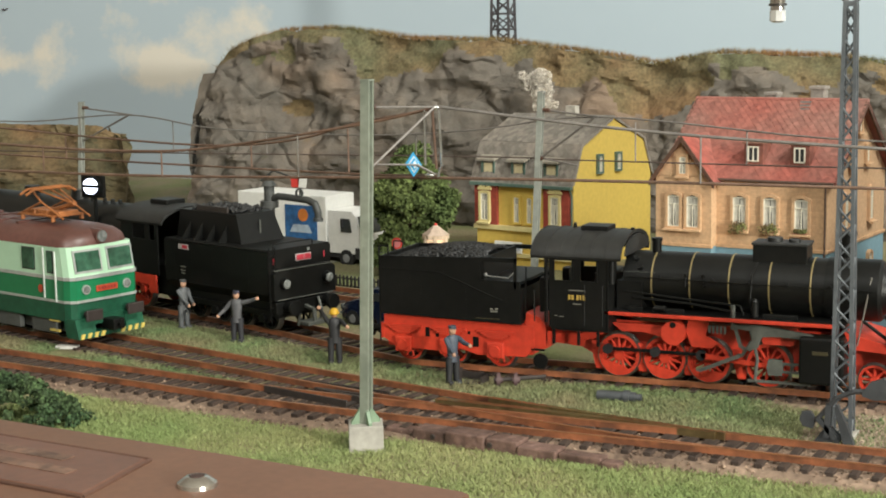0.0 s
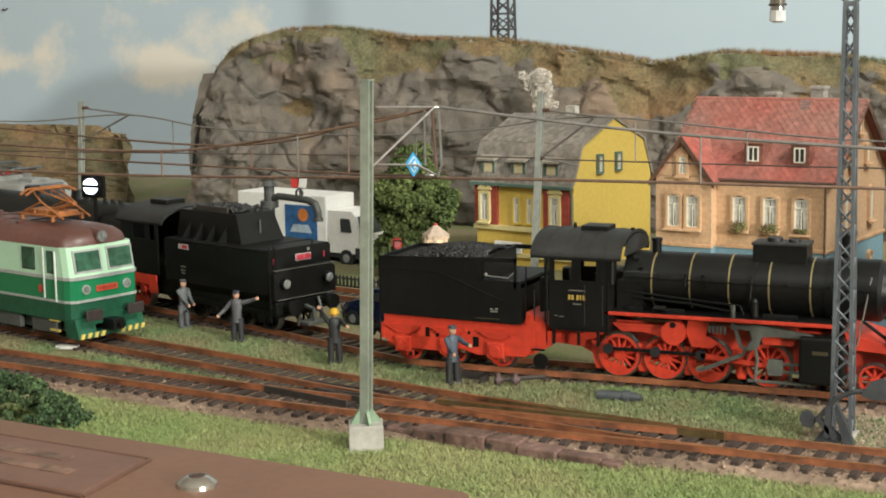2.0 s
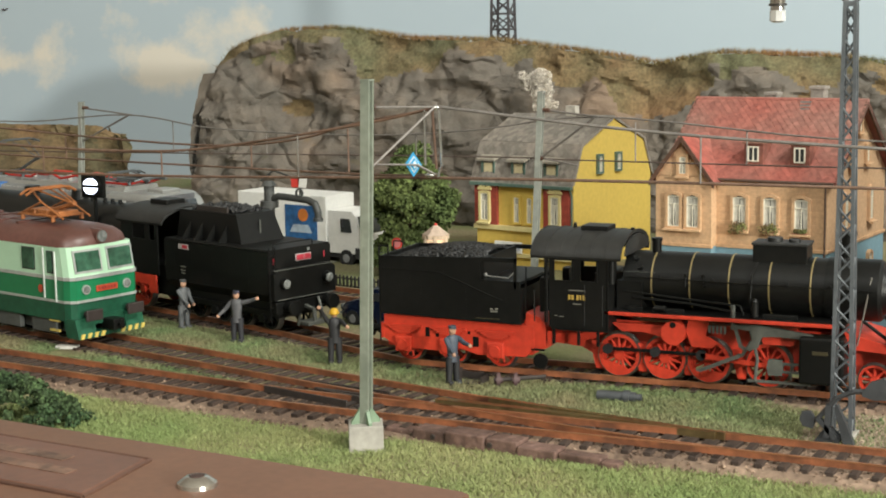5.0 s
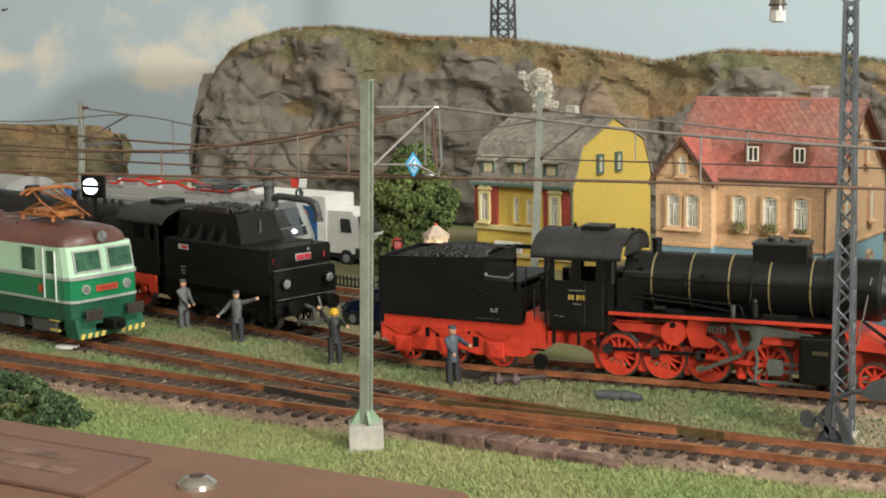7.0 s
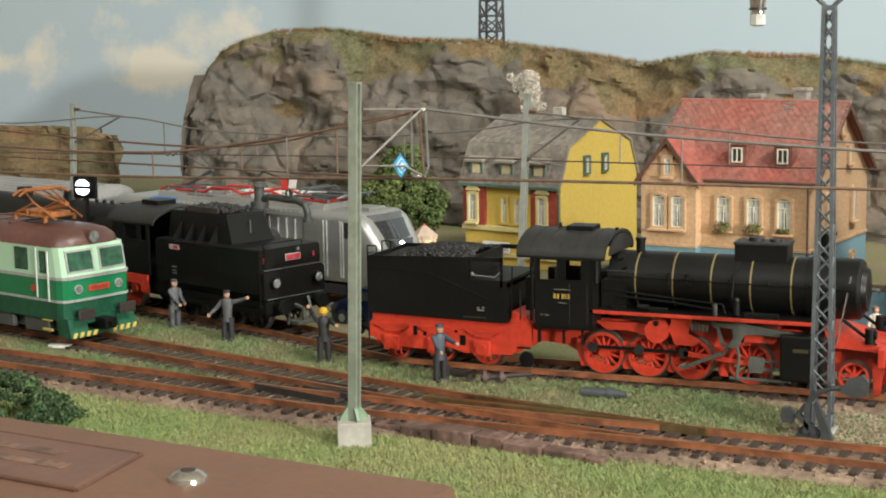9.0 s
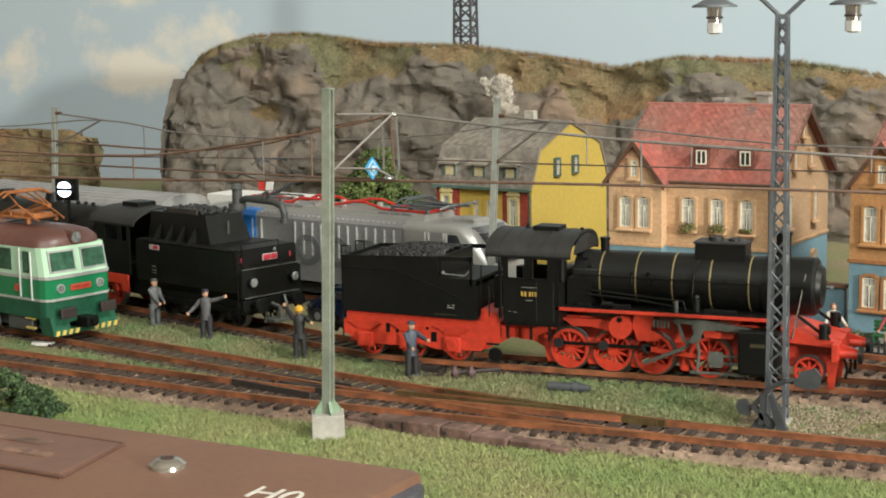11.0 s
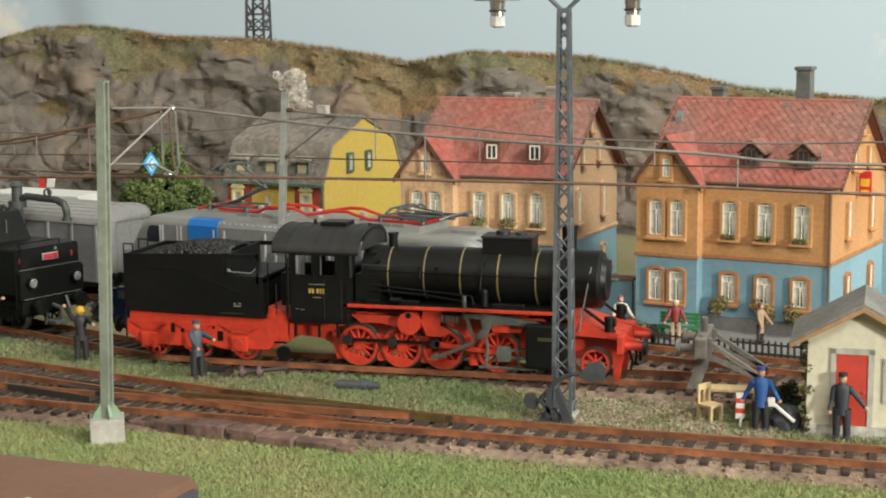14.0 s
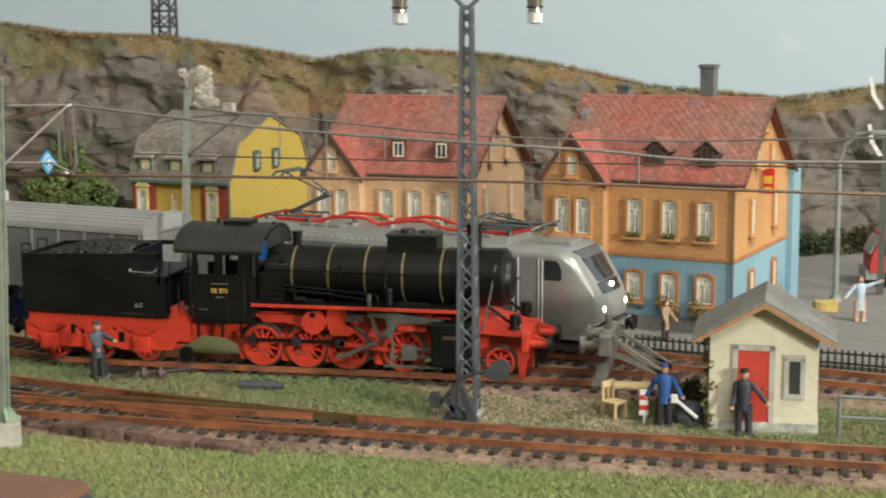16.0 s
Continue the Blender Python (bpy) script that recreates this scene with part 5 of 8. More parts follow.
def second_steam():
    """Black locomotive with its tender, seen from the tender end; x runs towards the tender's rear, which is at 0."""
    m = mm(-146, 29.4, 5, 0, 0, -19.5)
    T = thing("tender", "black tender with raised coal bunker and red number plate", "tender", m)
    bm = B()
    prism(bm, [(-16.6, 16), (-17, 22), (-17, 33), (-16, 34), (16, 34), (17, 33), (17, 22), (16.6, 16), (12, 12), (-12, 12)], -67, 0, "x")
    part("tank_body", bm, black_m, T, "black welded tank")
    bm = B()
    loft(bm, [[(-65, -11.5, 33.5), (-22, -11.5, 33.5), (-22, 11.5, 33.5), (-65, 11.5, 33.5)], [(-64, -10, 45.8), (-27, -10, 45.8), (-27, 10, 45.8), (-64, 10, 45.8)]])
    bun = part("coal_bunker", bm, black_m, T, "sloped black coal bunker")
    for x in (-56, -48, -40, -32):
        bm = B()
        prism(bm, [(-16, 34), (-11.4, 34), (-11, 41)], x - 0.3, x + 0.3, "x")
        part("bunker_rib", bm, black_m, bun)
    bm = B()
    for i in range(420):
        ball(bm, (random.uniform(-57, -30), random.uniform(-8.5, 8.5), 45.8 + random.uniform(0, 1.6)), random.uniform(0.5, 1.0), sub=1)
    part("coal_load", bm, coal_m, T, "black coal")["kind"] = "stuff"
    bm = B()
    box(bm, -24, -23.6, -0.3, 0.3, 36, 43)
    part("bunker_rod", bm, gear_m, bun)
    bm = B()
    box(bm, -54, -34, -9, -8, 45.8, 48)
    part("bunker_board", bm, mat("dark_iron", (0.05, 0.04, 0.035)), bun)
    bm = B()
    prism(bm, [(-16.5, 14), (16.5, 14), (16.5, 24.5), (14, 26), (-14, 26), (-16.5, 24.5)], 0, 3.2, "x")
    part("rear_locker", bm, black_m, T)
    for y in (-11.5, 11.5):
        bm = B()
        cyl(bm, (3, y, 20.5), (5.4, y, 20.5), 2.4, seg=20)
        lamp = part("rear_lamp", bm, black_m, T, smooth=True)
        bm = B()
        cyl(bm, (5.4, y, 20.5), (5.8, y, 20.5), 1.9, 1.4, seg=20)
        part("lens", bm, lamp_glass, lamp, "clear lamp lens", smooth=True)
    bm = B()
    box(bm, 0, 0.4, -2.2, 6.0, 28.2, 31.0, 0.1)
    pl = part("number_plate", bm, mat("plate_white", (0.42, 0.38, 0.37), rough=0.5), T, "white and red plate with number bars")
    bm = B()
    for a, b in ((-1.9, 2.2), (2.5, 5.7)):
        box(bm, 0.4, 0.55, a, b, 28.5, 30.7)
    part("number_bar", bm, mat("plate_red", (0.42, 0.03, 0.05), rough=0.5), pl)
    bm = B()
    box(bm, 0, 0.4, 4, 5.4, 31.8, 33.2, 0.2)
    part("tail_light", bm, lamp_glass, T)
    for y in (-14.2, 13):
        bm = B()
        box(bm, 0.0, 0.25, y, y + 0.7, 28.2, 30.6)
        part("red_arrow", bm, mat("plate_red", (0.42, 0.03, 0.05)), T)
    bm = B()
    box(bm, 0, 3, -15.5, 15.5, 8, 13, 0.3)
    box(bm, -60, 0, -12, 12, 6, 12.5)
    part("underframe", bm, black_m, T)
    buffer_pair(T, 3, 11, r=3.4)
    bm = B()
    rod(bm, [(3, 0, 10), (8, 0, 9), (8.5, 0, 4)], 0.9)
    rod(bm, [(4, -6, 13), (6, -6, 8), (5, -6, 3)], 0.6)
    rod(bm, [(4, 6, 13), (6, 6, 8), (5, 6, 3)], 0.6)
    box(bm, 3, 10, -5, 5, 3, 4.4, 0.2)
    part("coupler", bm, gear_m, T)
    for dy in (-17, -14):
        handrail("ladder_rail", T, [(1.2, dy, 6), (1.2, dy, 35)], 0.28)
    bm = B()
    for i in range(9):
        rod(bm, [(1.2, -17, 8 + 3 * i), (1.2, -14, 8 + 3 * i)], 0.22)
    part("ladder_rung", bm, black_m, T)
    handrail("top_rail", T, [(-1, -13, 34), (-1, -13, 36), (-1, 8, 36), (-1, 8, 34)], 0.22)
    for y0, y1, z in ((-16.6, 16.6, 26.2), (-15, 15, 14.2)):
        bm = B()
        box(bm, 3.0, 3.5, y0, y1, z - 0.4, z, 0.1)
        part("locker_edge", bm, gear_m, T)
    for x in range(-60, 0, 12):
        bm = B()
        for i in range(10):
            ball(bm, (x, -17.05, 17 + i * 1.6), 0.16, sub=1)
        part("rivet_row", bm, black_m, T)
    bm = B()
    rod(bm, [(-66, -17.0, 33.6), (0, -17.0, 33.6)], 0.3)
    part("tank_edge", bm, black_m, T)
    for x0 in (-16, -46):
        bm = B()
        prism(bm, [(x0 - 13, 9), (x0 + 13, 9), (x0 + 11, 5), (x0 + 3, 7), (x0 - 3, 7), (x0 - 11, 5)], -13.4, -12.2, "y")
        bg = part("bogie_frame", bm, black_m, T)
        for dx in (-8, 8):
            for y in (-8.6, 8.6):
                wheel(T, x0 + dx, y, 5.6, 5.5, 8, paint=black_m)
            bm = B()
            disc(bm, (x0 + dx, -13.8, 5.6), 1.8, 1.4, 12)
            part("axle_box", bm, black_m, T)
    for x, z, w in ((-57, 30, 6.5),):
        bm = B()
        box(bm, x, x + w, -17.2, -17.0, z, z + 2.2)
        q = part("side_plate", bm, mat("plate_white", (0.6, 0.58, 0.56)), T, "small red and white plate")
        bm = B()
        box(bm, x + 2.6, x + w - 0.4, -17.35, -17.2, z + 0.4, z + 1.8)
        part("number_bar", bm, mat("plate_red", (0.42, 0.03, 0.05)), q)
    for z in (22.4, 20.8, 19.6):
        bm = B()
        box(bm, -56, -53, -17.15, -17.0, z, z + 0.4)
        part("lettering_bar", bm, white_mark, T, "small white lettering bar")
    # engine
    E_ = thing("steam_locomotive", "black steam locomotive standing ahead of its raised tender", "locomotive", m @ mm(-4, 0, 0))
    bm = B()
    arc = roof_arc(17.5, 39.6, 6.4, 18)
    prism(bm, arc + [(y * 0.97, z - 0.9) for y, z in arc][::-1], -97, -64, "x")
    part("cab_roof", bm, roof_black, E_, "curved black cab roof", smooth=True)
    bm = B()
    box(bm, -88, -76, -5, 5, 45.4, 47.8, 0.3)
    part("roof_vent", bm, black_m, E_)
    bm = B()
    for y0, y1 in ((-16.8, -16.2), (16.2, 16.8)):
        box(bm, -94, -68, y0, y1, 17, 32)
        box(bm, -94, -86, y0, y1, 32, 41)
        box(bm, -77, -74, y0, y1, 32, 41)
        box(bm, -70, -68, y0, y1, 32, 41)
        box(bm, -94, -68, y0, y1, 38.6, 41)
    box(bm, -94, -93, -16.8, 16.8, 17, 41)
    part("cab_wall", bm, black_m, E_)
    bm = B()
    box(bm, -92, -70, -17.0, -16.0, 12.5, 16.8, 0.2)
    box(bm, -75, -70, -16.9, -16, 9, 13)
    part("cab_step", bm, red_m, E_, "red beam below the cab")
    bm = B()
    cyl(bm, (-240, 0, 33), (-93, 0, 33), 10.5, seg=36)
    part("boiler", bm, boiler_m, E_, smooth=True)
    bm = B()
    cyl(bm, (-228, 0, 42), (-228, 0, 50), 3.0, 3.3, seg=24)
    part("chimney", bm, boiler_m, E_, smooth=True)
    for x, r0, r1, z in ((-150, 4.5, 3.4, 47.5), (-190, 4.2, 3.6, 47)):
        bm = B()
        cyl(bm, (x, 0, 42), (x, 0, z), r0, r1, seg=24)
        part("dome", bm, boiler_m, E_, smooth=True)
    for x in (-128, -122, -116, -138):
        bm = B()
        cyl(bm, (x, -1, 43), (x, -1, 45), 0.9, seg=10)
        part("whistle_valve", bm, boiler_m, E_, smooth=True)
    bm = B()
    box(bm, -240, -93, -15, 15, 22.5, 23.5)
    box(bm, -240, -66, -6, 6, 6, 19)
    part("main_frame", bm, black_m, E_)
    for x in (-90, -110, -130, -150):
        for y in (-8.6, 8.6):
            wheel(E_, x, y, 8, 7.8, 13, 4.5, paint=red_m)
    return T


second_steam()


def pantograph(parent, x, z, material, up, bar=18.0, s=1):
    """Single-arm collector on a frame; up: height of the head."""
    p = new("pantograph")
    p.parent = parent
    p.matrix_basis = mm(x, 0, z)
    bm = B()
    for y in (-7, 7):
        rod(bm, [(-11, y, 1.2), (11, y, 1.2)], 0.5)
        for xx in (-10, 10):
            cyl(bm, (xx, y, -1), (xx, y, 1), 0.9, seg=10)
    for xx in (-11, 0, 11):
        rod(bm, [(xx, -7, 1.2), (xx, 7, 1.2)], 0.45)
    part("base_frame", bm, material, p)
    kx, kz = s * 15, 1.5 + up * 0.5
    bm = B()
    rod(bm, [(-s * 3, 0, 1.5), (kx, 0, kz)], 1.0)
    rod(bm, [(-s * 6, 0, 1.5), (kx + s * 1.5, 0, kz - 0.8)], 0.35)
    part("lower_arm", bm, material, p)
    hx, hz_ = -s * 2, 1.5 + up
    bm = B()
    rod(bm, [(kx, -1, kz), (hx, -5, hz_)], 0.4)
    rod(bm, [(kx, 1, kz), (hx, 5, hz_)], 0.4)
    part("upper_arm", bm, material, p)
    bm = B()
    for dx in (-2, 2):
        rod(bm, [(hx + dx, -bar * 0.72, hz_ - 1.4), (hx + dx, -bar * 0.5, hz_ + 0.5), (hx + dx, bar * 0.5, hz_ + 0.5), (hx + dx, bar * 0.72, hz_ - 1.4)], 0.55)
    for y in (-5, 5):
        rod(bm, [(hx - 2, y, hz_ + 0.3), (hx + 2, y, hz_ + 0.3)], 0.35)
    part("collector_head", bm, material, p)
    return p


def green_loco():
    G = thing("electric_locomotive", "green and mint electric locomotive with brown roof", "locomotive", mm(-210.5, -13.2, 5, 0, 0, -16))
    mint = mat("mint_paint", (0.40, 0.60, 0.43), rough=0.3, vary=0.02, scale=12)
    green = mat("green_paint", (0.012, 0.16, 0.065), rough=0.3, vary=0.05, scale=12)
    dgreen = mat("dark_green_skirt", (0.012, 0.085, 0.045), rough=0.45, vary=0.2)
    brown = mat("brown_roof", (0.115, 0.05, 0.04), rough=0.38, vary=0.15, scale=30)
    silver = mat("silver_strip", (0.45, 0.47, 0.45), rough=0.35, metal=0.3)
    rubber = mat("window_rubber", (0.02, 0.025, 0.02), rough=0.6)

    def section(z0, z1, f0, f1, w0, w1, x_end=-180):
        def ringp(z, f, w):
            return [(x_end, -w, z), (f - 4.5, -w, z), (f - 1.6, -w * 0.95, z), (f, -w * 0.84, z), (f + 0.5, 0, z), (f, w * 0.84, z), (f - 1.6, w * 0.95, z), (f - 4.5, w, z), (x_end, w, z)]
        bm = B()
        loft(bm, [ringp(z0, f0, w0), ringp(z1, f1, w1)])
        return bm
    part("lower_body", section(9, 16.5, 0, 0.4, 16.6, 17), dgreen, G, "dark green lower body")
    part("middle_body", section(16.5, 25.5, 0.4, 0.6, 17, 17), green, G, "glossy green waist band")
    part("upper_body", section(25.5, 38, 0.6, -1.6, 17, 16.6), mint, G, "mint upper body", )
    part("waist_strip", section(25.2, 26.6, 0.95, 0.95, 17.3, 17.3), silver, G, "silver waist strip")
    part("lower_strip", section(16.2, 17.2, 0.8, 0.8, 17.25, 17.25), silver, G, "silver strip")
    bm = B()

    def rr(z, f, w):
        return [(-180, -w, z), (f - 6, -w, z), (f - 2.4, -w * 0.85, z), (f, -w * 0.5, z), (f + 0.4, 0, z), (f, w * 0.5, z), (f - 2.4, w * 0.85, z), (f - 6, w, z), (-180, w, z)]
    loft(bm, [rr(38, -1.5, 16.7), rr(40.6, -2.0, 16), rr(43, -4, 13.5), rr(44.6, -9, 9.5), rr(45, -14, 5)])
    part("roof", bm, brown, G, "glossy brown roof", smooth=True)
    bm = B()
    for y in (-9, -4.5, 4.5, 9):
        rod(bm, [(-170, y, 45.6 - abs(y) * 0.15), (-26, y, 45.6 - abs(y) * 0.15)], 0.4)
    for i in range(10):
        box(bm, -160 + i * 13, -158 + i * 13, -10, 10, 44, 45.4)
    part("roof_walk", bm, brown, G)
    # front windows
    for y0, y1 in ((-13.6, -2.2), (2.2, 13.6)):
        w = new("window")
        w.parent = G
        def fx(y, z):
            return 0.6 - 2.2 * (z - 25.5) / 12.5 + 0.5 * (1 - abs(y) / 14.3) + 0.1
        bm = B()
        loft(bm, [[(fx(y, z) + d, y, z) for y, z in ((y0 - 0.8, 27.8), (y1 + 0.8, 27.8), (y1 + 0.8, 36.8), (y0 - 0.8, 36.8))] for d in (-0.6, 0.25)])
        part("window_frame", bm, silver, w, "silver window frame")
        bm = B()
        loft(bm, [[(fx(y, z) + d, y, z) for y, z in ((y0, 28.6), (y1, 28.6), (y1, 36), (y0, 36))] for d in (-0.3, 0.45)])
        part("pane", bm, mat("cab_glass", (0.04, 0.11, 0.07), rough=0.1, vary=0.3, scale=120), w, "dark greenish glass")
    for y in (-10, 10):
        bm = B()
        cyl(bm, (-0.8, y, 21.2), (1.3, y, 21.2), 1.9, seg=20)
        lamp = part("head_lamp", bm, silver, G, "round silver head lamp", smooth=True)
        bm = B()
        cyl(bm, (1.3, y, 21.2), (1.6, y, 21.2), 1.35, seg=20)
        part("lens", bm, lamp_glass, lamp)
    bm = B()
    cyl(bm, (-7, 0, 41.2), (-0.6, 0, 41.2), 3.0, 2.8, seg=24)
    lamp = part("top_lamp", bm, brown, G, "large head lamp in the roof", smooth=True)
    bm = B()
    cyl(bm, (-0.7, 0, 41.2), (-0.2, 0, 41.2), 2.3, seg=24)
    part("lens", bm, lamp_glass, lamp)
    bm = B()
    box(bm, 0.8, 1.35, -5.2, 5.2, 19.8, 22.2, 0.1)
    pl = part("number_plate", bm, mat("plate_orange", (0.5, 0.07, 0.03), rough=0.5), G, "red plate with number bars")
    bm = B()
    for i in range(6):
        box(bm, 1.35, 1.45, -4.4 + i * 1.5, -3.4 + i * 1.5, 20.4, 21.6)
    part("number_bar", bm, mat("plate_dark_red", (0.28, 0.03, 0.02)), pl)
    # side
    bm = B()
    box(bm, -16, -15.3, -17.8, -17.2, 17.5, 37.5, 0.2)
    box(bm, -8.6, -7.9, -17.8, -17.2, 16.5, 36.5, 0.2)
    part("door_rail", bm, mat("white_rail", (0.6, 0.65, 0.6), rough=0.4), G, "white door grab rail")
    for x, w, z0, z1 in ((-12, 3.2, 28, 36), (-26, 7.5, 28.5, 36.5), (-60, 7, 28.5, 36.5), (-90, 7, 28.5, 36.5)):
        bm = B()
        box(bm, x - w / 2 - 0.5, x + w / 2 + 0.5, -17.15, -16.9, z0 - 0.5, z1 + 0.5, 0.1)
        sw = part("side_window", bm, rubber, G)
        bm = B()
        box(bm, x - w / 2, x + w / 2, -17.3, -17.1, z0, z1, 0.1)
        part("pane", bm, mat("cab_glass", (0.04, 0.11, 0.07)), sw)
    bm = B()
    disc(bm, (-18.5, -17.2, 21), 1.6, 0.3, 16)
    part("badge", bm, mat("plate_orange", (0.5, 0.07, 0.03)), G, "round red badge")
    # skirt, buffers, coupler
    bm = B()
    prism(bm, [(-6, 10), (1.5, 10), (3.4, 2.4), (-4, 2.4)], -16.4, -7.5, "y")
    prism(bm, [(-6, 10), (1.5, 10), (3.4, 2.4), (-4, 2.4)], 7.5, 16.4, "y")
    box(bm, -5, 1.2, -8, 8, 7, 10.4)
    box(bm, -5, 3, -8, 8, 2.4, 4.2)
    part("skirt", bm, dgreen, G, "dark green front skirt")
    for i in range(10):
        y = -15.6 + i * 3.3
        if abs(y + 1) < 4:
            continue
        bm = B()
        prism(bm, [(y, 2.4), (y + 1.5, 2.4), (y + 2.3, 4.3), (y + 0.8, 4.3)], 3.0, 3.7, "x")
        part("hazard_stripe", bm, mat("hazard_yellow", (0.55, 0.42, 0.10), rough=0.6), G, "yellow hazard stripe")
    for y in (-10.2, 10.2):
        bm = B()
        cyl(bm, (1, y, 11.5), (5, y, 11.5), 1.5, seg=12)
        box(bm, 5, 6.2, y - 4, y + 4, 9.4, 13.8, 0.5)
        part("buffer", bm, mat("brown_black", (0.03, 0.022, 0.02), rough=0.5), G)
    bm = B()
    box(bm, 0, 8, -2.8, 2.8, 4.6, 9, 0.6)
    rod(bm, [(7, 0, 7), (9.5, 0, 7)], 1.2)
    part("coupler", bm, black_m, G)
    bm = B()
    box(bm, -175, -6, -12, 12, 3.5, 9)
    for x in (-20, -44, -68, -92):
        box(bm, x - 8, x + 8, -15.4, -13, 3, 10, 0.5)
    part("bogie_frame", bm, mat("grey_bogie", (0.07, 0.075, 0.07), rough=0.6), G)
    for x in (-16, -38, -60, -82):
        for y in (-8.6, 8.6):
            wheel(G, x, y, 6.5, 6.4, 10, paint=black_m)
    bm = B()
    for z in (4.2, 8.2):
        box(bm, -15, -9, -16.4, -15.4, z, z + 0.8)
    part("step", bm, mat("hazard_yellow", (0.55, 0.42, 0.10)), G, "yellow cab step")
    om = mat("orange_pantograph", (0.34, 0.12, 0.035), rough=0.55, vary=0.2)
    p = pantograph(G, -32, 47, om, 9.5, 17, 1)
    for y in (-6.5, 6.5):
        bm = B()
        rod(bm, [(-14, y, 0.5), (2, y, 6.5), (16, y, 0.5)], 0.45)
        rod(bm, [(2, y, 6.5), (-8, y * 0.6, 11)], 0.4)
        part("diamond_arm", bm, om, p)
    bm = B()
    for x in (-8, 0, 8):
        box(bm, x - 3, x + 3, -5, 5, 0.5, 3.0, 0.5)
    part("spring_box", bm, om, p)
    pantograph(G, -130, 47, om, 4, 17, -1)


green_loco()


def silver_loco():
    S = thing("electric_locomotive", "silver-grey modern electric locomotive with red roof cables", "locomotive", mm(-400, 170, 5, 0, 0, -15))
    silver = mat("silver_paint", (0.33, 0.33, 0.315), rough=0.3, metal=0.4, vary=0.05, scale=15)
    grey = mat("side_grey", (0.23, 0.23, 0.228), rough=0.4, metal=0.2, vary=0.06)
    dark = mat("under_grey", (0.035, 0.035, 0.038), rough=0.6)
    blue = mat("blue_panel", (0.02, 0.16, 0.50), rough=0.35, vary=0.06)
    white = mat("white_rib", (0.46, 0.46, 0.45), rough=0.5)
    redp = mat("red_cable", (0.55, 0.03, 0.02), rough=0.4)
    # cab ends; x = 4 is the nose
    def ringp(x, w, z0, z1, r=4.0):
        arc_ = [(w - r + r * math.cos(i * math.pi / 12), z1 - r + r * math.sin(i * math.pi / 12)) for i in range(7)]
        return [(x, -w + 0.8, z0), (x, w - 0.8, z0), (x, w, z0 + 1.2), *[(x, y, z) for y, z in arc_], *[(x, -y, z) for y, z in arc_[::-1]], (x, -w, z0 + 1.2)]

    def face_patch(X, z0, z1, w0, w1, off):
        """A curved slab on the sloped cab front between two heights."""
        def at(y, z, d):
            x = 0.9 + (31.0 - z) * 0.555 if z > 28.5 else 2.3 + (28.5 - z) * 0.33
            return (X(x + d + 0.35 - 2.0 * abs(y / 13.0) ** 3), y, z)
        rings = []
        for i in range(9):
            f = -1 + i / 4
            w = (w0, w1)
            rings.append([at(f * w[0], z0, off), at(f * w[1], z1, off), at(f * w[1], z1, -1.6), at(f * w[0], z0, -1.6)])
        bm = B()
        loft(bm, rings)
        return bm
    for s, x_mid, nm in ((1, -90, "front"), (-1, -90, "rear")):
        def X(x):
            return x if s > 0 else -180 - x
        bm = B()
        stations = ((-42, 17, 9.5, 44.6, 4), (-15, 17, 9.5, 44.8, 4), (-11, 17, 9.5, 44.6, 4.4), (-8.6, 16.9, 9.5, 43.8, 5), (-6.4, 16.7, 9.5, 42.4, 5.4), (-4.6, 16.4, 10.2, 40.2, 5.4), (-2.4, 16, 11.6, 36.6, 5.4), (-0.6, 15.5, 12.8, 33.6, 5), (0.9, 15, 13.6, 31, 4.6), (2.3, 14.4, 14.2, 28.2, 4), (3.4, 13.6, 14.6, 25.2, 3.2), (4.2, 12.4, 15.2, 22.4, 2.4), (4.6, 10.8, 16.2, 20.4, 1.4))
        rings = [ringp(X(q[0]), *q[1:]) for q in stations]
        loft(bm, rings if s > 0 else rings[::-1])
        cabn = part("cab", bm, silver, S, "rounded silver cab", smooth=True)
        ws = part("windscreen_frame", face_patch(X, 30.8, 43.6, 12.4, 11.4, 0.0), mat("screen_frame", (0.10, 0.10, 0.105), rough=0.4), cabn, "dark screen surround", smooth=True)
        part("windscreen", face_patch(X, 31.6, 40.6, 11.8, 11.0, 0.3), mat("windscreen", (0.03, 0.032, 0.036), rough=0.06, spec=0.8), ws, "dark sloped windscreen", smooth=True)
        bm = B()
        prism(bm, [(X(-4.5), 40.6), (X(0.9), 31.6), (X(1.8), 31.6), (X(-3.6), 40.6)], -0.25, 0.25, "y")
        part("screen_divider", bm, mat("screen_frame", (0.10, 0.10, 0.105)), ws)
        part("black_visor", face_patch(X, 26.6, 30.8, 8.5, 12.2, 0.6), mat("windscreen", (0.03, 0.032, 0.036)), cabn, smooth=True)
        for y0, y1 in ((-17.15, -16.7), (16.7, 17.15)):
            bm = B()
            prism(bm, [(X(-16.6), 32.6), (X(-16.2), 32), (X(-10.4), 32), (X(-9.8), 33), (X(-9.9), 36.6), (X(-11.2), 39.6), (X(-12.2), 40.2), (X(-16.2), 40.2), (X(-16.6), 39.6)], y0, y1, "y")
            part("side_window", bm, mat("windscreen", (0.02, 0.022, 0.026)), cabn)
            bm = B()
            for xx in (-17.4, -18.8, -27.0, -29.0):
                box(bm, X(xx) - 0.22, X(xx) + 0.22, y0 - 0.3, y1 + 0.3, 12, 40.6)
            part("door_rail", bm, white, cabn, "pale door rail")
            bm = B()
            box(bm, min(X(-26.2), X(-19.6)), max(X(-26.2), X(-19.6)), y0 + 0.05, y1 - 0.05, 17, 41, 0.3)
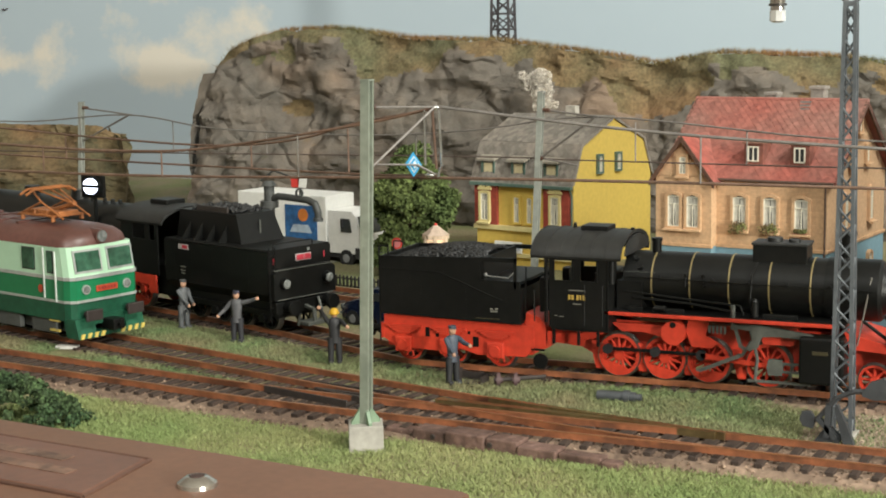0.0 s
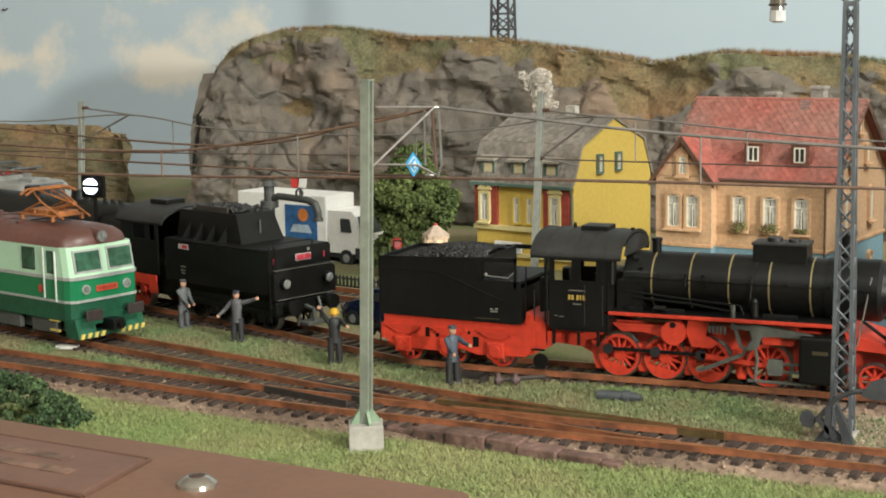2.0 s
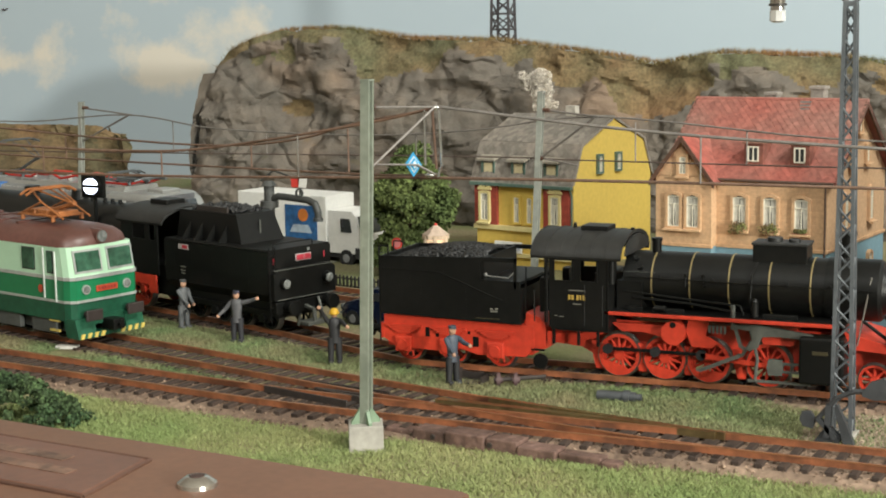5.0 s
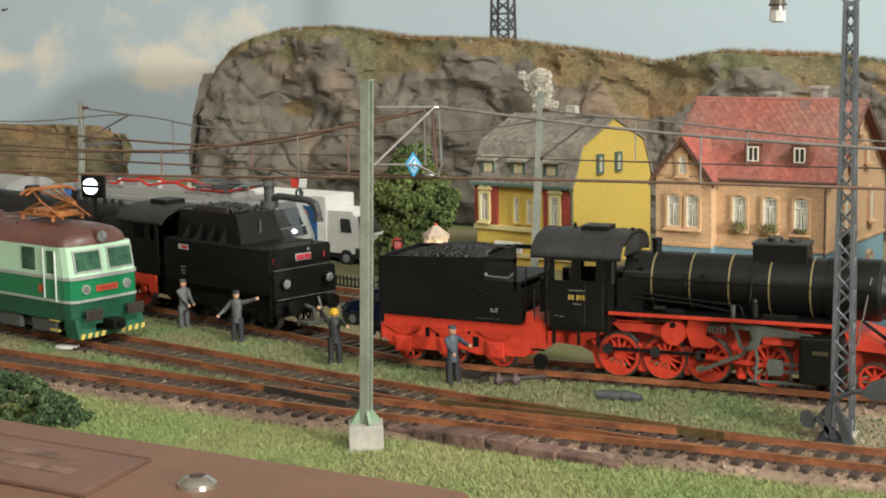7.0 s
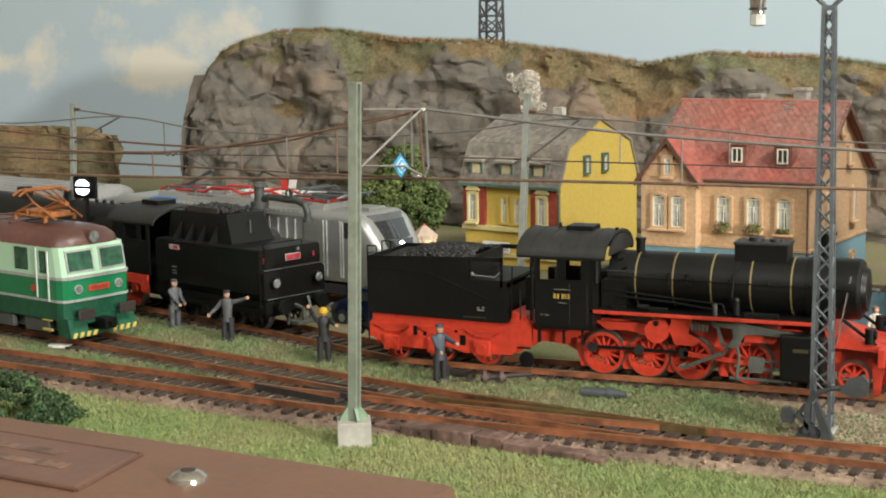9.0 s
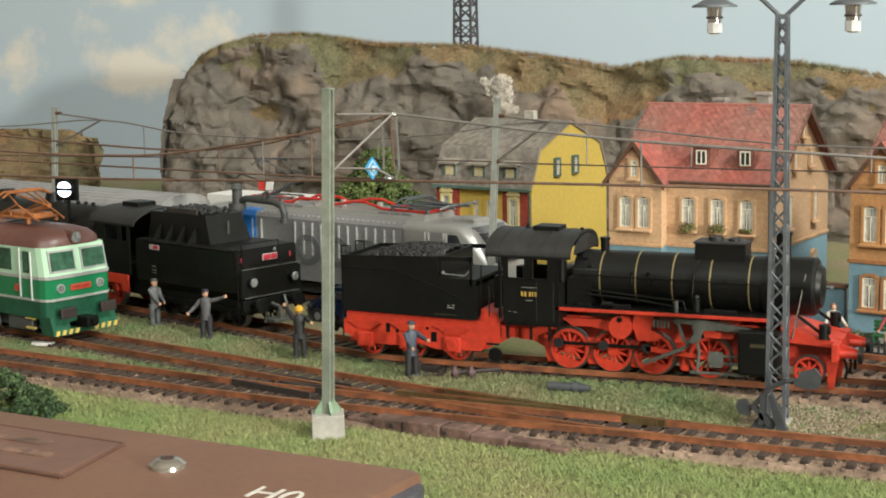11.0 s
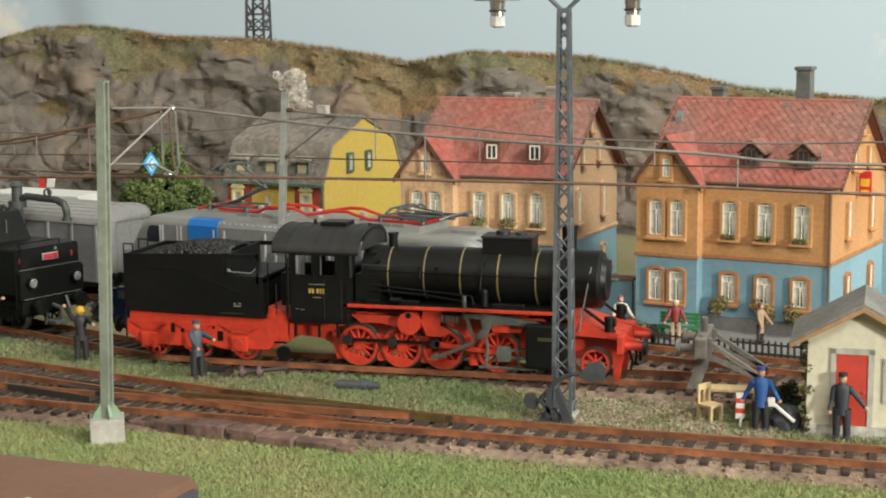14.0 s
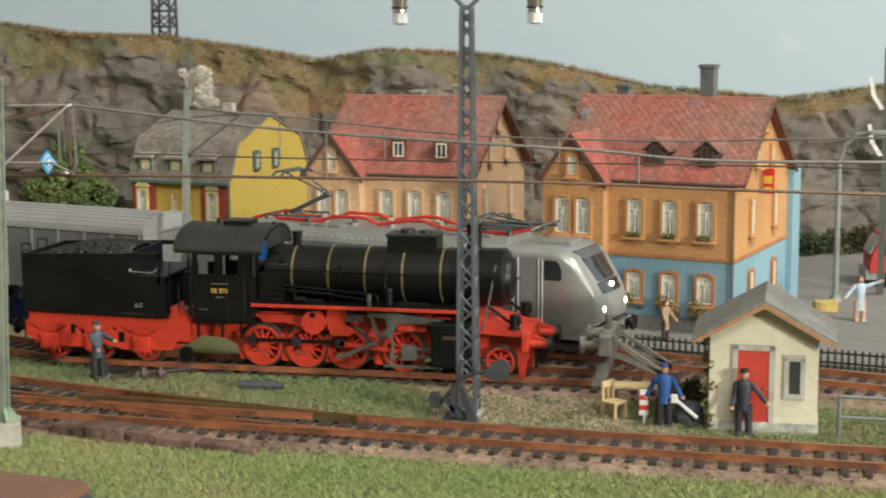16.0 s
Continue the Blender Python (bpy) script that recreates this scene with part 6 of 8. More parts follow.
            part("cab_door", bm, grey, cabn)
        glow = mat("headlight_glow", (1.0, 0.97, 0.9), emit=(9.0 if s > 0 else 0.0), rough=0.2) if s > 0 else lamp_glass
        for y, z, x, r in ((-10.6, 20.6, 4.0, 1.15), (10.6, 20.6, 4.0, 1.15), (0, 29.2, 2.9, 1.0)):
            bm = B()
            cyl(bm, (X(x - 1.2), y, z), (X(x + 0.6), y, z), r, seg=18)
            part("head_lamp", bm, glow, cabn, "lit white head lamp" if s > 0 else "clear lamp")
        bm = B()
        prism(bm, [(X(-14), 5.4), (X(0), 5.4), (X(3.0), 8.6), (X(3), 12), (X(-14), 12)], -12, 12, "y")
        part("bumper", bm, dark, cabn)
        buffer_pair(S, X(2.5), 11.5, out=s, r=3.4)
        bm = B()
        box(bm, min(X(1), X(7)), max(X(1), X(7)), -2.5, 2.5, 7.5, 12, 0.5)
        part("coupler", bm, black_m, S)
        bm = B()
        box(bm, min(X(-11), X(5.2)), max(X(-11), X(5.2)), -15.4, 15.4, 7.6, 13.4, 0.5)
        bb = part("buffer_beam", bm, silver, cabn, "silver buffer beam")
        for y0, y1 in ((-15.6, -15.2), (15.2, 15.6)):
            bm = B()
            box(bm, X(-8.4) - 1.5, X(-8.4) + 1.5, y0, y1, 9.6, 12.4, 0.1)
            part("step_recess", bm, dark, bb)
        for y in (-11, 11):
            bm = B()
            box(bm, min(X(5.1), X(5.5)), max(X(5.1), X(5.5)), y - 3.4, y + 3.4, 8.4, 12.8, 0.1)
            part("beam_plate", bm, dark, bb)
        bm = B()
        rod(bm, [(X(4.4), -8, 14.6), (X(6.2), -8, 14.8), (X(6.2), 8, 14.8), (X(4.4), 8, 14.6)], 0.5)
        part("front_step", bm, dark, bb)
    bm = B()
    prism(bm, [(-17, 9.5), (17, 9.5), (17, 41.5), (15.5, 44), (13, 44.6), (-13, 44.6), (-15.5, 44), (-17, 41.5)], -139, -41, "x")
    part("body", bm, grey, S, "grey ribbed machine room")
    bm = B()
    prism(bm, [(-12, 44), (12, 44), (10.5, 47.5), (-10.5, 47.5)], -146, -34, "x")
    part("roof_hatch", bm, silver, S, "silver roof hatch")
    for i in range(17):
        if i in (12, 13, 14):
            continue
        bm = B()
        box(bm, -47 - i * 5.4, -46 - i * 5.4, -17.5, -17.0, 23, 40, 0.15)
        part("side_rib", bm, white, S)
    bm = B()
    for i in range(30):
        box(bm, -45 - i * 3, -43.4 - i * 3, -16.2, -15.6, 43.0, 43.7)
    part("roof_bolt", bm, white, S)
    # large dark emblem strokes on the side
    for x, r in ((-62, 8), (-80, 8), (-98, 8)):
        bm = B()
        ring(bm, (x, -17.35, 26), r * 0.62, r, 0.3, 24)
        part("emblem", bm, mat("emblem_dark", (0.13, 0.135, 0.14), rough=0.5), S, "large dark ring emblem")
    bm = B()
    prism(bm, [(-17.4, 9), (-17.4, 41.6), (-15.8, 44.3), (-13, 45), (13, 45), (15.8, 44.3), (17.4, 41.6), (17.4, 9)], -147, -131, "x")
    part("blue_panel", bm, blue, S, "bright blue panel round the body")
    for x0 in (-125, -60):
        for k2 in (0, 6.5, 13):
            bm = B()
            box(bm, x0 + k2, x0 + k2 + 5.4, -10.9, 10.9, 44.4, 47.8)
            part("roof_cover", bm, grey, S, "grey roof cover")
    bm = B()
    box(bm, -23, -11, -6, 6, 44.2, 46.6, 0.6)
    part("cooling_unit", bm, silver, S, "silver cooling unit on the cab roof")
    for y in (-5.5, 5.5):
        bm = B()
        box(bm, -46, -21, y - 0.7, y + 0.7, 50.6, 51.9, 0.3)
        part("pantograph_arm", bm, mat("arm_grey", (0.14, 0.15, 0.155), rough=0.45, metal=0.4), S, "grey folded pantograph arm")
    bm = B()
    rod(bm, [(-24, -13, 51.3), (-22, -9, 52.6), (-22, 9, 52.6), (-24, 13, 51.3)], 0.55, 8)
    part("contact_strip", bm, mat("arm_grey", (0.14, 0.15, 0.155)), S)
    for x in (-46, -36):
        for y in (-5.5, 5.5):
            bm = B()
            cyl(bm, (x, y, 47), (x, y, 50.8), 1.1, 0.8, seg=12)
            part("insulator", bm, mat("dark_insulator", (0.06, 0.05, 0.05), rough=0.3), S)
    # underframe
    bm = B()
    box(bm, -176, -4, -12, 12, 2.5, 7.4)
    for x in (-42, -138):
        box(bm, x - 24, x + 24, -15.5, -12.5, 2.6, 8, 0.6)
    part("bogie_frame", bm, dark, S)
    for x in (-28, -56, -124, -152):
        for y in (-8.6, 8.6):
            wheel(S, x, y, 7.0, 6.9, 12, paint=dark)
    # roof gear
    pm = mat("pantograph_grey", (0.10, 0.11, 0.115), rough=0.5, metal=0.3)
    pantograph(S, -45, 49, pm, 3.5, 17, 1)
    pantograph(S, -133, 49, pm, 19, 17, 1)
    for y in (-6, 6):
        bm = B()
        tube(bm, [(-150, y, 48), (-142, y, 50.5), (-138, y, 48.6), (-118, y, 48.4), (-112, y, 51), (-98, y, 51), (-92, y, 48.6), (-78, y, 51.2), (-72, y, 51.2), (-62, y, 48.4), (-36, y, 48.2), (-26, y, 51)], 0.75, 8)
        part("roof_cable", bm, redp, S, "red roof cable")
    for x in (-104, -88, -118, -66):
        bm = B()
        for k2 in range(4):
            cyl(bm, (x, -3, 47.4 + k2), (x, -3, 48.1 + k2), 1.5 - 0.2 * (k2 % 2), seg=14)
        part("insulator", bm, mat("pale_insulator", (0.5, 0.47, 0.44), rough=0.3), S)
    return S


silver_train = silver_loco()
silver_train.scale = (1, 1, 0.89)


def box_car(name_m):
    C = thing("box_car", "grey covered goods wagon with boarded arched roof", "wagon", name_m)
    g = mat("wagon_grey", (0.19, 0.19, 0.195), rough=0.5, vary=0.1, scale=20)
    lg = mat("wagon_pale", (0.29, 0.285, 0.28), rough=0.5, vary=0.08)
    bm = B()
    box(bm, -150, 0, -16.5, 16.5, 9, 42)
    part("body", bm, g, C, "plain grey body")
    bm = B()
    arc = roof_arc(17.4, 41, 8.5, 14)
    prism(bm, [(-17.4, 40.2), *arc, (17.4, 40.2)], -151, 1, "x")
    rf = part("roof", bm, lg, C, "pale grey arched roof", smooth=True)
    for (ya, za), (yb, zb) in zip(arc, arc[1:]):
        bm = B()
        dy, dz = (yb - ya) * 0.12, (zb - za) * 0.12
        prism(bm, [(ya + dy, za + dz - 0.3), (ya + dy, za + dz + 0.3), (yb - dy, zb - dz + 0.3), (yb - dy, zb - dz - 0.3)], -151, 1, "x")
        part("roof_board", bm, lg, rf)
    for x in (-151, 0.4):
        bm = B()
        a2 = [(y * 1.02, z + 0.6) for y, z in arc]
        prism(bm, a2 + [(y, z - 0.2) for y, z in arc][::-1], x, x + 0.9, "x")
        part("roof_rib", bm, lg, rf)
    for i in range(11):
        bm = B()
        box(bm, -148 + i * 14.6, -146.8 + i * 14.6, -17.1, -16.5, 9, 41)
        part("side_post", bm, lg, C)
    for y in (-14, -5, 4, 13):
        bm = B()
        box(bm, 0, 0.8, y - 0.6, y + 0.6, 9, 46)
        part("end_post", bm, lg, C)
    bm = B()
    box(bm, 0, 0.6, -16.5, 16.5, 8.8, 42)
    prism(bm, [(-16.5, 42), *[(y * 0.95, z - 0.6) for y, z in arc], (16.5, 42)], 0, 0.6, "x")
    part("end_wall", bm, lg, C, "pale grey end wall")
    bm = B()
    box(bm, -148, 0, -13, 13, 5.5, 9)
    part("underframe", bm, mat("under_grey", (0.035, 0.035, 0.038)), C)
    for x in (-25, -40, -110, -125):
        for y in (-8.6, 8.6):
            wheel(C, x, y, 5.5, 5.4, 8, paint=black_m)
    buffer_pair(C, 0.6, 11.5)
    buffer_pair(C, -150, 11.5, out=-1)
    return C


wagon_a = box_car(mm(-600, 230, 5, 0, 0, -15))
wagon_a.scale = (1, 1, 0.84)
wagon_b = copy_thing(wagon_a, mm(-770, 275, 5, 0, 0, -15))


wagon_b.scale = (1, 1, 0.84)


def on_train_line(s):
    return mm(105 + 0.9659 * s, 40 - 0.2588 * s, 5, 0, 0, -15)


def motions():
    # the train runs at a walking model pace along the rear track
    run = [(0, -562), (3.5, -438), (7, -314), (9, -241), (11, -167), (12, -133), (13.5, -80), (14.5, -45), (15.5, -6.5), (16, 16.6)]
    for ob, back in ((silver_train, -4), (wagon_a, -203), (wagon_b, -367)):
        walk(ob, [(t, on_train_line(s + back)) for t, s in run])

# ---- masts and overhead line ----
mast_m = mat("mast_green", (0.28, 0.305, 0.25), rough=0.45, metal=0.2, colour2=(0.20, 0.225, 0.18), vary=0.12)
wire_m = mat("brown_wire", (0.20, 0.12, 0.085), rough=0.45, metal=0.3, vary=0.2)
grey_wire = mat("grey_wire", (0.21, 0.19, 0.175), rough=0.45, metal=0.3, vary=0.15)
lattice_m = mat("mast_grey", (0.095, 0.105, 0.115), rough=0.5, vary=0.15)
conc_m = mat("concrete", (0.36, 0.34, 0.30), rough=0.9, vary=0.12, bump=0.3)


def h_mast(x, y, h, lean, block, label, w=1.35, group="overhead line masts"):
    t = thing("catenary_mast", label, "mast", mm(x, y, 0), group=group)
    m = Matrix.Identity(4)
    paint = mast_m if block else mat("mast_pale", (0.32, 0.335, 0.30), rough=0.45, metal=0.2, colour2=(0.23, 0.245, 0.22), vary=0.14)
    m[0][2] = lean / h
    for s in (-1, 1):
        bm = B()
        box(bm, -w, w, s * w - 0.45, s * w + 0.45, block, h, m=m)
        part("flange", bm, paint, t)
    n = int((h - block) / 6)
    for i in range(n):
        z = block + 2 + (h - block - 3) * i / n
        bm = B()
        box(bm, -0.5, 0.5, -w + 0.3, w - 0.3, z, z + 3.2, m=m)
        part("web_plate", bm, paint, t)
    bm = B()
    box(bm, -w, -w + 0.5, -w, w, block, h, m=m)
    part("web", bm, paint, t)
    bm = B()
    box(bm, -w - 0.1, w + 0.1, -w - 0.6, w + 0.6, h - 0.6, h, m=m)
    part("cap", bm, paint, t)
    if block:
        bm = B()
        box(bm, -5.2, 5.2, -5.2, 5.2, -2, block, 0.25, m=pose(0, 0, 0, 0, 0, 28))
        part("foundation", bm, conc_m, t, "pale concrete foundation block")
        for a in range(4):
            bm = B()
            prism(bm, [(0.5, block), (4.6, block), (4.6, block + 0.8), (1.6, block + 5)], -0.5, 0.5, "y")
            bmesh.ops.rotate(bm, verts=bm.verts, cent=(0, 0, 0), matrix=Matrix.Rotation(math.radians(45 + 90 * a), 3, "Z"))
            part("gusset", bm, mat("mast_foot_green", (0.17, 0.25, 0.16), rough=0.5), t)
    return t


m1 = h_mast(-50.5, -104.5, 111.5, 3.2, 7.4, "green-grey catenary mast on a concrete block")
h_mast(-62, 72, 99.5, 5.0, 0, "green-grey perforated catenary mast beside the rear track", 1.1)
h_mast(-338, 142, 90, 5.0, 0, "green-grey catenary mast by the distant track", 1.0)


def arm(name, label, rods, insul, group="catenary arms"):
    t = thing(name, label, "cantilever", mm(0, 0, 0), group=group)
    for a, b, r in rods:
        bm = B()
        rod(bm, [a, b], r, 8)
        part("tube", bm, grey_wire, t)
    for a, b in insul:
        bm = B()
        va, vb = Vector(a), Vector(b)
        for i in range(4):
            p, q = va.lerp(vb, i / 4), va.lerp(vb, (i + 0.7) / 4)
            cyl(bm, p, q, 0.9, 0.7, seg=10)
        part("insulator", bm, mat("brown_insulator", (0.10, 0.05, 0.035), rough=0.3), t, "brown ribbed insulator")
    return t


arm("cantilever", "slanted grey support arm with droppers at the front mast", [((-48.5, -101, 103), (-37, -80, 102), 0.34), ((-49.5, -101, 84), (-36, -80, 102.5), 0.42), ((-49.5, -101, 86), (-41, -84, 84.5), 0.3), ((-41, -84, 84.5), (-36, -79, 80.5), 0.4)], [((-49, -103, 103.2), (-47.5, -99, 103)), ((-49.6, -103, 83.6), (-48.6, -99, 84.6))])
t = thing("arm_hanger", "bright hanger tubes carrying the contact wires", "hanger", mm(0, 0, 0))
for pts, m_ in ((((-40, -80, 101), (-40, -80, 84)), steel_m), (((-37.6, -79.5, 101), (-36.5, -79.5, 83)), wire_m), (((-35.2, -80, 101), (-34.5, -80, 84), (-35.5, -80, 81.5), (-38.5, -80, 80.8)), steel_m)):
    bm = B()
    rod(bm, pts, 0.42, 8)
    part("hanger_tube", bm, m_, t)
bm = B()
ball(bm, (-38.5, -80, 81), 1.1, 1.6, 1, 0.8)
ball(bm, (-36.5, -80, 101.8), 1.0, 1.5, 1, 0.8)
part("clamp", bm, steel_m, t, smooth=True)
# square blue line sign
t = thing("line_sign", "small blue diamond sign with white outlines on the arm", "sign", mm(-42.4, -84, 84.6, 0, 0, 62))
for nm, r, y, col in (("sign_board", 3.2, 0, (0.03, 0.27, 0.50)), ("white_line", 2.2, -0.3, (0.55, 0.62, 0.68)), ("blue_field", 1.7, -0.5, (0.03, 0.27, 0.50)), ("white_centre", 1.0, -0.7, (0.55, 0.62, 0.68))):
    bm = B()
    prism(bm, [(0, -r * 1.2), (r, -r * 0.1), (0, r * 1.2), (-r, r * 0.1)], y - 0.3, y, "y")
    part(nm, bm, mat("sign_" + nm, col, rough=0.45), t)

arm("cantilever", "grey support arm over the rear track", [((-55, 72, 92), (-31, 65, 90), 0.4), ((-60, 72, 71), (-33, 66, 89.6), 0.5), ((-55, 71, 72.5), (-40, 67, 70.5), 0.35)], [((-57.5, 72, 92.2), (-53, 71, 92)), ((-59, 72, 71.4), (-56, 71, 73.5))])
arm("cantilever", "grey support arm at the distant mast", [((-333, 142, 87), (-297, 135, 84), 0.4), ((-333, 142, 70), (-300, 136, 84), 0.5)], [((-333, 142, 87.2), (-328, 141, 87))])


def wire(name, label, pts, r, material, kind_="wire"):
    bm = B()
    P = []
    for (a, b, c, d) in zip([pts[0], *pts], pts, pts[1:], [*pts[2:], pts[-1]]):
        a, b, c, d = map(Vector, (a, b, c, d))
        for i in range(6):
            u = i / 6
            P.append(0.5 * (2 * b + (c - a) * u + (2 * a - 5 * b + 4 * c - d) * u * u + (3 * b - a - 3 * c + d) * u ** 3))
    P.append(Vector(pts[-1]))
    rings = []
    for i, p in enumerate(P):
        d = (P[min(i + 1, len(P) - 1)] - P[max(i - 1, 0)]).normalized()
        s = d.cross(Vector((0, 0, 1))).normalized()
        u = s.cross(d)
        rings.append([tuple(p + (s * math.cos(k * 1.0472) + u * math.sin(k * 1.0472)) * r) for k in range(6)])
    loft(bm, rings)
    return tagged(part(name, bm, material, smooth=True), label, "wire", group="overhead wires")


wire("contact_wire", "brown contact wire over the front track", [(-420, -22, 74), (-224, -55.6, 75.8), (-145, -63.5, 76.5), (-66, -71, 78.7), (-38, -78, 80), (37, -81, 80.8), (125, -84, 80.8), (182, -85.5, 79.7), (380, -88, 78)], 0.5, wire_m)
wire("messenger_wire", "brown messenger wire sagging over the front track", [(-420, -22, 92), (-226, -53, 85.5), (-156, -64, 85), (-117, -70, 88), (-62, -76, 96.5), (-36, -79, 102)], 0.5, wire_m)
wire("messenger_wire", "pale messenger wire over the front track", [(-36, -79, 102), (37, -81, 95), (125, -84, 90.5), (182, -85.5, 88), (380, -88, 92)], 0.5, grey_wire)
wire("contact_wire", "brown contact wire over the branch track", [(-420, 45, 76), (-273, 4, 76), (-174, -23, 76.5), (-77, -50, 77.5), (-38, -79, 81)], 0.4, wire_m)
wire("messenger_wire", "brown messenger wire over the branch track", [(-420, 45, 92), (-272, 4, 87), (-202, -16, 85), (-146, -31, 84.5), (-107, -42, 88), (-76, -54, 95), (-36, -79, 101.5)], 0.42, wire_m)
wire("messenger_wire", "pale messenger wire over the rear track", [(-520, 178, 90), (-393, 151, 79), (-297, 129, 84.5), (-236, 115, 79.4), (-150, 95, 79), (-90, 80, 83), (-31, 67, 89.8), (60, 47, 84.3), (131, 31, 84), (183, 19, 86), (300, -14, 92)], 0.38, grey_wire)
wire("contact_wire", "dark contact wire over the rear track", [(-520, 178, 61), (-395, 152, 63), (-238, 116, 67.5), (-85, 80, 72), (-40, 68, 72.6), (60, 47, 74), (183, 19, 76.6), (300, -14, 78)], 0.32, mat("dark_wire", (0.09, 0.06, 0.05), rough=0.5))
for i, (x, y, z0, z1, m_) in enumerate([(-203, -57, 76, 85.2, wire_m), (-146, -66, 76.8, 85.2, wire_m), (-88, -74, 78.6, 92, steel_m), (-84, -46, 77.5, 92.5, wire_m), (-128, -36, 77, 86, wire_m), (-230, -8, 76.2, 86, wire_m), (47, -82, 80.8, 94.2, grey_wire), (140, -84.3, 80.6, 89.8, grey_wire),
                                       (-330, 136, 66, 82, grey_wire), (-265, 122, 67, 81.6, grey_wire), (-205, 108, 68.6, 78.9, grey_wire), (-120, 88, 71.2, 81, grey_wire), (-15, 62, 73, 88.2, grey_wire), (30, 54, 73.6, 85.8, grey_wire), (100, 38, 74.8, 84.1, grey_wire), (160, 24, 76.2, 85, grey_wire)]):
    bm = B()
    rod(bm, [(x, y, z0), (x, y, z1)], 0.28, 6)
    tagged(part("dropper", bm, m_), "thin dropper between contact and messenger wire", "dropper", group="droppers")

# ---- lattice lamp mast ----
def lattice(t, h, w0, w1, z0, r, material, panels, name="post"):
    for sx in (-1, 1):
        for sy in (-1, 1):
            bm = B()
            loft(bm, [[(sx * w + dx, sy * w + dy, z) for dx, dy in ((-r, -r), (r, -r), (r, r), (-r, r))] for w, z in ((w0, z0), (w1, h))])
            part(name, bm, material, t)
    for i in range(panels):
        za, zb_ = z0 + (h - z0) * i / panels, z0 + (h - z0) * (i + 1) / panels
        wa, wb = w0 + (w1 - w0) * i / panels, w0 + (w1 - w0) * (i + 1) / panels
        s = 1 if i % 2 else -1
        for f in range(4):
            a, b = Vector((s * wa, -wa, za)), Vector((-s * wb, -wb, zb_))
            q = Matrix.Rotation(f * math.pi / 2, 3, "Z")
            bm = B()
            rod(bm, [q @ a, q @ b], r * 0.75, 5)
            part("brace", bm, material, t)


t = thing("lamp_mast", "dark grey lattice mast with two glass lamps", "lamp mast", mm(82, -43, 0))
lattice(t, 131, 2.9, 1.5, 0, 0.55, lattice_m, 26)
bm = B()
box(bm, -4.5, 4.5, -4.5, 4.5, -0.5, 1.2, 0.3)
part("base_plate", bm, conc_m, t)
bm = B()
box(bm, -2.0, 2.0, -2.0, 2.0, 130.4, 132, 0.2)
part("head_plate", bm, lattice_m, t)
for s in (-1, 1):
    bm = B()
    rod(bm, [(s * 1.0, 0, 131.5), (s * 8, 0, 138), (s * 15, 0, 143), (s * 21, 0, 142), (s * 21.6, 0, 137.5)], 0.7, 8)
    part("lamp_arm", bm, lattice_m, t)
    bm = B()
    cyl(bm, (s * 21.6, 0, 135), (s * 21.6, 0, 138), 7.0, 1.6, seg=24)
    cyl(bm, (s * 21.6, 0, 134.5), (s * 21.6, 0, 135.2), 7.4, 7.0, seg=24)
    hd = part("lamp_hood", bm, lattice_m, t, "wide dark lamp hood", smooth=True)
    bm = B()
    cyl(bm, (s * 21.6, 0, 125.9), (s * 21.6, 0, 126.4), 1.2, 2.3, seg=8)
    cyl(bm, (s * 21.6, 0, 126.4), (s * 21.6, 0, 129.6), 2.45, 2.45, seg=8)
    # unlit glass; near-white half metal stands for its bright reflections
    part("lamp_glass", bm, mat("lamp_reflection", (0.9, 0.9, 0.89), rough=0.22, metal=0.55, vary=0.04, scale=250), hd, "faceted lamp glass, bright reflection put into its pale colour", smooth=False)
    bm = B()
    cyl(bm, (s * 21.6, 0, 129.6), (s * 21.6, 0, 131.0), 2.3, 2.2, seg=20)
    cyl(bm, (s * 21.6, 0, 131.5), (s * 21.6, 0, 134.6), 2.3, 2.6, seg=20)
    part("lamp_socket", bm, mat("bright_socket", (0.6, 0.58, 0.56), rough=0.2, metal=0.95, vary=0.08), hd, "polished lamp socket", smooth=True)
    bm = B()
    cyl(bm, (s * 21.6, 0, 130.9), (s * 21.6, 0, 131.6), 2.75, seg=20)
    part("lamp_collar", bm, mat("dull_metal", (0.16, 0.15, 0.145), rough=0.3, metal=0.8), hd)
bm = B()
cyl(bm, (-3.5, 0, 138.2), (3.5, 0, 138.2), 1.6, seg=14)
part("cross_bar", bm, lattice_m, t)

# point lever with disc at the mast's foot
t = thing("point_lever", "dark grey point lever with a disc weight", "lever", mm(84, -53, 0))
iron = mat("lever_iron", (0.045, 0.048, 0.052), rough=0.6, vary=0.2)
for nm, pts in (("lever_plate", [(-12, 5), (-9, 4.4), (-8, 7), (-9.6, 9.6), (-12.4, 9.2), (-13, 7)]), ("lever_plate", [(-8.5, 0.4), (-1, 0), (-0.4, 2.4), (-3.4, 5.2), (-6.5, 3.6)]), ("lever_foot", [(0.4, 0), (3.6, 0), (1.8, 5), (-1.6, 12.5), (-2.6, 11.6)]), ("lever_foot", [(-8, 7.6), (-7, 8.4), (-1.6, 2.4), (-2.8, 1.6)]), ("lever_foot", [(-5.6, 2), (-4.0, 2), (-3.4, 12), (-5.2, 12)])):
    bm = B()
    prism(bm, pts, -1.2 if nm == "lever_plate" else -2.2, 0.6, "y")
    part(nm, bm, iron, t)
bm = B()
rod(bm, [(-8, -1, 7), (-2, -1.5, 14.5), (3, -2, 17), (12, -2.5, 18)], 0.8, 8)
part("lever_arm", bm, iron, t)
bm = B()
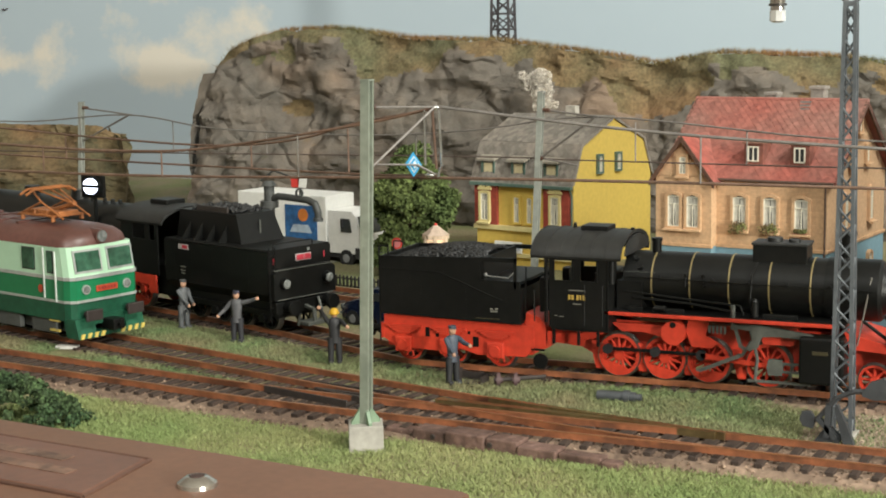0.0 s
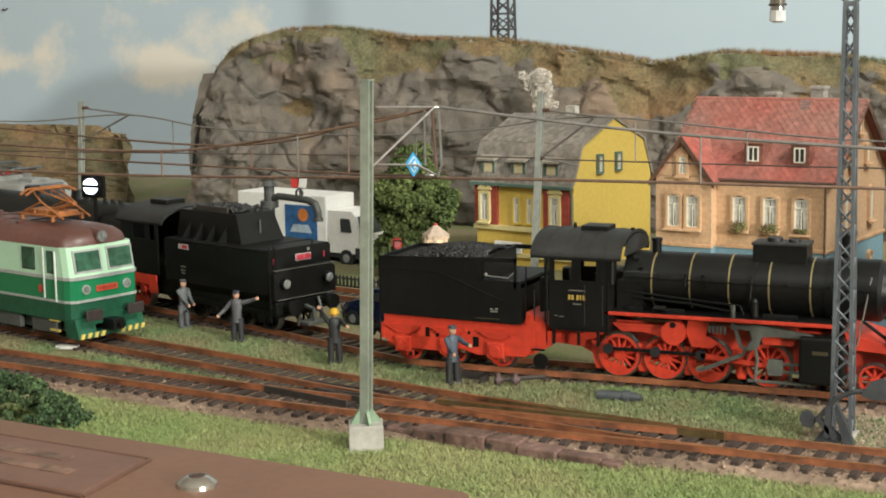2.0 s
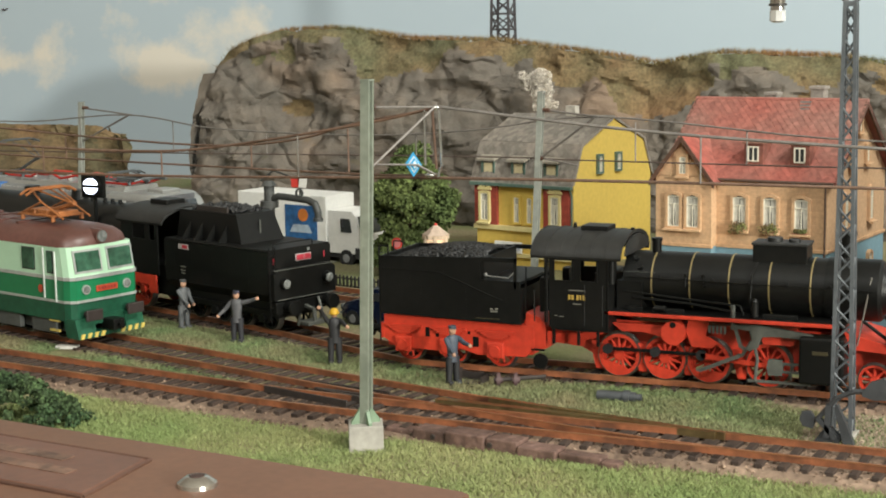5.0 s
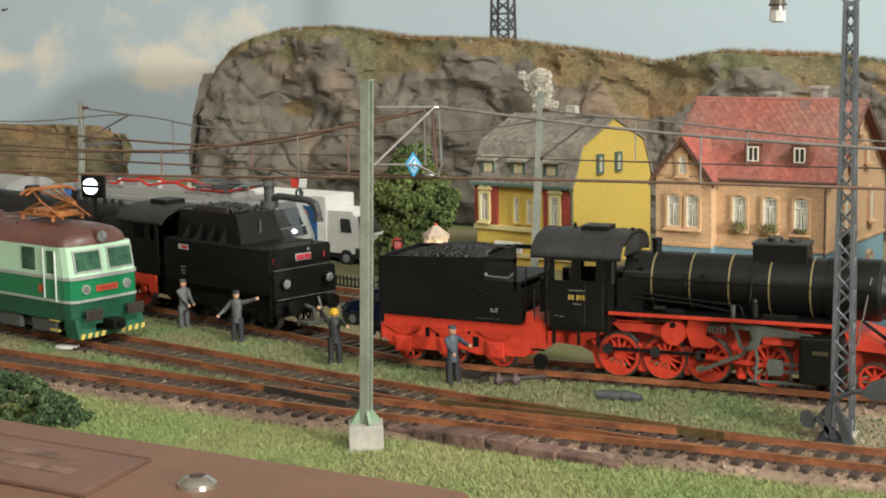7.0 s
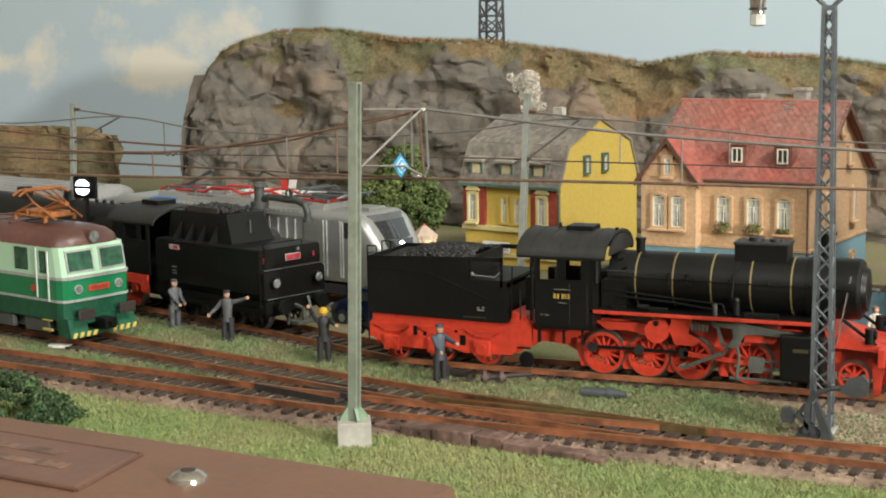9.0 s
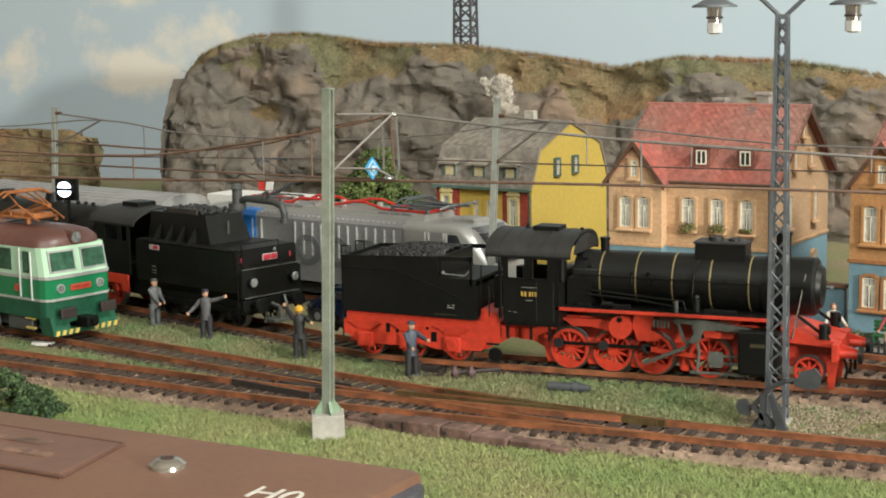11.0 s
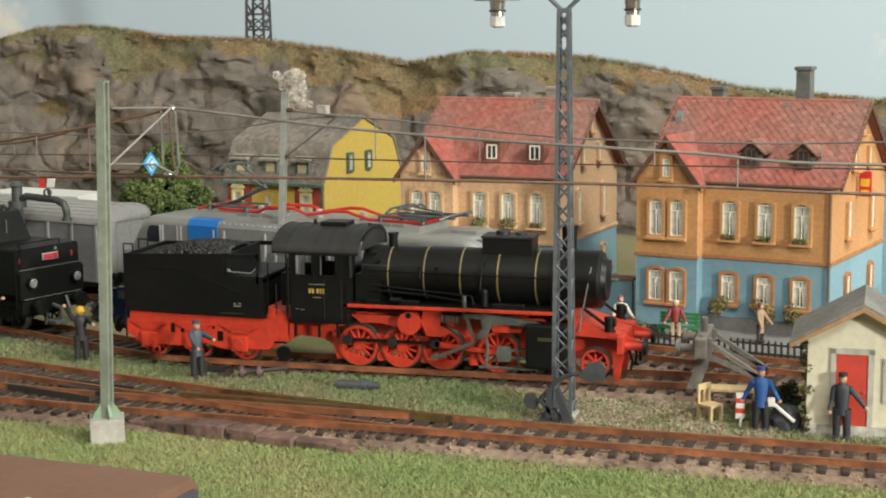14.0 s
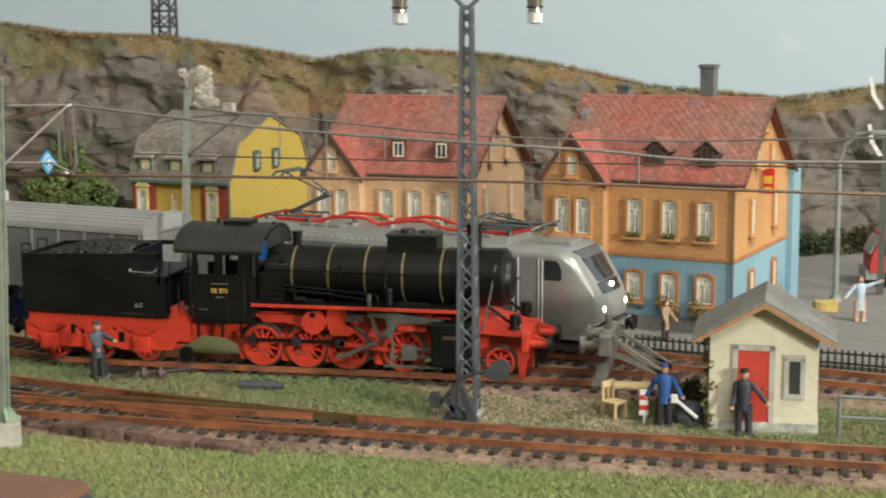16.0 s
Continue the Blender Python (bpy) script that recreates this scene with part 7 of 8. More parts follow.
prism(bm, [(5.6, 17.2), (8, 20.4), (12, 21.8), (14, 19.6), (13.4, 15.4), (9, 15), (5.6, 16)], -3.2, -1.6, "y")
part("counterweight", bm, iron, t)

# ---- hut ----
t = thing("hut", "small cream plaster hut with red door and grey roof", "hut", mm(159.5, -47, 0, 0, 0, -0.5))
hut_m = mat("cream_plaster", (0.60, 0.555, 0.42), rough=0.9, colour2=(0.53, 0.49, 0.37), vary=0.07, scale=30, bump=0.25)
HW, HD, HE, HR = 33, 28, 31.5, 40.5
bm = B()
prism(bm, [(0, -1), (HW, -1), (HW, HE), (HW / 2, HR), (0, HE)], 0, HD, "y")
part("wall", bm, hut_m, t)
bm = B()
box(bm, -0.4, HW + 0.4, -0.4, HD + 0.4, -1, 3.4, 0.15)
part("plinth", bm, mat("stone_plinth", (0.48, 0.46, 0.40), rough=0.9, vary=0.25, scale=180, bump=0.5), t, "pale rubble plinth")
for s in (-1, 1):
    bm = B()
    c = HW / 2
    prism(bm, [(c, HR + 2.0), (c + s * (c + 5.5), HE - 1.6), (c + s * (c + 5.5), HE - 2.6), (c, HR + 0.6)], -4, HD + 4, "y")
    part("roof_panel", bm, mat("hut_slate", (0.19, 0.185, 0.17), rough=0.85, vary=0.2, scale=60, bump=0.4), t, "grey felt roof")
    bm = B()
    prism(bm, [(c, HR + 1.0), (c + s * (c + 5.2), HE - 2.2), (c + s * (c + 5.2), HE - 3.6), (c, HR - 0.6)], -4.6, -4.0, "y")
    part("barge_board", bm, mat("hut_wood", (0.33, 0.19, 0.09), rough=0.8), t, "light brown barge board")
bm = B()
for a, b, c2, d in ((7.0, 8.6, 3.4, 27.6), (18.2, 20.0, 3.4, 27.6), (7.0, 20.0, 25.9, 27.8)):
    box(bm, a, b, -0.7, 0, c2, d, 0.1)
part("door_frame", bm, mat("stone_frame", (0.45, 0.43, 0.37), rough=0.9, vary=0.15), t)
bm = B()
box(bm, 8.6, 18.2, -0.35, 0.1, 2.4, 25.9, 0.1)
dr = part("door", bm, mat("door_red", (0.50, 0.05, 0.03), rough=0.55, vary=0.08), t, "bright red door")
bm = B()
ball(bm, (17, -0.7, 14), 0.5, sub=1)
part("door_knob", bm, steel_m, dr)
bm = B()
for a, b, c2, d in ((22.6, 24.2, 12.5, 24), (27.6, 29.2, 12.5, 24), (22.6, 29.2, 23, 25), (22.6, 29.2, 11, 12.6)):
    box(bm, a, b, -0.6, 0, c2, d, 0.1)
wf = part("window_frame", bm, mat("stone_frame", (0.45, 0.43, 0.37)), t)
bm = B()
box(bm, 24.2, 27.6, -0.2, 0.1, 12.6, 23)
part("pane", bm, glass_m, wf)
bm = B()
for _ in range(26):
    z = random.uniform(2, 30)
    clump(bm, (random.uniform(-1.5, 0.8), random.uniform(-1, 4), z), 1.5, 26, 1.0, 0.8)
tagged(part("ivy", bm, mat("ivy_green", (0.05, 0.08, 0.025), rough=0.9, colour2=(0.14, 0.10, 0.04), vary=0.3, island=0.4, scale=120), at=mm(159.5, -47, 0)), "dark green ivy climbing the hut corner", "ivy")
# ---- figures: painted plastic, one plain mesh each ----
skin = mat("figure_skin", (0.50, 0.28, 0.18), rough=0.6)


def figure(x, y, rz, label, coat, legs, hat, arms=((8, -20), (8, 20)), h=20.5, seated=False, skirt=False, z=None, hat_kind="cap"):
    """arms: (swing forward, lift sideways) in degrees for each side."""
    k = h / 20.5
    if z is None:
        z = 2.1 if x < 0 else 0.9 if y > 60 else -0.4
    bm = bmesh.new()
    mats = [mat("figure_" + label.split()[0] + "_coat_%d" % int(sum(coat) * 1000), coat, rough=0.6, vary=0.15), mat("figure_legs_%d" % int(sum(legs) * 1000), legs, rough=0.65, vary=0.15), skin, mat("figure_hat_%d" % int(sum(hat) * 1000 + hat[0] * 100), hat, rough=0.6)]

    def paint(i, n0):
        bm.faces.ensure_lookup_table()
        for f in bm.faces[n0:]:
            f.material_index = i
    n0 = len(bm.faces)
    for s in (-1, 1):
        if seated:
            rod(bm, [(s * 1.4, 0, 7), (s * 1.6, -4.5, 7), (s * 1.7, -5, 1)], 1.2, 8)
            box(bm, s * 1.7 - 0.9, s * 1.7 + 0.9, -7.2, -4.2, 0, 1.2, 0.3)
        else:
            cyl(bm, (s * 1.3, 0, 9.8), (s * 1.6, 0, 1), 1.45, 1.05, seg=10)
            box(bm, s * 1.6 - 0.9, s * 1.6 + 0.9, -2.2, 1.2, 0, 1.3, 0.35)
    paint(1, n0)
    n0 = len(bm.faces)
    zb, zs = (6.5 if seated else 9), (15 if seated else 17)
    rings = []
    for zz, wx, wy in ((zb - (4 if skirt else 1), 2.5 if not skirt else 3.2, 1.7), (zb + 1, 2.3, 1.6), (zb + 3.5, 2.4, 1.6), (zs - 1.5, 3.0, 1.7), (zs, 2.6, 1.5), (zs + 0.6, 1.2, 1.0)):
        rings.append([(wx * 0.84 * math.cos(i * 0.5236), wy * math.sin(i * 0.5236), zz) for i in range(12)])
    loft(bm, rings)
    for s, (fwd, side) in zip((-1, 1), arms):
        sh = Vector((s * 2.4, 0, zs - 1))
        d = Matrix.Rotation(math.radians(side), 3, "Y") @ Matrix.Rotation(math.radians(-fwd), 3, "X") @ Vector((0, 0, -1))
        el = sh + d * 3.8
        wr = el + (d + Vector((0, -0.35, 0.1))).normalized() * 3.4
        cyl(bm, sh, el, 1.0, 0.8, seg=8)
        ball(bm, sh, 1.05, sub=1)
        cyl(bm, el, wr, 0.8, 0.65, seg=8)
        ball(bm, el, 0.95, sub=1)
        m0 = len(bm.faces)
        ball(bm, wr + d * 0.5, 0.85, sub=1)
        bm.faces.ensure_lookup_table()
        for f in bm.faces[m0:]:
            f.material_index = 2
    bm.faces.ensure_lookup_table()
    for f in bm.faces[n0:]:
        if f.material_index != 2:
            f.material_index = 0
    n0 = len(bm.faces)
    cyl(bm, (0, 0, zs + 0.3), (0, 0, zs + 1.4), 0.8, seg=8)
    ball(bm, (0, -0.1, zs + 2.0), 1.45, 0.9, 1, 1.15)
    paint(2, n0)
    n0 = len(bm.faces)
    if hat_kind == "cap":
        cyl(bm, (0, 0.1, zs + 2.9), (0, 0.1, zs + 3.8), 1.4, 1.35, seg=14)
        box(bm, -0.9, 0.9, -2.0, -0.9, zs + 2.85, zs + 3.1, 0.1)
    elif hat_kind == "helmet":
        ball(bm, (0, 0, zs + 2.5), 1.75, 1, 1.1, 0.95)
        cyl(bm, (0, 0, zs + 2.1), (0, 0, zs + 2.4), 2.0, 1.9, seg=14)
    elif hat_kind == "brim":
        cyl(bm, (0, 0, zs + 2.6), (0, 0, zs + 2.8), 2.8, 2.8, seg=16)
        ball(bm, (0, 0, zs + 3), 1.5, 1, 1, 0.9)
    else:
        ball(bm, (0, 0.35, zs + 2.4), 1.6, 1, 1, 1.05)
    paint(3, n0)
    bmesh.ops.scale(bm, vec=(k, k, k), verts=bm.verts)
    ob = part("figurine", bm, mats[0], smooth=True, at=mm(x, y, z, 0, 0, rz))
    for m_ in mats[1:]:
        ob.data.materials.append(m_)
    return tagged(ob, label, "figurine", group="plastic figurines")


grey_c, black_c, blue_c = (0.10, 0.105, 0.11), (0.018, 0.018, 0.02), (0.015, 0.075, 0.26)
figure(-200.5, 27.0, 70, "grey overall figurine standing between the tracks", grey_c, grey_c, (0.07, 0.07, 0.07), ((30, -15), (35, 10)))
figure(-164.5, 10.0, 10, "grey jacket figurine with outstretched waving arms", (0.085, 0.085, 0.09), (0.02, 0.02, 0.025), (0.03, 0.03, 0.05), ((5, 40), (5, -105)))
figure(-108.9, -12.3, 30, "black suit figurine with yellow helmet and raised arm", black_c, black_c, (0.62, 0.36, 0.02), ((20, 150), (70, -60)), hat_kind="helmet")
figure(-54.4, -27.9, 55, "blue-grey jacket figurine looking down at scrap", (0.06, 0.075, 0.10), (0.02, 0.02, 0.022), (0.05, 0.06, 0.08), ((50, 12), (75, -5)))
figure(145.5, -46, 5, "blue pullover figurine standing beside the hut", blue_c, (0.012, 0.012, 0.014), (0.03, 0.05, 0.20), ((-22, 26), (-22, -26)), 20.5)
figure(170.3, -50.5, -8, "dark uniform figurine pointing by the red door", (0.03, 0.035, 0.045), (0.022, 0.024, 0.03), (0.015, 0.015, 0.018), ((5, 8), (5, -42)), 20.8)
figure(136.5, 84, 60, "brown coat woman figurine walking past the house", (0.33, 0.22, 0.13), (0.03, 0.02, 0.02), (0.12, 0.03, 0.02), ((15, 10), (25, -15)), 15.5, skirt=True, hat_kind="hair")
figure(103, 84.5, 5, "red jacket figurine seated on a green bench", (0.22, 0.025, 0.025), (0.33, 0.24, 0.14), (0.55, 0.50, 0.42), ((25, 25), (25, -25)), 17, seated=True, hat_kind="hair")
figure(81.5, 80, 25, "white dress figurine standing behind the picket fence", (0.62, 0.54, 0.47), (0.45, 0.30, 0.2), (0.20, 0.10, 0.06), ((5, 15), (35, -25)), 17.0, skirt=True, hat_kind="hair")
figure(213.5, 135, 10, "white and blue dress figurine walking on the street", (0.42, 0.50, 0.58), (0.5, 0.32, 0.22), (0.10, 0.05, 0.03), ((5, 40), (5, -110)), 19, skirt=True, hat_kind="hair")

# ---- fence along the rear track ----
fence_m = mat("fence_black", (0.025, 0.023, 0.022), rough=0.7, vary=0.2)
bm = B()
prism(bm, [(-0.42, 0), (0.42, 0), (0.42, 6.8), (0, 7.6), (-0.42, 6.8)], -0.35, 0.35, "y")
pk = part("picket_form", bm, fence_m)
PICKET = pk.data
bpy.data.objects.remove(pk)
FENCE_LINE = [(-300, 172), (-150, 132), (-20, 96), (100, 63.5), (150, 53), (202, 45), (300, 24)]
for a, b in zip(FENCE_LINE, FENCE_LINE[1:]):
    L_ = math.hypot(b[0] - a[0], b[1] - a[1])
    t = thing("picket_fence", "low black picket fence between rear track and street", "fence", mm(a[0], a[1], 0.3, 0, 0, math.degrees(math.atan2(b[1] - a[1], b[0] - a[0]))), group="picket fence panels")
    for z in (1.8, 5.4):
        bm = B()
        box(bm, 0, L_, 0.35, 0.8, z, z + 0.7)
        part("fence_rail", bm, fence_m, t)
    n_ = int(L_ / 2.4)
    for i in range(n_):
        ob = new("picket", PICKET)
        ob.parent = t
        ob.matrix_basis = mm((i + 0.5) * L_ / n_, 0, 0, 0, random.uniform(-1.5, 1.5), 0)

# ---- buffer stop ----
t = thing("buffer_stop", "weathered grey buffer stop at the track end", "buffer stop", mm(122, 0, 5))
bs = mat("buffer_stop_grey", (0.25, 0.225, 0.195), rough=0.85, vary=0.25, scale=80, bump=0.4)
bm = B()
box(bm, -1, 3, -14, 14, 9.5, 16.5, 0.5)
part("cross_beam", bm, bs, t)
for y in (-8.2, 8.2):
    bm = B()
    prism(bm, [(-4, -2), (0.5, -2), (3.4, 8), (4.6, 15.5), (0.5, 17), (-0.8, 8)], y - 1, y + 1, "y")
    part("upright", bm, bs, t)
    for dz in (0, -5):
        bm = B()
        prism(bm, [(2, 16 + dz), (3, 14 + dz), (22, 1.2), (22, 3.4)], y - 0.9, y + 0.9, "y")
        part("stay_rail", bm, bs, t)
    bm = B()
    cyl(bm, (-6, y * 1.2, 12.5), (-1, y * 1.2, 12.5), 1.5, seg=12)
    cyl(bm, (-7.4, y * 1.2, 12.5), (-6, y * 1.2, 12.5), 3.0, seg=18)
    part("buffer", bm, bs, t)
bm = B()
cyl(bm, (1, 0, 16), (1, 0, 21.5), 1.2, seg=12)
part("lamp_post", bm, bs, t)

# ---- bench, chair, table, tools by the hut ----
wood = mat("pale_wood", (0.52, 0.38, 0.20), rough=0.7, vary=0.12, scale=120)


def chair(m):
    t = thing("chair", "pale wooden chair on the grass", "chair", m)
    bm = B()
    box(bm, -3, 3, -3, 3, 5.0, 5.8, 0.1)
    part("seat", bm, wood, t)
    for x in (-2.5, 2.5):
        for y in (-2.5, 2.5):
            bm = B()
            box(bm, x - 0.5, x + 0.5, y - 0.5, y + 0.5, 0, 5)
            part("leg", bm, wood, t)
    bm = B()
    box(bm, -3, 3, 2.3, 3.0, 10, 12, 0.1)
    part("backrest", bm, wood, t)
    for x in (-2.5, 0, 2.5):
        bm = B()
        box(bm, x - 0.45, x + 0.45, 2.3, 3.0, 5.5, 10.2)
        part("back_slat", bm, wood, t)


chair(mm(129, -38.5, 0, 0, 0, 55))
t = thing("table", "pale wooden table beside the track", "table", mm(135, -29, 0, 0, 0, 4))
bm = B()
box(bm, -10, 10, -3.5, 3.5, 8.2, 9.2, 0.15)
part("tabletop", bm, wood, t)
for x in (-8.5, 8.5):
    for y in (-2.6, 2.6):
        bm = B()
        box(bm, x - 0.6, x + 0.6, y - 0.6, y + 0.6, 0, 8.2)
        part("leg", bm, wood, t)
t = thing("signal_board", "red and white striped board leaning by a figurine", "board", mm(139, -44, 0, 6, 0, 8))
for i in range(5):
    bm = B()
    box(bm, -1.4, 1.4, -0.3, 0.3, 3 + i * 1.7, 4.7 + i * 1.7)
    part("stripe", bm, mat("stripe_red", (0.55, 0.04, 0.03)) if i % 2 else mat("stripe_white", (0.7, 0.68, 0.64)), t)
bm = B()
rod(bm, [(0, 0, 0), (0.4, 0, 4)], 0.5)
part("board_post", bm, mat("stripe_white", (0.7, 0.68, 0.64)), t)
t = thing("tool", "small white handled tool on the grass", "tool", mm(151, -46, 6, 0, 0, 0))
bm = B()
rod(bm, [(-2, 0, 3), (5, -1, -2.5)], 0.6)
box(bm, -3.4, -1.2, -0.8, 0.8, 1.8, 4.6, 0.3)
part("handle", bm, mat("stripe_white", (0.7, 0.68, 0.64)), t)
for nm, lab, c_, r, n_, col in (("shrub", "dark green shrub behind the hut", (152, -12, 3), 8, 700, (0.035, 0.055, 0.02)), ("shrub", "grey-green shrub before the blue house", (88, 88, 4), 6, 420, (0.13, 0.13, 0.07)), ("shrub", "olive shrub before the blue house wall", (95, 92, 3), 5, 320, (0.10, 0.11, 0.05))):
    bm = B()
    for _ in range(5):
        clump(bm, (random.gauss(0, r * 0.35), random.gauss(0, r * 0.3), r * 0.4 + random.uniform(-1, 1.5)), r * 0.6, n_ // 5, 0.9, 1.0)
    tagged(part(nm, bm, mat("shrub_%d" % int(col[0] * 1000), col, rough=0.95, vary=0.3, island=0.45), at=mm(c_[0], c_[1], 0)), lab, "shrub", group="shrubs")
t = thing("stone", "dark grey rock lying behind the figurine", "rock", mm(153, -42, 0))
bm = B()
for v in ball(bm, (0, 0, 3), 5, 1, 0.8, 1.0):
    v.co += Vector((random.uniform(-0.5, 0.5), random.uniform(-0.5, 0.5), random.uniform(-0.5, 0.5)))
part("stone_body", bm, mat("slate_stone", (0.06, 0.06, 0.07), rough=0.8), t)
t = thing("park_bench", "green slatted bench before the blue house", "bench", mm(104, 86, 0, 0, 0, -6))
t.scale = (0.9, 0.9, 0.82)
gb = mat("bench_green", (0.03, 0.16, 0.05), rough=0.5)
for i in range(3):
    bm = B()
    box(bm, -9, 9, -4 + i * 2, -2.4 + i * 2, 6, 6.7, 0.1)
    part("seat_slat", bm, gb, t)
    bm = B()
    box(bm, -9, 9, 2.6, 3.2, 7.6 + i * 2, 9.2 + i * 2, 0.1)
    part("back_slat", bm, gb, t)
for x in (-7.5, 7.5):
    bm = B()
    prism(bm, [(-4, 0), (-3, 0), (-2.5, 6), (2.5, 6), (3, 0), (4, 0), (3.6, 13), (2.8, 13), (2.4, 6.6), (-4, 6.6)], x - 0.5, x + 0.5, "x")
    part("bench_frame", bm, gb, t)
t = thing("railing", "grey tube railing beside the hut", "railing", mm(199, -49, 0, 0, 0, -2))
for z in (6.5, 13):
    bm = B()
    rod(bm, [(0, 0, z), (60, 0, z)], 0.6, 8)
    part("rail_tube", bm, mat("rail_grey", (0.16, 0.18, 0.17), rough=0.5), t)
for x in (0, 20, 40, 60):
    bm = B()
    rod(bm, [(x, 0, 0), (x, 0, 13)], 0.6, 8)
    part("rail_post", bm, mat("rail_grey", (0.16, 0.18, 0.17)), t)

# ---- scrap by the track ----
dark_i = mat("dark_iron", (0.05, 0.04, 0.035))
t = thing("scrap_box", "open dark iron box on the grass by the track", "box", mm(-49, -24, 2, 0, 0, -4))
bm = B()
box(bm, -5.5, 5.5, -3, 3, 0, 0.6)
box(bm, -5.5, 5.5, 2.4, 3, 0, 3.4)
box(bm, -5.5, -4.9, -3, 3, 0, 4.6)
box(bm, 4.9, 5.5, -3, 3, 0, 3.0)
part("box_wall", bm, dark_i, t)
t = thing("axle", "rusty wheelset lying in the grass", "wheelset", mm(-34, -24, 4.2, 0, 0, 20))
bm = B()
cyl(bm, (-6, 0, 0), (12, 1, 1), 0.8, seg=10)
part("shaft", bm, dark_i, t)
for x in (-5, 1):
    bm = B()
    cyl(bm, (x, 0, 0), (x + 1.2, 0, 0), 2.6, seg=20)
    cyl(bm, (x - 0.8, 0, 0), (x + 2, 0, 0), 1.2, seg=14)
    part("hub", bm, mat("rust_purple", (0.10, 0.06, 0.06), rough=0.6), t, smooth=True)
t = thing("cylinder_scrap", "dark pipe fitting lying on the grass", "pipe", mm(7, -32, 3.7, 0, 0, 4))
bm = B()
cyl(bm, (-7, 0, 0), (6, 0, 0), 1.7, seg=16)
cyl(bm, (2, 0, 0), (4, 0, 0), 2.2, seg=16)
cyl(bm, (6, 0, 0), (8, 0, 0), 1.2, seg=14)
part("pipe_body", bm, mat("pipe_grey", (0.055, 0.06, 0.065), rough=0.6), t, smooth=True)
t = thing("block", "white block lying by the branch track", "block", mm(-222, -24, 2.2, 0, 0, 14))
bm = B()
box(bm, -4.5, 4.5, -1.6, 1.6, 0, 1.3, 0.2)
part("block_body", bm, mat("stripe_white", (0.7, 0.68, 0.64)), t)

# gravel between lever and front track
def gravel():
    verts, faces = [], []
    for _ in range(5000):
        x, y = random.uniform(70, 150), random.uniform(-62, -14)
        if x > 128 and y > -40 or noise.noise((x * 0.04, y * 0.04, 8)) < -0.3:
            continue
        r = random.uniform(0.3, 0.8)
        q = Euler((random.uniform(0, 6), random.uniform(0, 6), random.uniform(0, 6))).to_matrix()
        k0 = len(verts)
        for v in ((1, 0, 0), (-1, 0, 0), (0, 1, 0), (0, -1, 0), (0, 0, 1), (0, 0, -1)):
            verts.append((Vector((x, y, 0.2)) + q @ Vector(v) * r * random.uniform(0.7, 1.2)) * K)
        for f in ((0, 2, 4), (2, 1, 4), (1, 3, 4), (3, 0, 4), (2, 0, 5), (1, 2, 5), (3, 1, 5), (0, 3, 5)):
            faces.append([k0 + i for i in f])
    me = bpy.data.meshes.new("gravel")
    me.from_pydata(verts, [], faces)
    me.materials.append(mat("pale_gravel", (0.32, 0.24, 0.175), rough=0.95, vary=0.2, island=0.3))
    tagged(new("gravel", me), "pale mixed gravel round the lamp mast", "gravel", kind="stuff")


gravel()

# ---- street behind: truck, kiosk, signs, tree, water crane ----
t = thing("truck", "white box truck with a blue picture panel", "truck", mm(-216, 203, 0.9, 0, 0, -12))
t.scale = (0.86, 0.86, 0.86)
wt = mat("truck_white", (0.76, 0.75, 0.72), rough=0.45, vary=0.04)
bm = B()
box(bm, -86, -13, 0, 28, 13, 42.5, 0.6)
part("cargo_box", bm, wt, t, "plain white cargo box")
bm = B()
box(bm, -46, -20, -0.3, 0, 15, 36)
pn = part("picture_panel", bm, mat("panel_blue", (0.03, 0.12, 0.30), rough=0.5, vary=0.3, scale=60), t, "blue panel with orange shape")
bm = B()
disc(bm, (-31, -0.5, 30), 4.0, 0.2, 24)
part("orange_shape", bm, mat("panel_orange", (0.5, 0.16, 0.03), rough=0.5), pn)
bm = B()
prism(bm, [(-42, 19), (-24, 19), (-27, 24), (-39, 24)], -0.6, -0.4, "y")
part("pale_shape", bm, mat("panel_pale", (0.35, 0.42, 0.5), rough=0.5), pn)
bm = B()
prism(bm, [(-12, 8), (11, 8), (12, 19), (9.5, 31), (6, 34), (-12, 34)], 1, 27, "y")
part("driver_cab", bm, wt, t, "white driver cab")
bm = B()
prism(bm, [(-2, 21), (6.5, 21), (5, 29.5), (-2, 29.5)], 0.7, 1.0, "y")
part("side_window", bm, glass_m, t)
bm = B()
prism(bm, [(11.7, 20), (12.3, 20), (10.2, 31), (9.7, 31)], 3, 25, "y")
part("windscreen", bm, glass_m, t)
bm = B()
box(bm, -84, 12, 3, 25, 5, 13)
box(bm, 9, 13.5, 0.5, 27.5, 5, 12, 0.6)
part("chassis", bm, mat("chassis_dark", (0.03, 0.03, 0.032), rough=0.6), t)
for x in (-70, -56, 2):
    for y in (2.2, 25.8):
        bm = B()
        disc(bm, (x, y, 5.2), 5.2, 3.2, 24)
        w = part("wheel", bm, mat("tyre_black", (0.02, 0.02, 0.02), rough=0.8), t)
        bm = B()
        disc(bm, (x, y - 1.4, 5.2), 2.6, 0.9, 18)
        part("rim", bm, mat("rim_grey", (0.3, 0.3, 0.3), rough=0.5), w)
bm = B()
box(bm, -0.5, 0.5, -1.4, 0.8, 24, 29, 0.2)
part("mirror", bm, mat("chassis_dark", (0.03, 0.03, 0.032)), t)

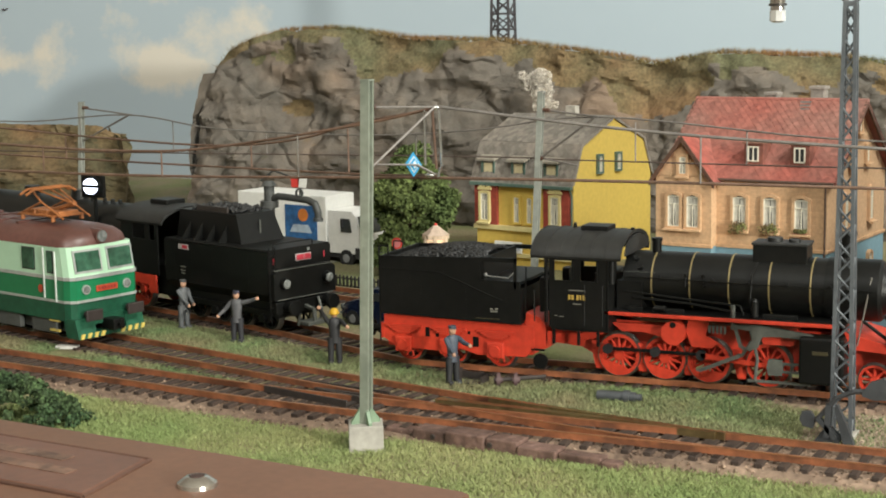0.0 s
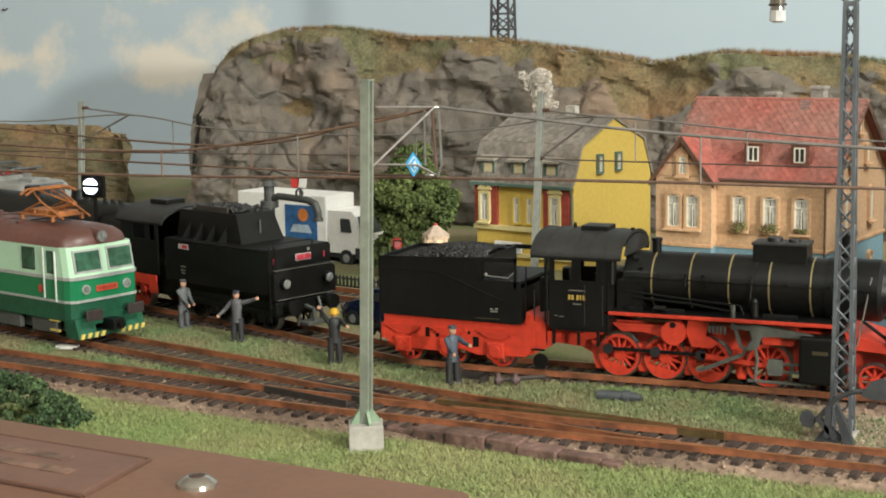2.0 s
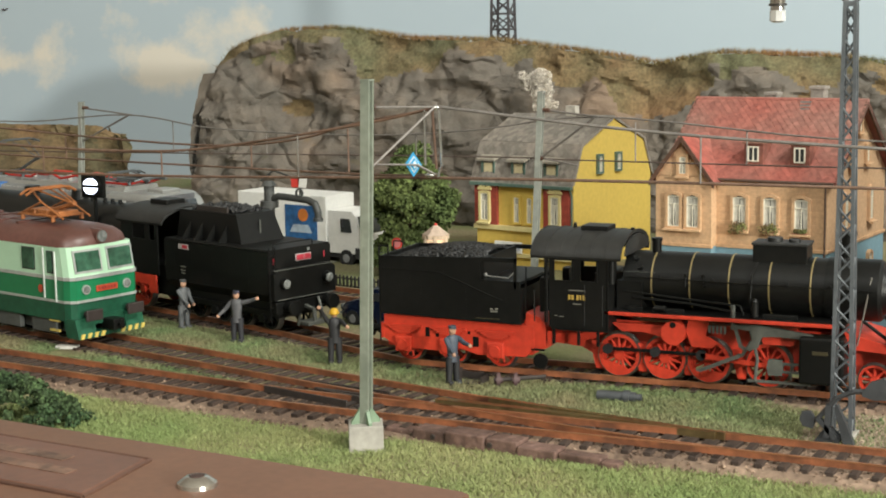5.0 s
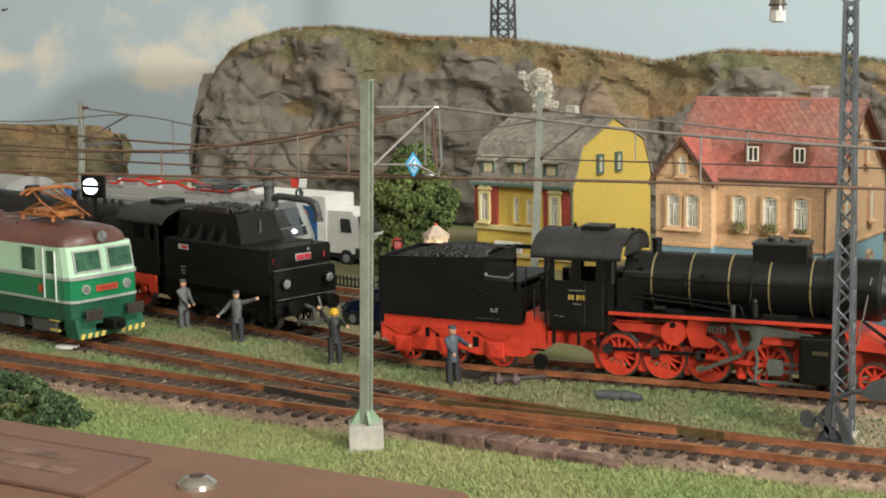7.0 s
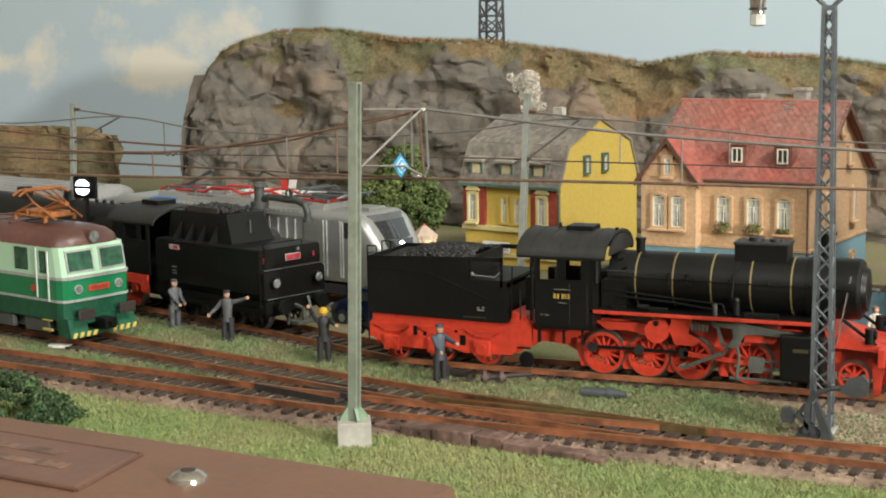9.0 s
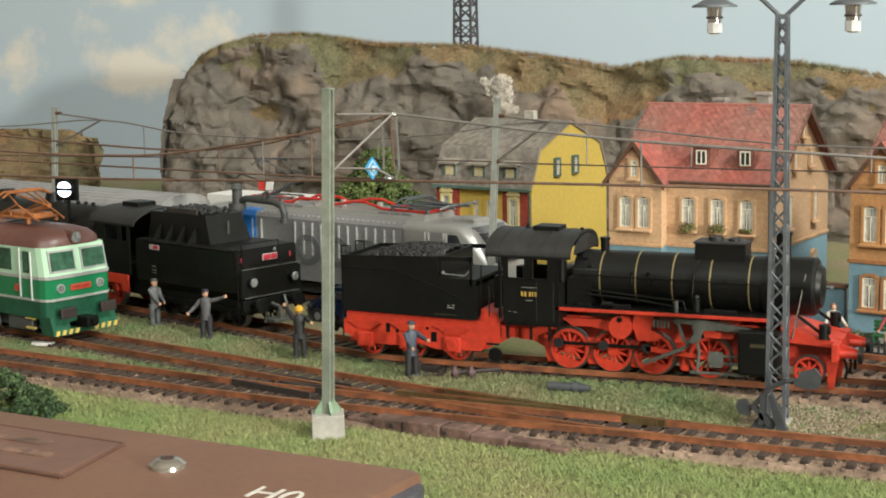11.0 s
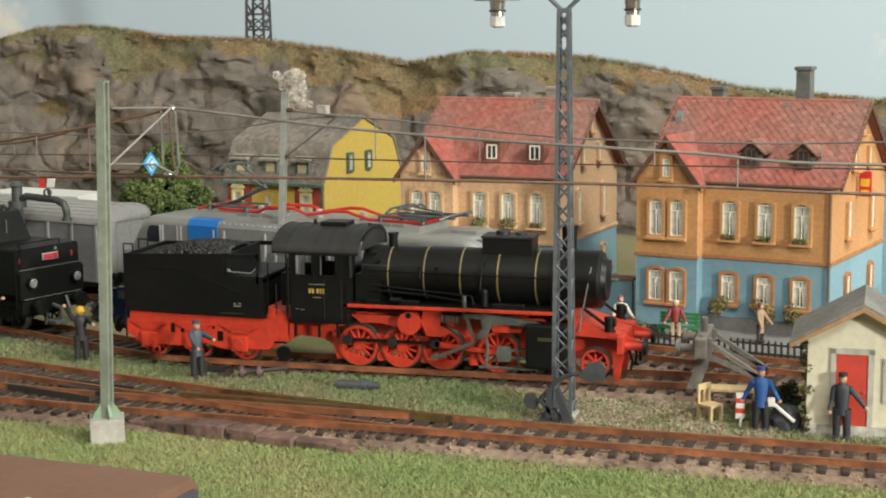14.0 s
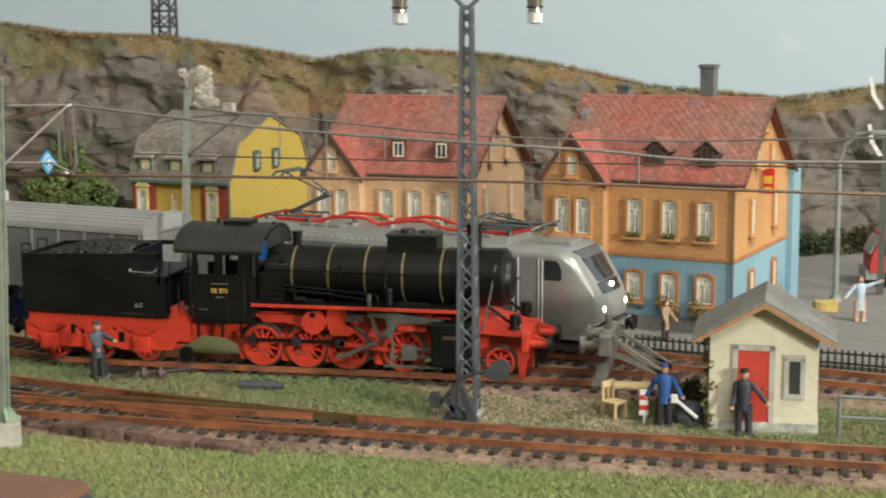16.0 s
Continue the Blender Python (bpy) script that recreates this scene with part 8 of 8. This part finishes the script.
t = thing("car", "dark blue rounded old car parked between the tracks", "car", mm(-120, 61, 1, 0, 0, -18))
car_m = mat("navy_paint", (0.008, 0.014, 0.035), rough=0.2, vary=0.05)
bm = B()
sec = [(-24, 4, 7, 6), (-22, 3, 10, 7.4), (-15, 2.6, 12, 8.2), (-11, 2.6, 13, 8.4), (-7, 2.6, 17.5, 8.2), (2, 2.6, 18.4, 8.2), (10, 2.6, 17.6, 8), (17, 2.8, 13, 7.8), (23, 3.4, 9, 6.6)]
loft(bm, [[(x, -w, z0), (x, -w, z0 + (z1 - z0) * 0.6), (x, -w * 0.82, z1 - 0.8), (x, 0, z1), (x, w * 0.82, z1 - 0.8), (x, w, z0 + (z1 - z0) * 0.6), (x, w, z0)] for x, z0, z1, w in sec])
part("car_body", bm, car_m, t, smooth=True)
for x in (-15, 14):
    for y in (-7.6, 7.6):
        bm = B()
        disc(bm, (x, y, 3.6), 3.6, 2.0, 20)
        w = part("wheel", bm, mat("tyre_black", (0.02, 0.02, 0.02)), t)
        bm = B()
        disc(bm, (x, y * 1.1, 3.6), 1.8, 0.8, 16)
        part("rim", bm, mat("rim_grey", (0.3, 0.3, 0.3)), w)
for x0, x1 in ((-6, 1), (2, 9)):
    for y0, y1 in ((-8.35, -7.2), (7.2, 8.35)):
        bm = B()
        prism(bm, [(x0 + 0.4, 12.4), (x1 - 0.4, 12.4), (x1 - 0.8, 15.6), (x0 + 1, 15.6)], y0, y1, "y")
        part("side_window", bm, glass_m, t)
for y in (-5, 5):
    bm = B()
    cyl(bm, (-24.4, y, 7.4), (-21, y, 7.6), 1.3, seg=14)
    part("headlight", bm, lamp_glass, t, smooth=True)
bm = B()
tube(bm, [(-23, -7.4, 4.6), (-25.4, -5, 4.6), (-25.8, 0, 4.6), (-25.4, 5, 4.6), (-23, 7.4, 4.6)], 0.6, 8)
part("bumper", bm, steel_m, t, "chrome bumper", smooth=True)

t = thing("water_crane", "dark grey water crane with a red and white board", "water crane", mm(-197, 95, -4.5))
wc = mat("crane_grey", (0.06, 0.063, 0.06), rough=0.55, vary=0.2)
bm = B()
cyl(bm, (0, 0, 0), (0, 0, 60), 2.7, 2.4, seg=20)
cyl(bm, (0, 0, 50), (0, 0, 53), 4.2, seg=20)
cyl(bm, (0, 0, 60), (0, 0, 62), 3.6, 2.0, seg=20)
part("column", bm, wc, t, smooth=True)
bm = B()
rod(bm, [(2, 0, 54), (6, -2, 55.5), (24, -8, 55), (29, -10, 53.5), (30.5, -10.5, 50), (30.5, -10.5, 46)], 1.6, 14)
for p in ((6, -2, 55.5), (24, -8, 55), (29, -10, 53.5), (30.5, -10.5, 50)):
    ball(bm, p, 1.6)
cyl(bm, (30.5, -10.5, 46), (30.5, -10.5, 47.5), 2.2, seg=16)
part("spout", bm, wc, t, "curved grey spout", smooth=True)
bm = B()
rod(bm, [(20, -7, 57), (20, -7, 61)], 0.6)
ring(bm, (20, -8, 58), 1.2, 2.0, 0.7, 16)
rod(bm, [(-4, 0, 62), (3, -1, 67), (18, -6, 64)], 0.5)
part("lever", bm, wc, t)
for x0, col in ((16.5, mat("stripe_red", (0.55, 0.04, 0.03))), (20, mat("stripe_white", (0.7, 0.68, 0.64)))):
    bm = B()
    prism(bm, [(x0, 60.5), (x0 + 3.5, 60.5), (x0 + 4.2, 65.5), (x0 - 0.4, 65.5)], -8.6, -7.8, "y")
    part("marker_board", bm, col, t)

t = thing("kiosk", "small cream kiosk with red roof, lit inside", "kiosk", mm(-147, 168, 0.9, 0, 0, -10))
bm = B()
for a in range(6):
    q = Matrix.Rotation(a * math.pi / 3, 3, "Z")
    for u in (-2.6, 2.6):
        p = q @ Vector((u, -5.2, 0))
        cyl(bm, (p.x, p.y, 0), (p.x, p.y, 24), 0.6, seg=6)
cyl(bm, (0, 0, 0), (0, 0, 17), 6.0, seg=6)
cyl(bm, (0, 0, 22.5), (0, 0, 24.5), 6.6, seg=6)
part("kiosk_wall", bm, mat("kiosk_cream", (0.66, 0.50, 0.36), rough=0.6), t)
bm = B()
cyl(bm, (0, 0, 17), (0, 0, 22.6), 4.4, seg=6)
part("lit_room", bm, mat("kiosk_light", (1.0, 0.72, 0.45), emit=0.7), t, "lit interior")
bm = B()
cyl(bm, (0, 0, 24.4), (0, 0, 29), 6.8, 1.0, seg=6)
part("kiosk_roof", bm, mat("kiosk_roof", (0.55, 0.42, 0.33), rough=0.6), t)
bm = B()
cyl(bm, (0, 0, 28), (0, 0, 30), 1.6, 0.4, seg=6)
part("roof_tip", bm, mat("stripe_red", (0.55, 0.04, 0.03)), t)

t = thing("round_sign", "round pink road sign on a post", "sign", mm(-155, 141, 0.9))
bm = B()
rod(bm, [(0, 0.5, 0), (0, 0.5, 24)], 0.4)
part("sign_post", bm, mat("rim_grey", (0.3, 0.3, 0.3)), t)
bm = B()
disc(bm, (0, 0, 23.5), 2.6, 0.5, 24)
sd = part("sign_disc", bm, mat("sign_pink", (0.55, 0.18, 0.18), rough=0.5), t)
bm = B()
ring(bm, (0, -0.3, 23.5), 2.0, 2.7, 0.3, 24)
part("sign_rim", bm, mat("stripe_red", (0.55, 0.04, 0.03)), sd)

# leafy tree
t = thing("tree", "round leafy green tree behind the tracks", "tree", mm(-166, 184, 0))
bm = B()
cyl(bm, (0, 0, 0), (0.5, 0, 22), 2.6, 1.6, seg=10)
for i in range(9):
    a = i * 0.7
    rod(bm, [(0, 0, 14 + i * 1.6), (math.cos(a) * 7, math.sin(a) * 7, 24 + i * 2.4), (math.cos(a) * 12, math.sin(a) * 12, 30 + i * 3)], 0.6, 6)
part("trunk", bm, mat("bark", (0.09, 0.06, 0.04), rough=0.9, bump=0.6), t)
bm = bmesh.new()
for _ in range(150):
    a, zz = random.uniform(0, 6.28), random.uniform(8, 64)
    rr_ = (24 if zz < 48 else 24 - (zz - 48) * 1.1) * (0.75 + 0.25 * math.sin(zz * 0.2)) * random.uniform(0.3, 1) ** 0.5
    clump(bm, (math.cos(a) * rr_, math.sin(a) * rr_, zz), random.uniform(3.6, 6.2), 230, 0.8, 1.5)
part("crown", bm, mat("leaf_green", (0.065, 0.10, 0.028), rough=0.9, colour2=(0.105, 0.135, 0.038), scale=30, vary=0.25, island=0.3), t, "bushy green foliage")

# signal head lit blue-white, left of the tracks
t = thing("signal", "black signal head with a lit blue-white lamp", "signal", mm(-268, 60, 0))
bm = B()
rod(bm, [(0, 1.5, 0), (0, 1.5, 52)], 0.9, 8)
part("signal_post", bm, black_m, t)
bm = B()
box(bm, -6.5, 5.5, 0, 2.4, 51.5, 62, 0.6)
hd = part("signal_head", bm, black_m, t)
bm = B()
cyl(bm, (0.6, -0.1, 57), (0.6, -2.4, 57), 4.3, seg=26)
part("lamp_hood", bm, black_m, hd)
for s in (1, -1):
    bm = B()
    n_ = 12
    pts = [(0.6 + 3.7 * math.cos(math.pi * i / n_), 57 + s * (0.7 + 2.9 * math.sin(math.pi * i / n_))) for i in range(n_ + 1)]
    prism(bm, pts, -2.8, -2.3, "y")
    part("lamp_lens", bm, mat("signal_light", (0.75, 0.82, 1.0), emit=3.0), hd, "lit white lens half")

# lattice tower on the cliff
t = thing("radio_tower", "dark steel lattice tower on the cliff top", "tower", mm(-213, 430, 110))
lattice(t, 70, 6.2, 5.0, 0, 0.7, mat("tower_steel", (0.06, 0.055, 0.06), rough=0.6), 7)
for i in range(7):
    z = 10 * i + 2
    bm = B()
    w = 6.2 - 1.2 * z / 70
    for q in range(4):
        a = Matrix.Rotation(q * math.pi / 2, 3, "Z")
        rod(bm, [a @ Vector((-w, -w, z)), a @ Vector((w, -w, z))], 0.7, 5)
        rod(bm, [a @ Vector((-w, -w, z)), a @ Vector((w, -w, z + 8))], 0.5, 5)
    part("cross_frame", bm, mat("tower_steel", (0.06, 0.055, 0.06)), t)

# street lamp, red lorry and straw at the street's end
t = thing("street_lamp", "grey curved street lamp on the pavement", "street lamp", mm(205, 180, 0.9))
bm = B()
cyl(bm, (0, 0, 0), (0, 0, 62), 1.4, 1.1, seg=12)
rod(bm, [(0, 0, 62), (2, -1, 70), (7, -3, 75), (14, -5, 76)], 1.0, 8)
part("lamp_post", bm, mat("lamp_grey", (0.22, 0.23, 0.22), rough=0.5), t, smooth=True)
bm = B()
cyl(bm, (0, 0, 0), (0, 0, 3), 3, 2, seg=12)
part("lamp_foot", bm, mat("lamp_grey", (0.22, 0.23, 0.22)), t)
bm = B()
box(bm, 12, 20, -7, -3, 75, 77, 0.5)
part("lamp_head", bm, mat("lamp_grey", (0.22, 0.23, 0.22)), t)
t = thing("lorry", "red lorry parked on the street", "lorry", mm(222, 218, 0.9, 0, 0, 6))
bm = B()
prism(bm, [(0, 7), (60, 7), (60, 25), (5, 25), (1, 16), (0, 12)], 0, 22, "y")
part("lorry_body", bm, mat("lorry_red", (0.5, 0.04, 0.03), rough=0.4), t)
bm = B()
prism(bm, [(4, 15.5), (13, 15.5), (13, 22.5), (6, 22.5)], -0.4, 0, "y")
part("lorry_window", bm, glass_m, t)
bm = B()
box(bm, -2, 60, 1, 21, 3.5, 8, 0.4)
part("bumper", bm, mat("rim_grey", (0.3, 0.3, 0.3)), t)
for x in (12, 48):
    bm = B()
    disc(bm, (x, 1, 5), 5, 3, 22)
    part("wheel", bm, mat("tyre_black", (0.02, 0.02, 0.02)), t)
t = thing("straw_bale", "small yellow straw bale on the street", "straw", mm(200, 154, 0.9, 0, 0, 10))
bm = B()
box(bm, -5, 5, -3, 3, 0, 5, 0.6)
part("bale_body", bm, mat("straw", (0.45, 0.34, 0.12), rough=0.95, bump=0.8), t)
# lorry windscreen; the pale colour stands for light reflected in the glass
bm = B()
prism(bm, [(-0.6, 15.8), (0.5, 15.8), (4.4, 23.4), (3.4, 23.6)], 2, 20, "y")
part("windscreen", bm, mat("screen_reflection", (0.45, 0.47, 0.48), rough=0.1), bpy.data.objects["lorry"], "windscreen with its reflection put into the pale colour")
# undergrowth along the foot of the cliff
for x, y, r, col, lab in ((150, 322, 12, (0.10, 0.08, 0.035), "brown dry shrub at the foot of the cliff"), (176, 326, 15, (0.035, 0.06, 0.02), "dark green shrub at the foot of the cliff"), (200, 322, 13, (0.05, 0.075, 0.025), "green shrub at the foot of the cliff"), (224, 328, 16, (0.085, 0.07, 0.03), "olive-brown shrub at the foot of the cliff"), (250, 324, 14, (0.04, 0.06, 0.02), "dark green shrub beside the street end")):
    bm = bmesh.new()
    for _ in range(9):
        clump(bm, (random.gauss(0, r * 0.55), random.gauss(0, 5), random.uniform(0.15, 0.75) * r), r * 0.45, 130, 0.9, 1.5)
    tagged(part("shrub", bm, mat("undergrowth_%d" % int(col[1] * 1000 + col[0] * 100), col, rough=0.95, vary=0.3, island=0.45), at=mm(x, y, 0)), lab, "shrub", group="shrubs")
# semaphore arms at the far end
t = thing("semaphore", "dark signal post with white bent arms", "signal", mm(224, 200, 0.9))
bm = B()
box(bm, 0, 3, -1, 1, 0, 112)
part("post", bm, mat("mast_dark", (0.07, 0.08, 0.06), rough=0.6), t)
for z in (97, 76):
    bm = B()
    prism(bm, [(-6.5, z + 2), (-5, z + 2), (-3.4, z - 6), (0.5, z - 12), (-1.4, z - 12.5), (-5.4, z - 6)], -1.6, -0.8, "y")
    part("signal_arm", bm, mat("stripe_white", (0.7, 0.68, 0.64)), t, "white signal arm")

# smoke-white scrub puff on the cliff
bm = bmesh.new()
for _ in range(60):
    z = random.uniform(-9, 12)
    clump(bm, (-0.2 * z + random.gauss(0, 3.4), random.gauss(0, 2), z), 2.8, 120, 1.0, 0.7)
tagged(part("lichen_bush", bm, mat("pale_lichen", (0.70, 0.64, 0.56), rough=0.95, island=0.3), at=mm(-163, 362, 85)), "pale dry lichen bush on the rock face", "bush")

# juniper at the edge
bm = bmesh.new()
for _ in range(150):
    a = random.uniform(0, 6.28)
    rr_ = random.uniform(0, 1) ** 0.5
    x, y = math.cos(a) * rr_ * 34 - 16, math.sin(a) * rr_ * 11
    clump(bm, (x, y, 1.5 + 11 * (1 - rr_ ** 1.5) + random.uniform(0, 3)), random.uniform(1.6, 3.0), 60, 0.7, 1.2)
tagged(part("juniper", bm, mat("juniper_green", (0.03, 0.062, 0.022), rough=0.9, colour2=(0.055, 0.085, 0.03), scale=90, vary=0.3, island=0.5), at=mm(-164, -115, 0)), "dark green juniper bush on the lawn", "bush")

# brown box lid in the foreground
t = thing("control_box", "brown painted box with screw and dark plate", "box", mm(36, -232, 27.3, 0, 0, -6.5))
bx = mat("brown_lacquer", (0.155, 0.078, 0.048), rough=0.55, colour2=(0.135, 0.068, 0.042), vary=0.08, scale=30)
bm = B()
vs = box(bm, -300, -6.5, -120, 16, -36, 0, 3.0)
part("lid", bm, bx, t, "brown lacquered lid", smooth=True)
bm = B()
loft(bm, [[(-170, 1, 0), (-85, 1, 0), (-79, -28, 0), (-170, -28, 0)], [(-170, 0, 0.7), (-86, 0, 0.7), (-80.4, -27, 0.7), (-170, -27, 0.7)]])
part("name_plate", bm, mat("plate_brown", (0.15, 0.07, 0.046), rough=0.4, vary=0.1), t, "raised brown plate with dark rim")
bm = B()
rod(bm, [(-170, 1, 0.2), (-85, 1, 0.2), (-79, -28, 0.2), (-170, -28, 0.2)], 0.6, 6)
part("plate_rim", bm, mat("plate_edge", (0.10, 0.05, 0.035), rough=0.5), t)
for y, w in ((-8, 40), (-16, 52)):
    bm = B()
    box(bm, -130, -130 + w * 0.7, y - 2, y + 2, 0.7, 0.85)
    part("worn_lettering", bm, mat("worn_grey", (0.175, 0.10, 0.07), rough=0.6, vary=0.35, scale=90), t, "worn grey lettering bar")
bm = B()
cyl(bm, (-62.5, -9.5, 0), (-62.5, -9.5, 0.9), 4.6, 4.4, seg=30)
cyl(bm, (-62.5, -9.5, 0.9), (-62.5, -9.5, 2.2), 4.4, 2.6, seg=30)
sc_ = part("screw", bm, mat("nickel_screw", (0.62, 0.58, 0.52), rough=0.22, metal=0.9), t, "domed nickel screw", smooth=True)
bm = B()
cyl(bm, (-62.5, -9.5, 1.6), (-62.5, -9.5, 2.4), 1.7, seg=6)
part("screw_slot", bm, mat("rim_brown", (0.05, 0.025, 0.02)), sc_)
cu = bpy.data.curves.new("lettering", "FONT")
cu.body, cu.size, cu.extrude = "H0", 11 * K, 0.1 * K
tx = new("lettering", cu)
tx.data.materials.append(mat("white_print", (0.68, 0.64, 0.58), rough=0.5))
tx.parent = t
tx.matrix_basis = mm(-33, -20.5, 0.15, 0, 0, 2)
bm = B()
prism(bm, [(-6.6, -110), (-6.6, 9), (-7.6, 13), (-4.6, 12), (-3.4, 8), (-3.4, -110)], -34, -2.6, "z")
part("end_panel", bm, mat("end_grey", (0.07, 0.07, 0.085), rough=0.5), t, "dark blue-grey end panel")

motions()
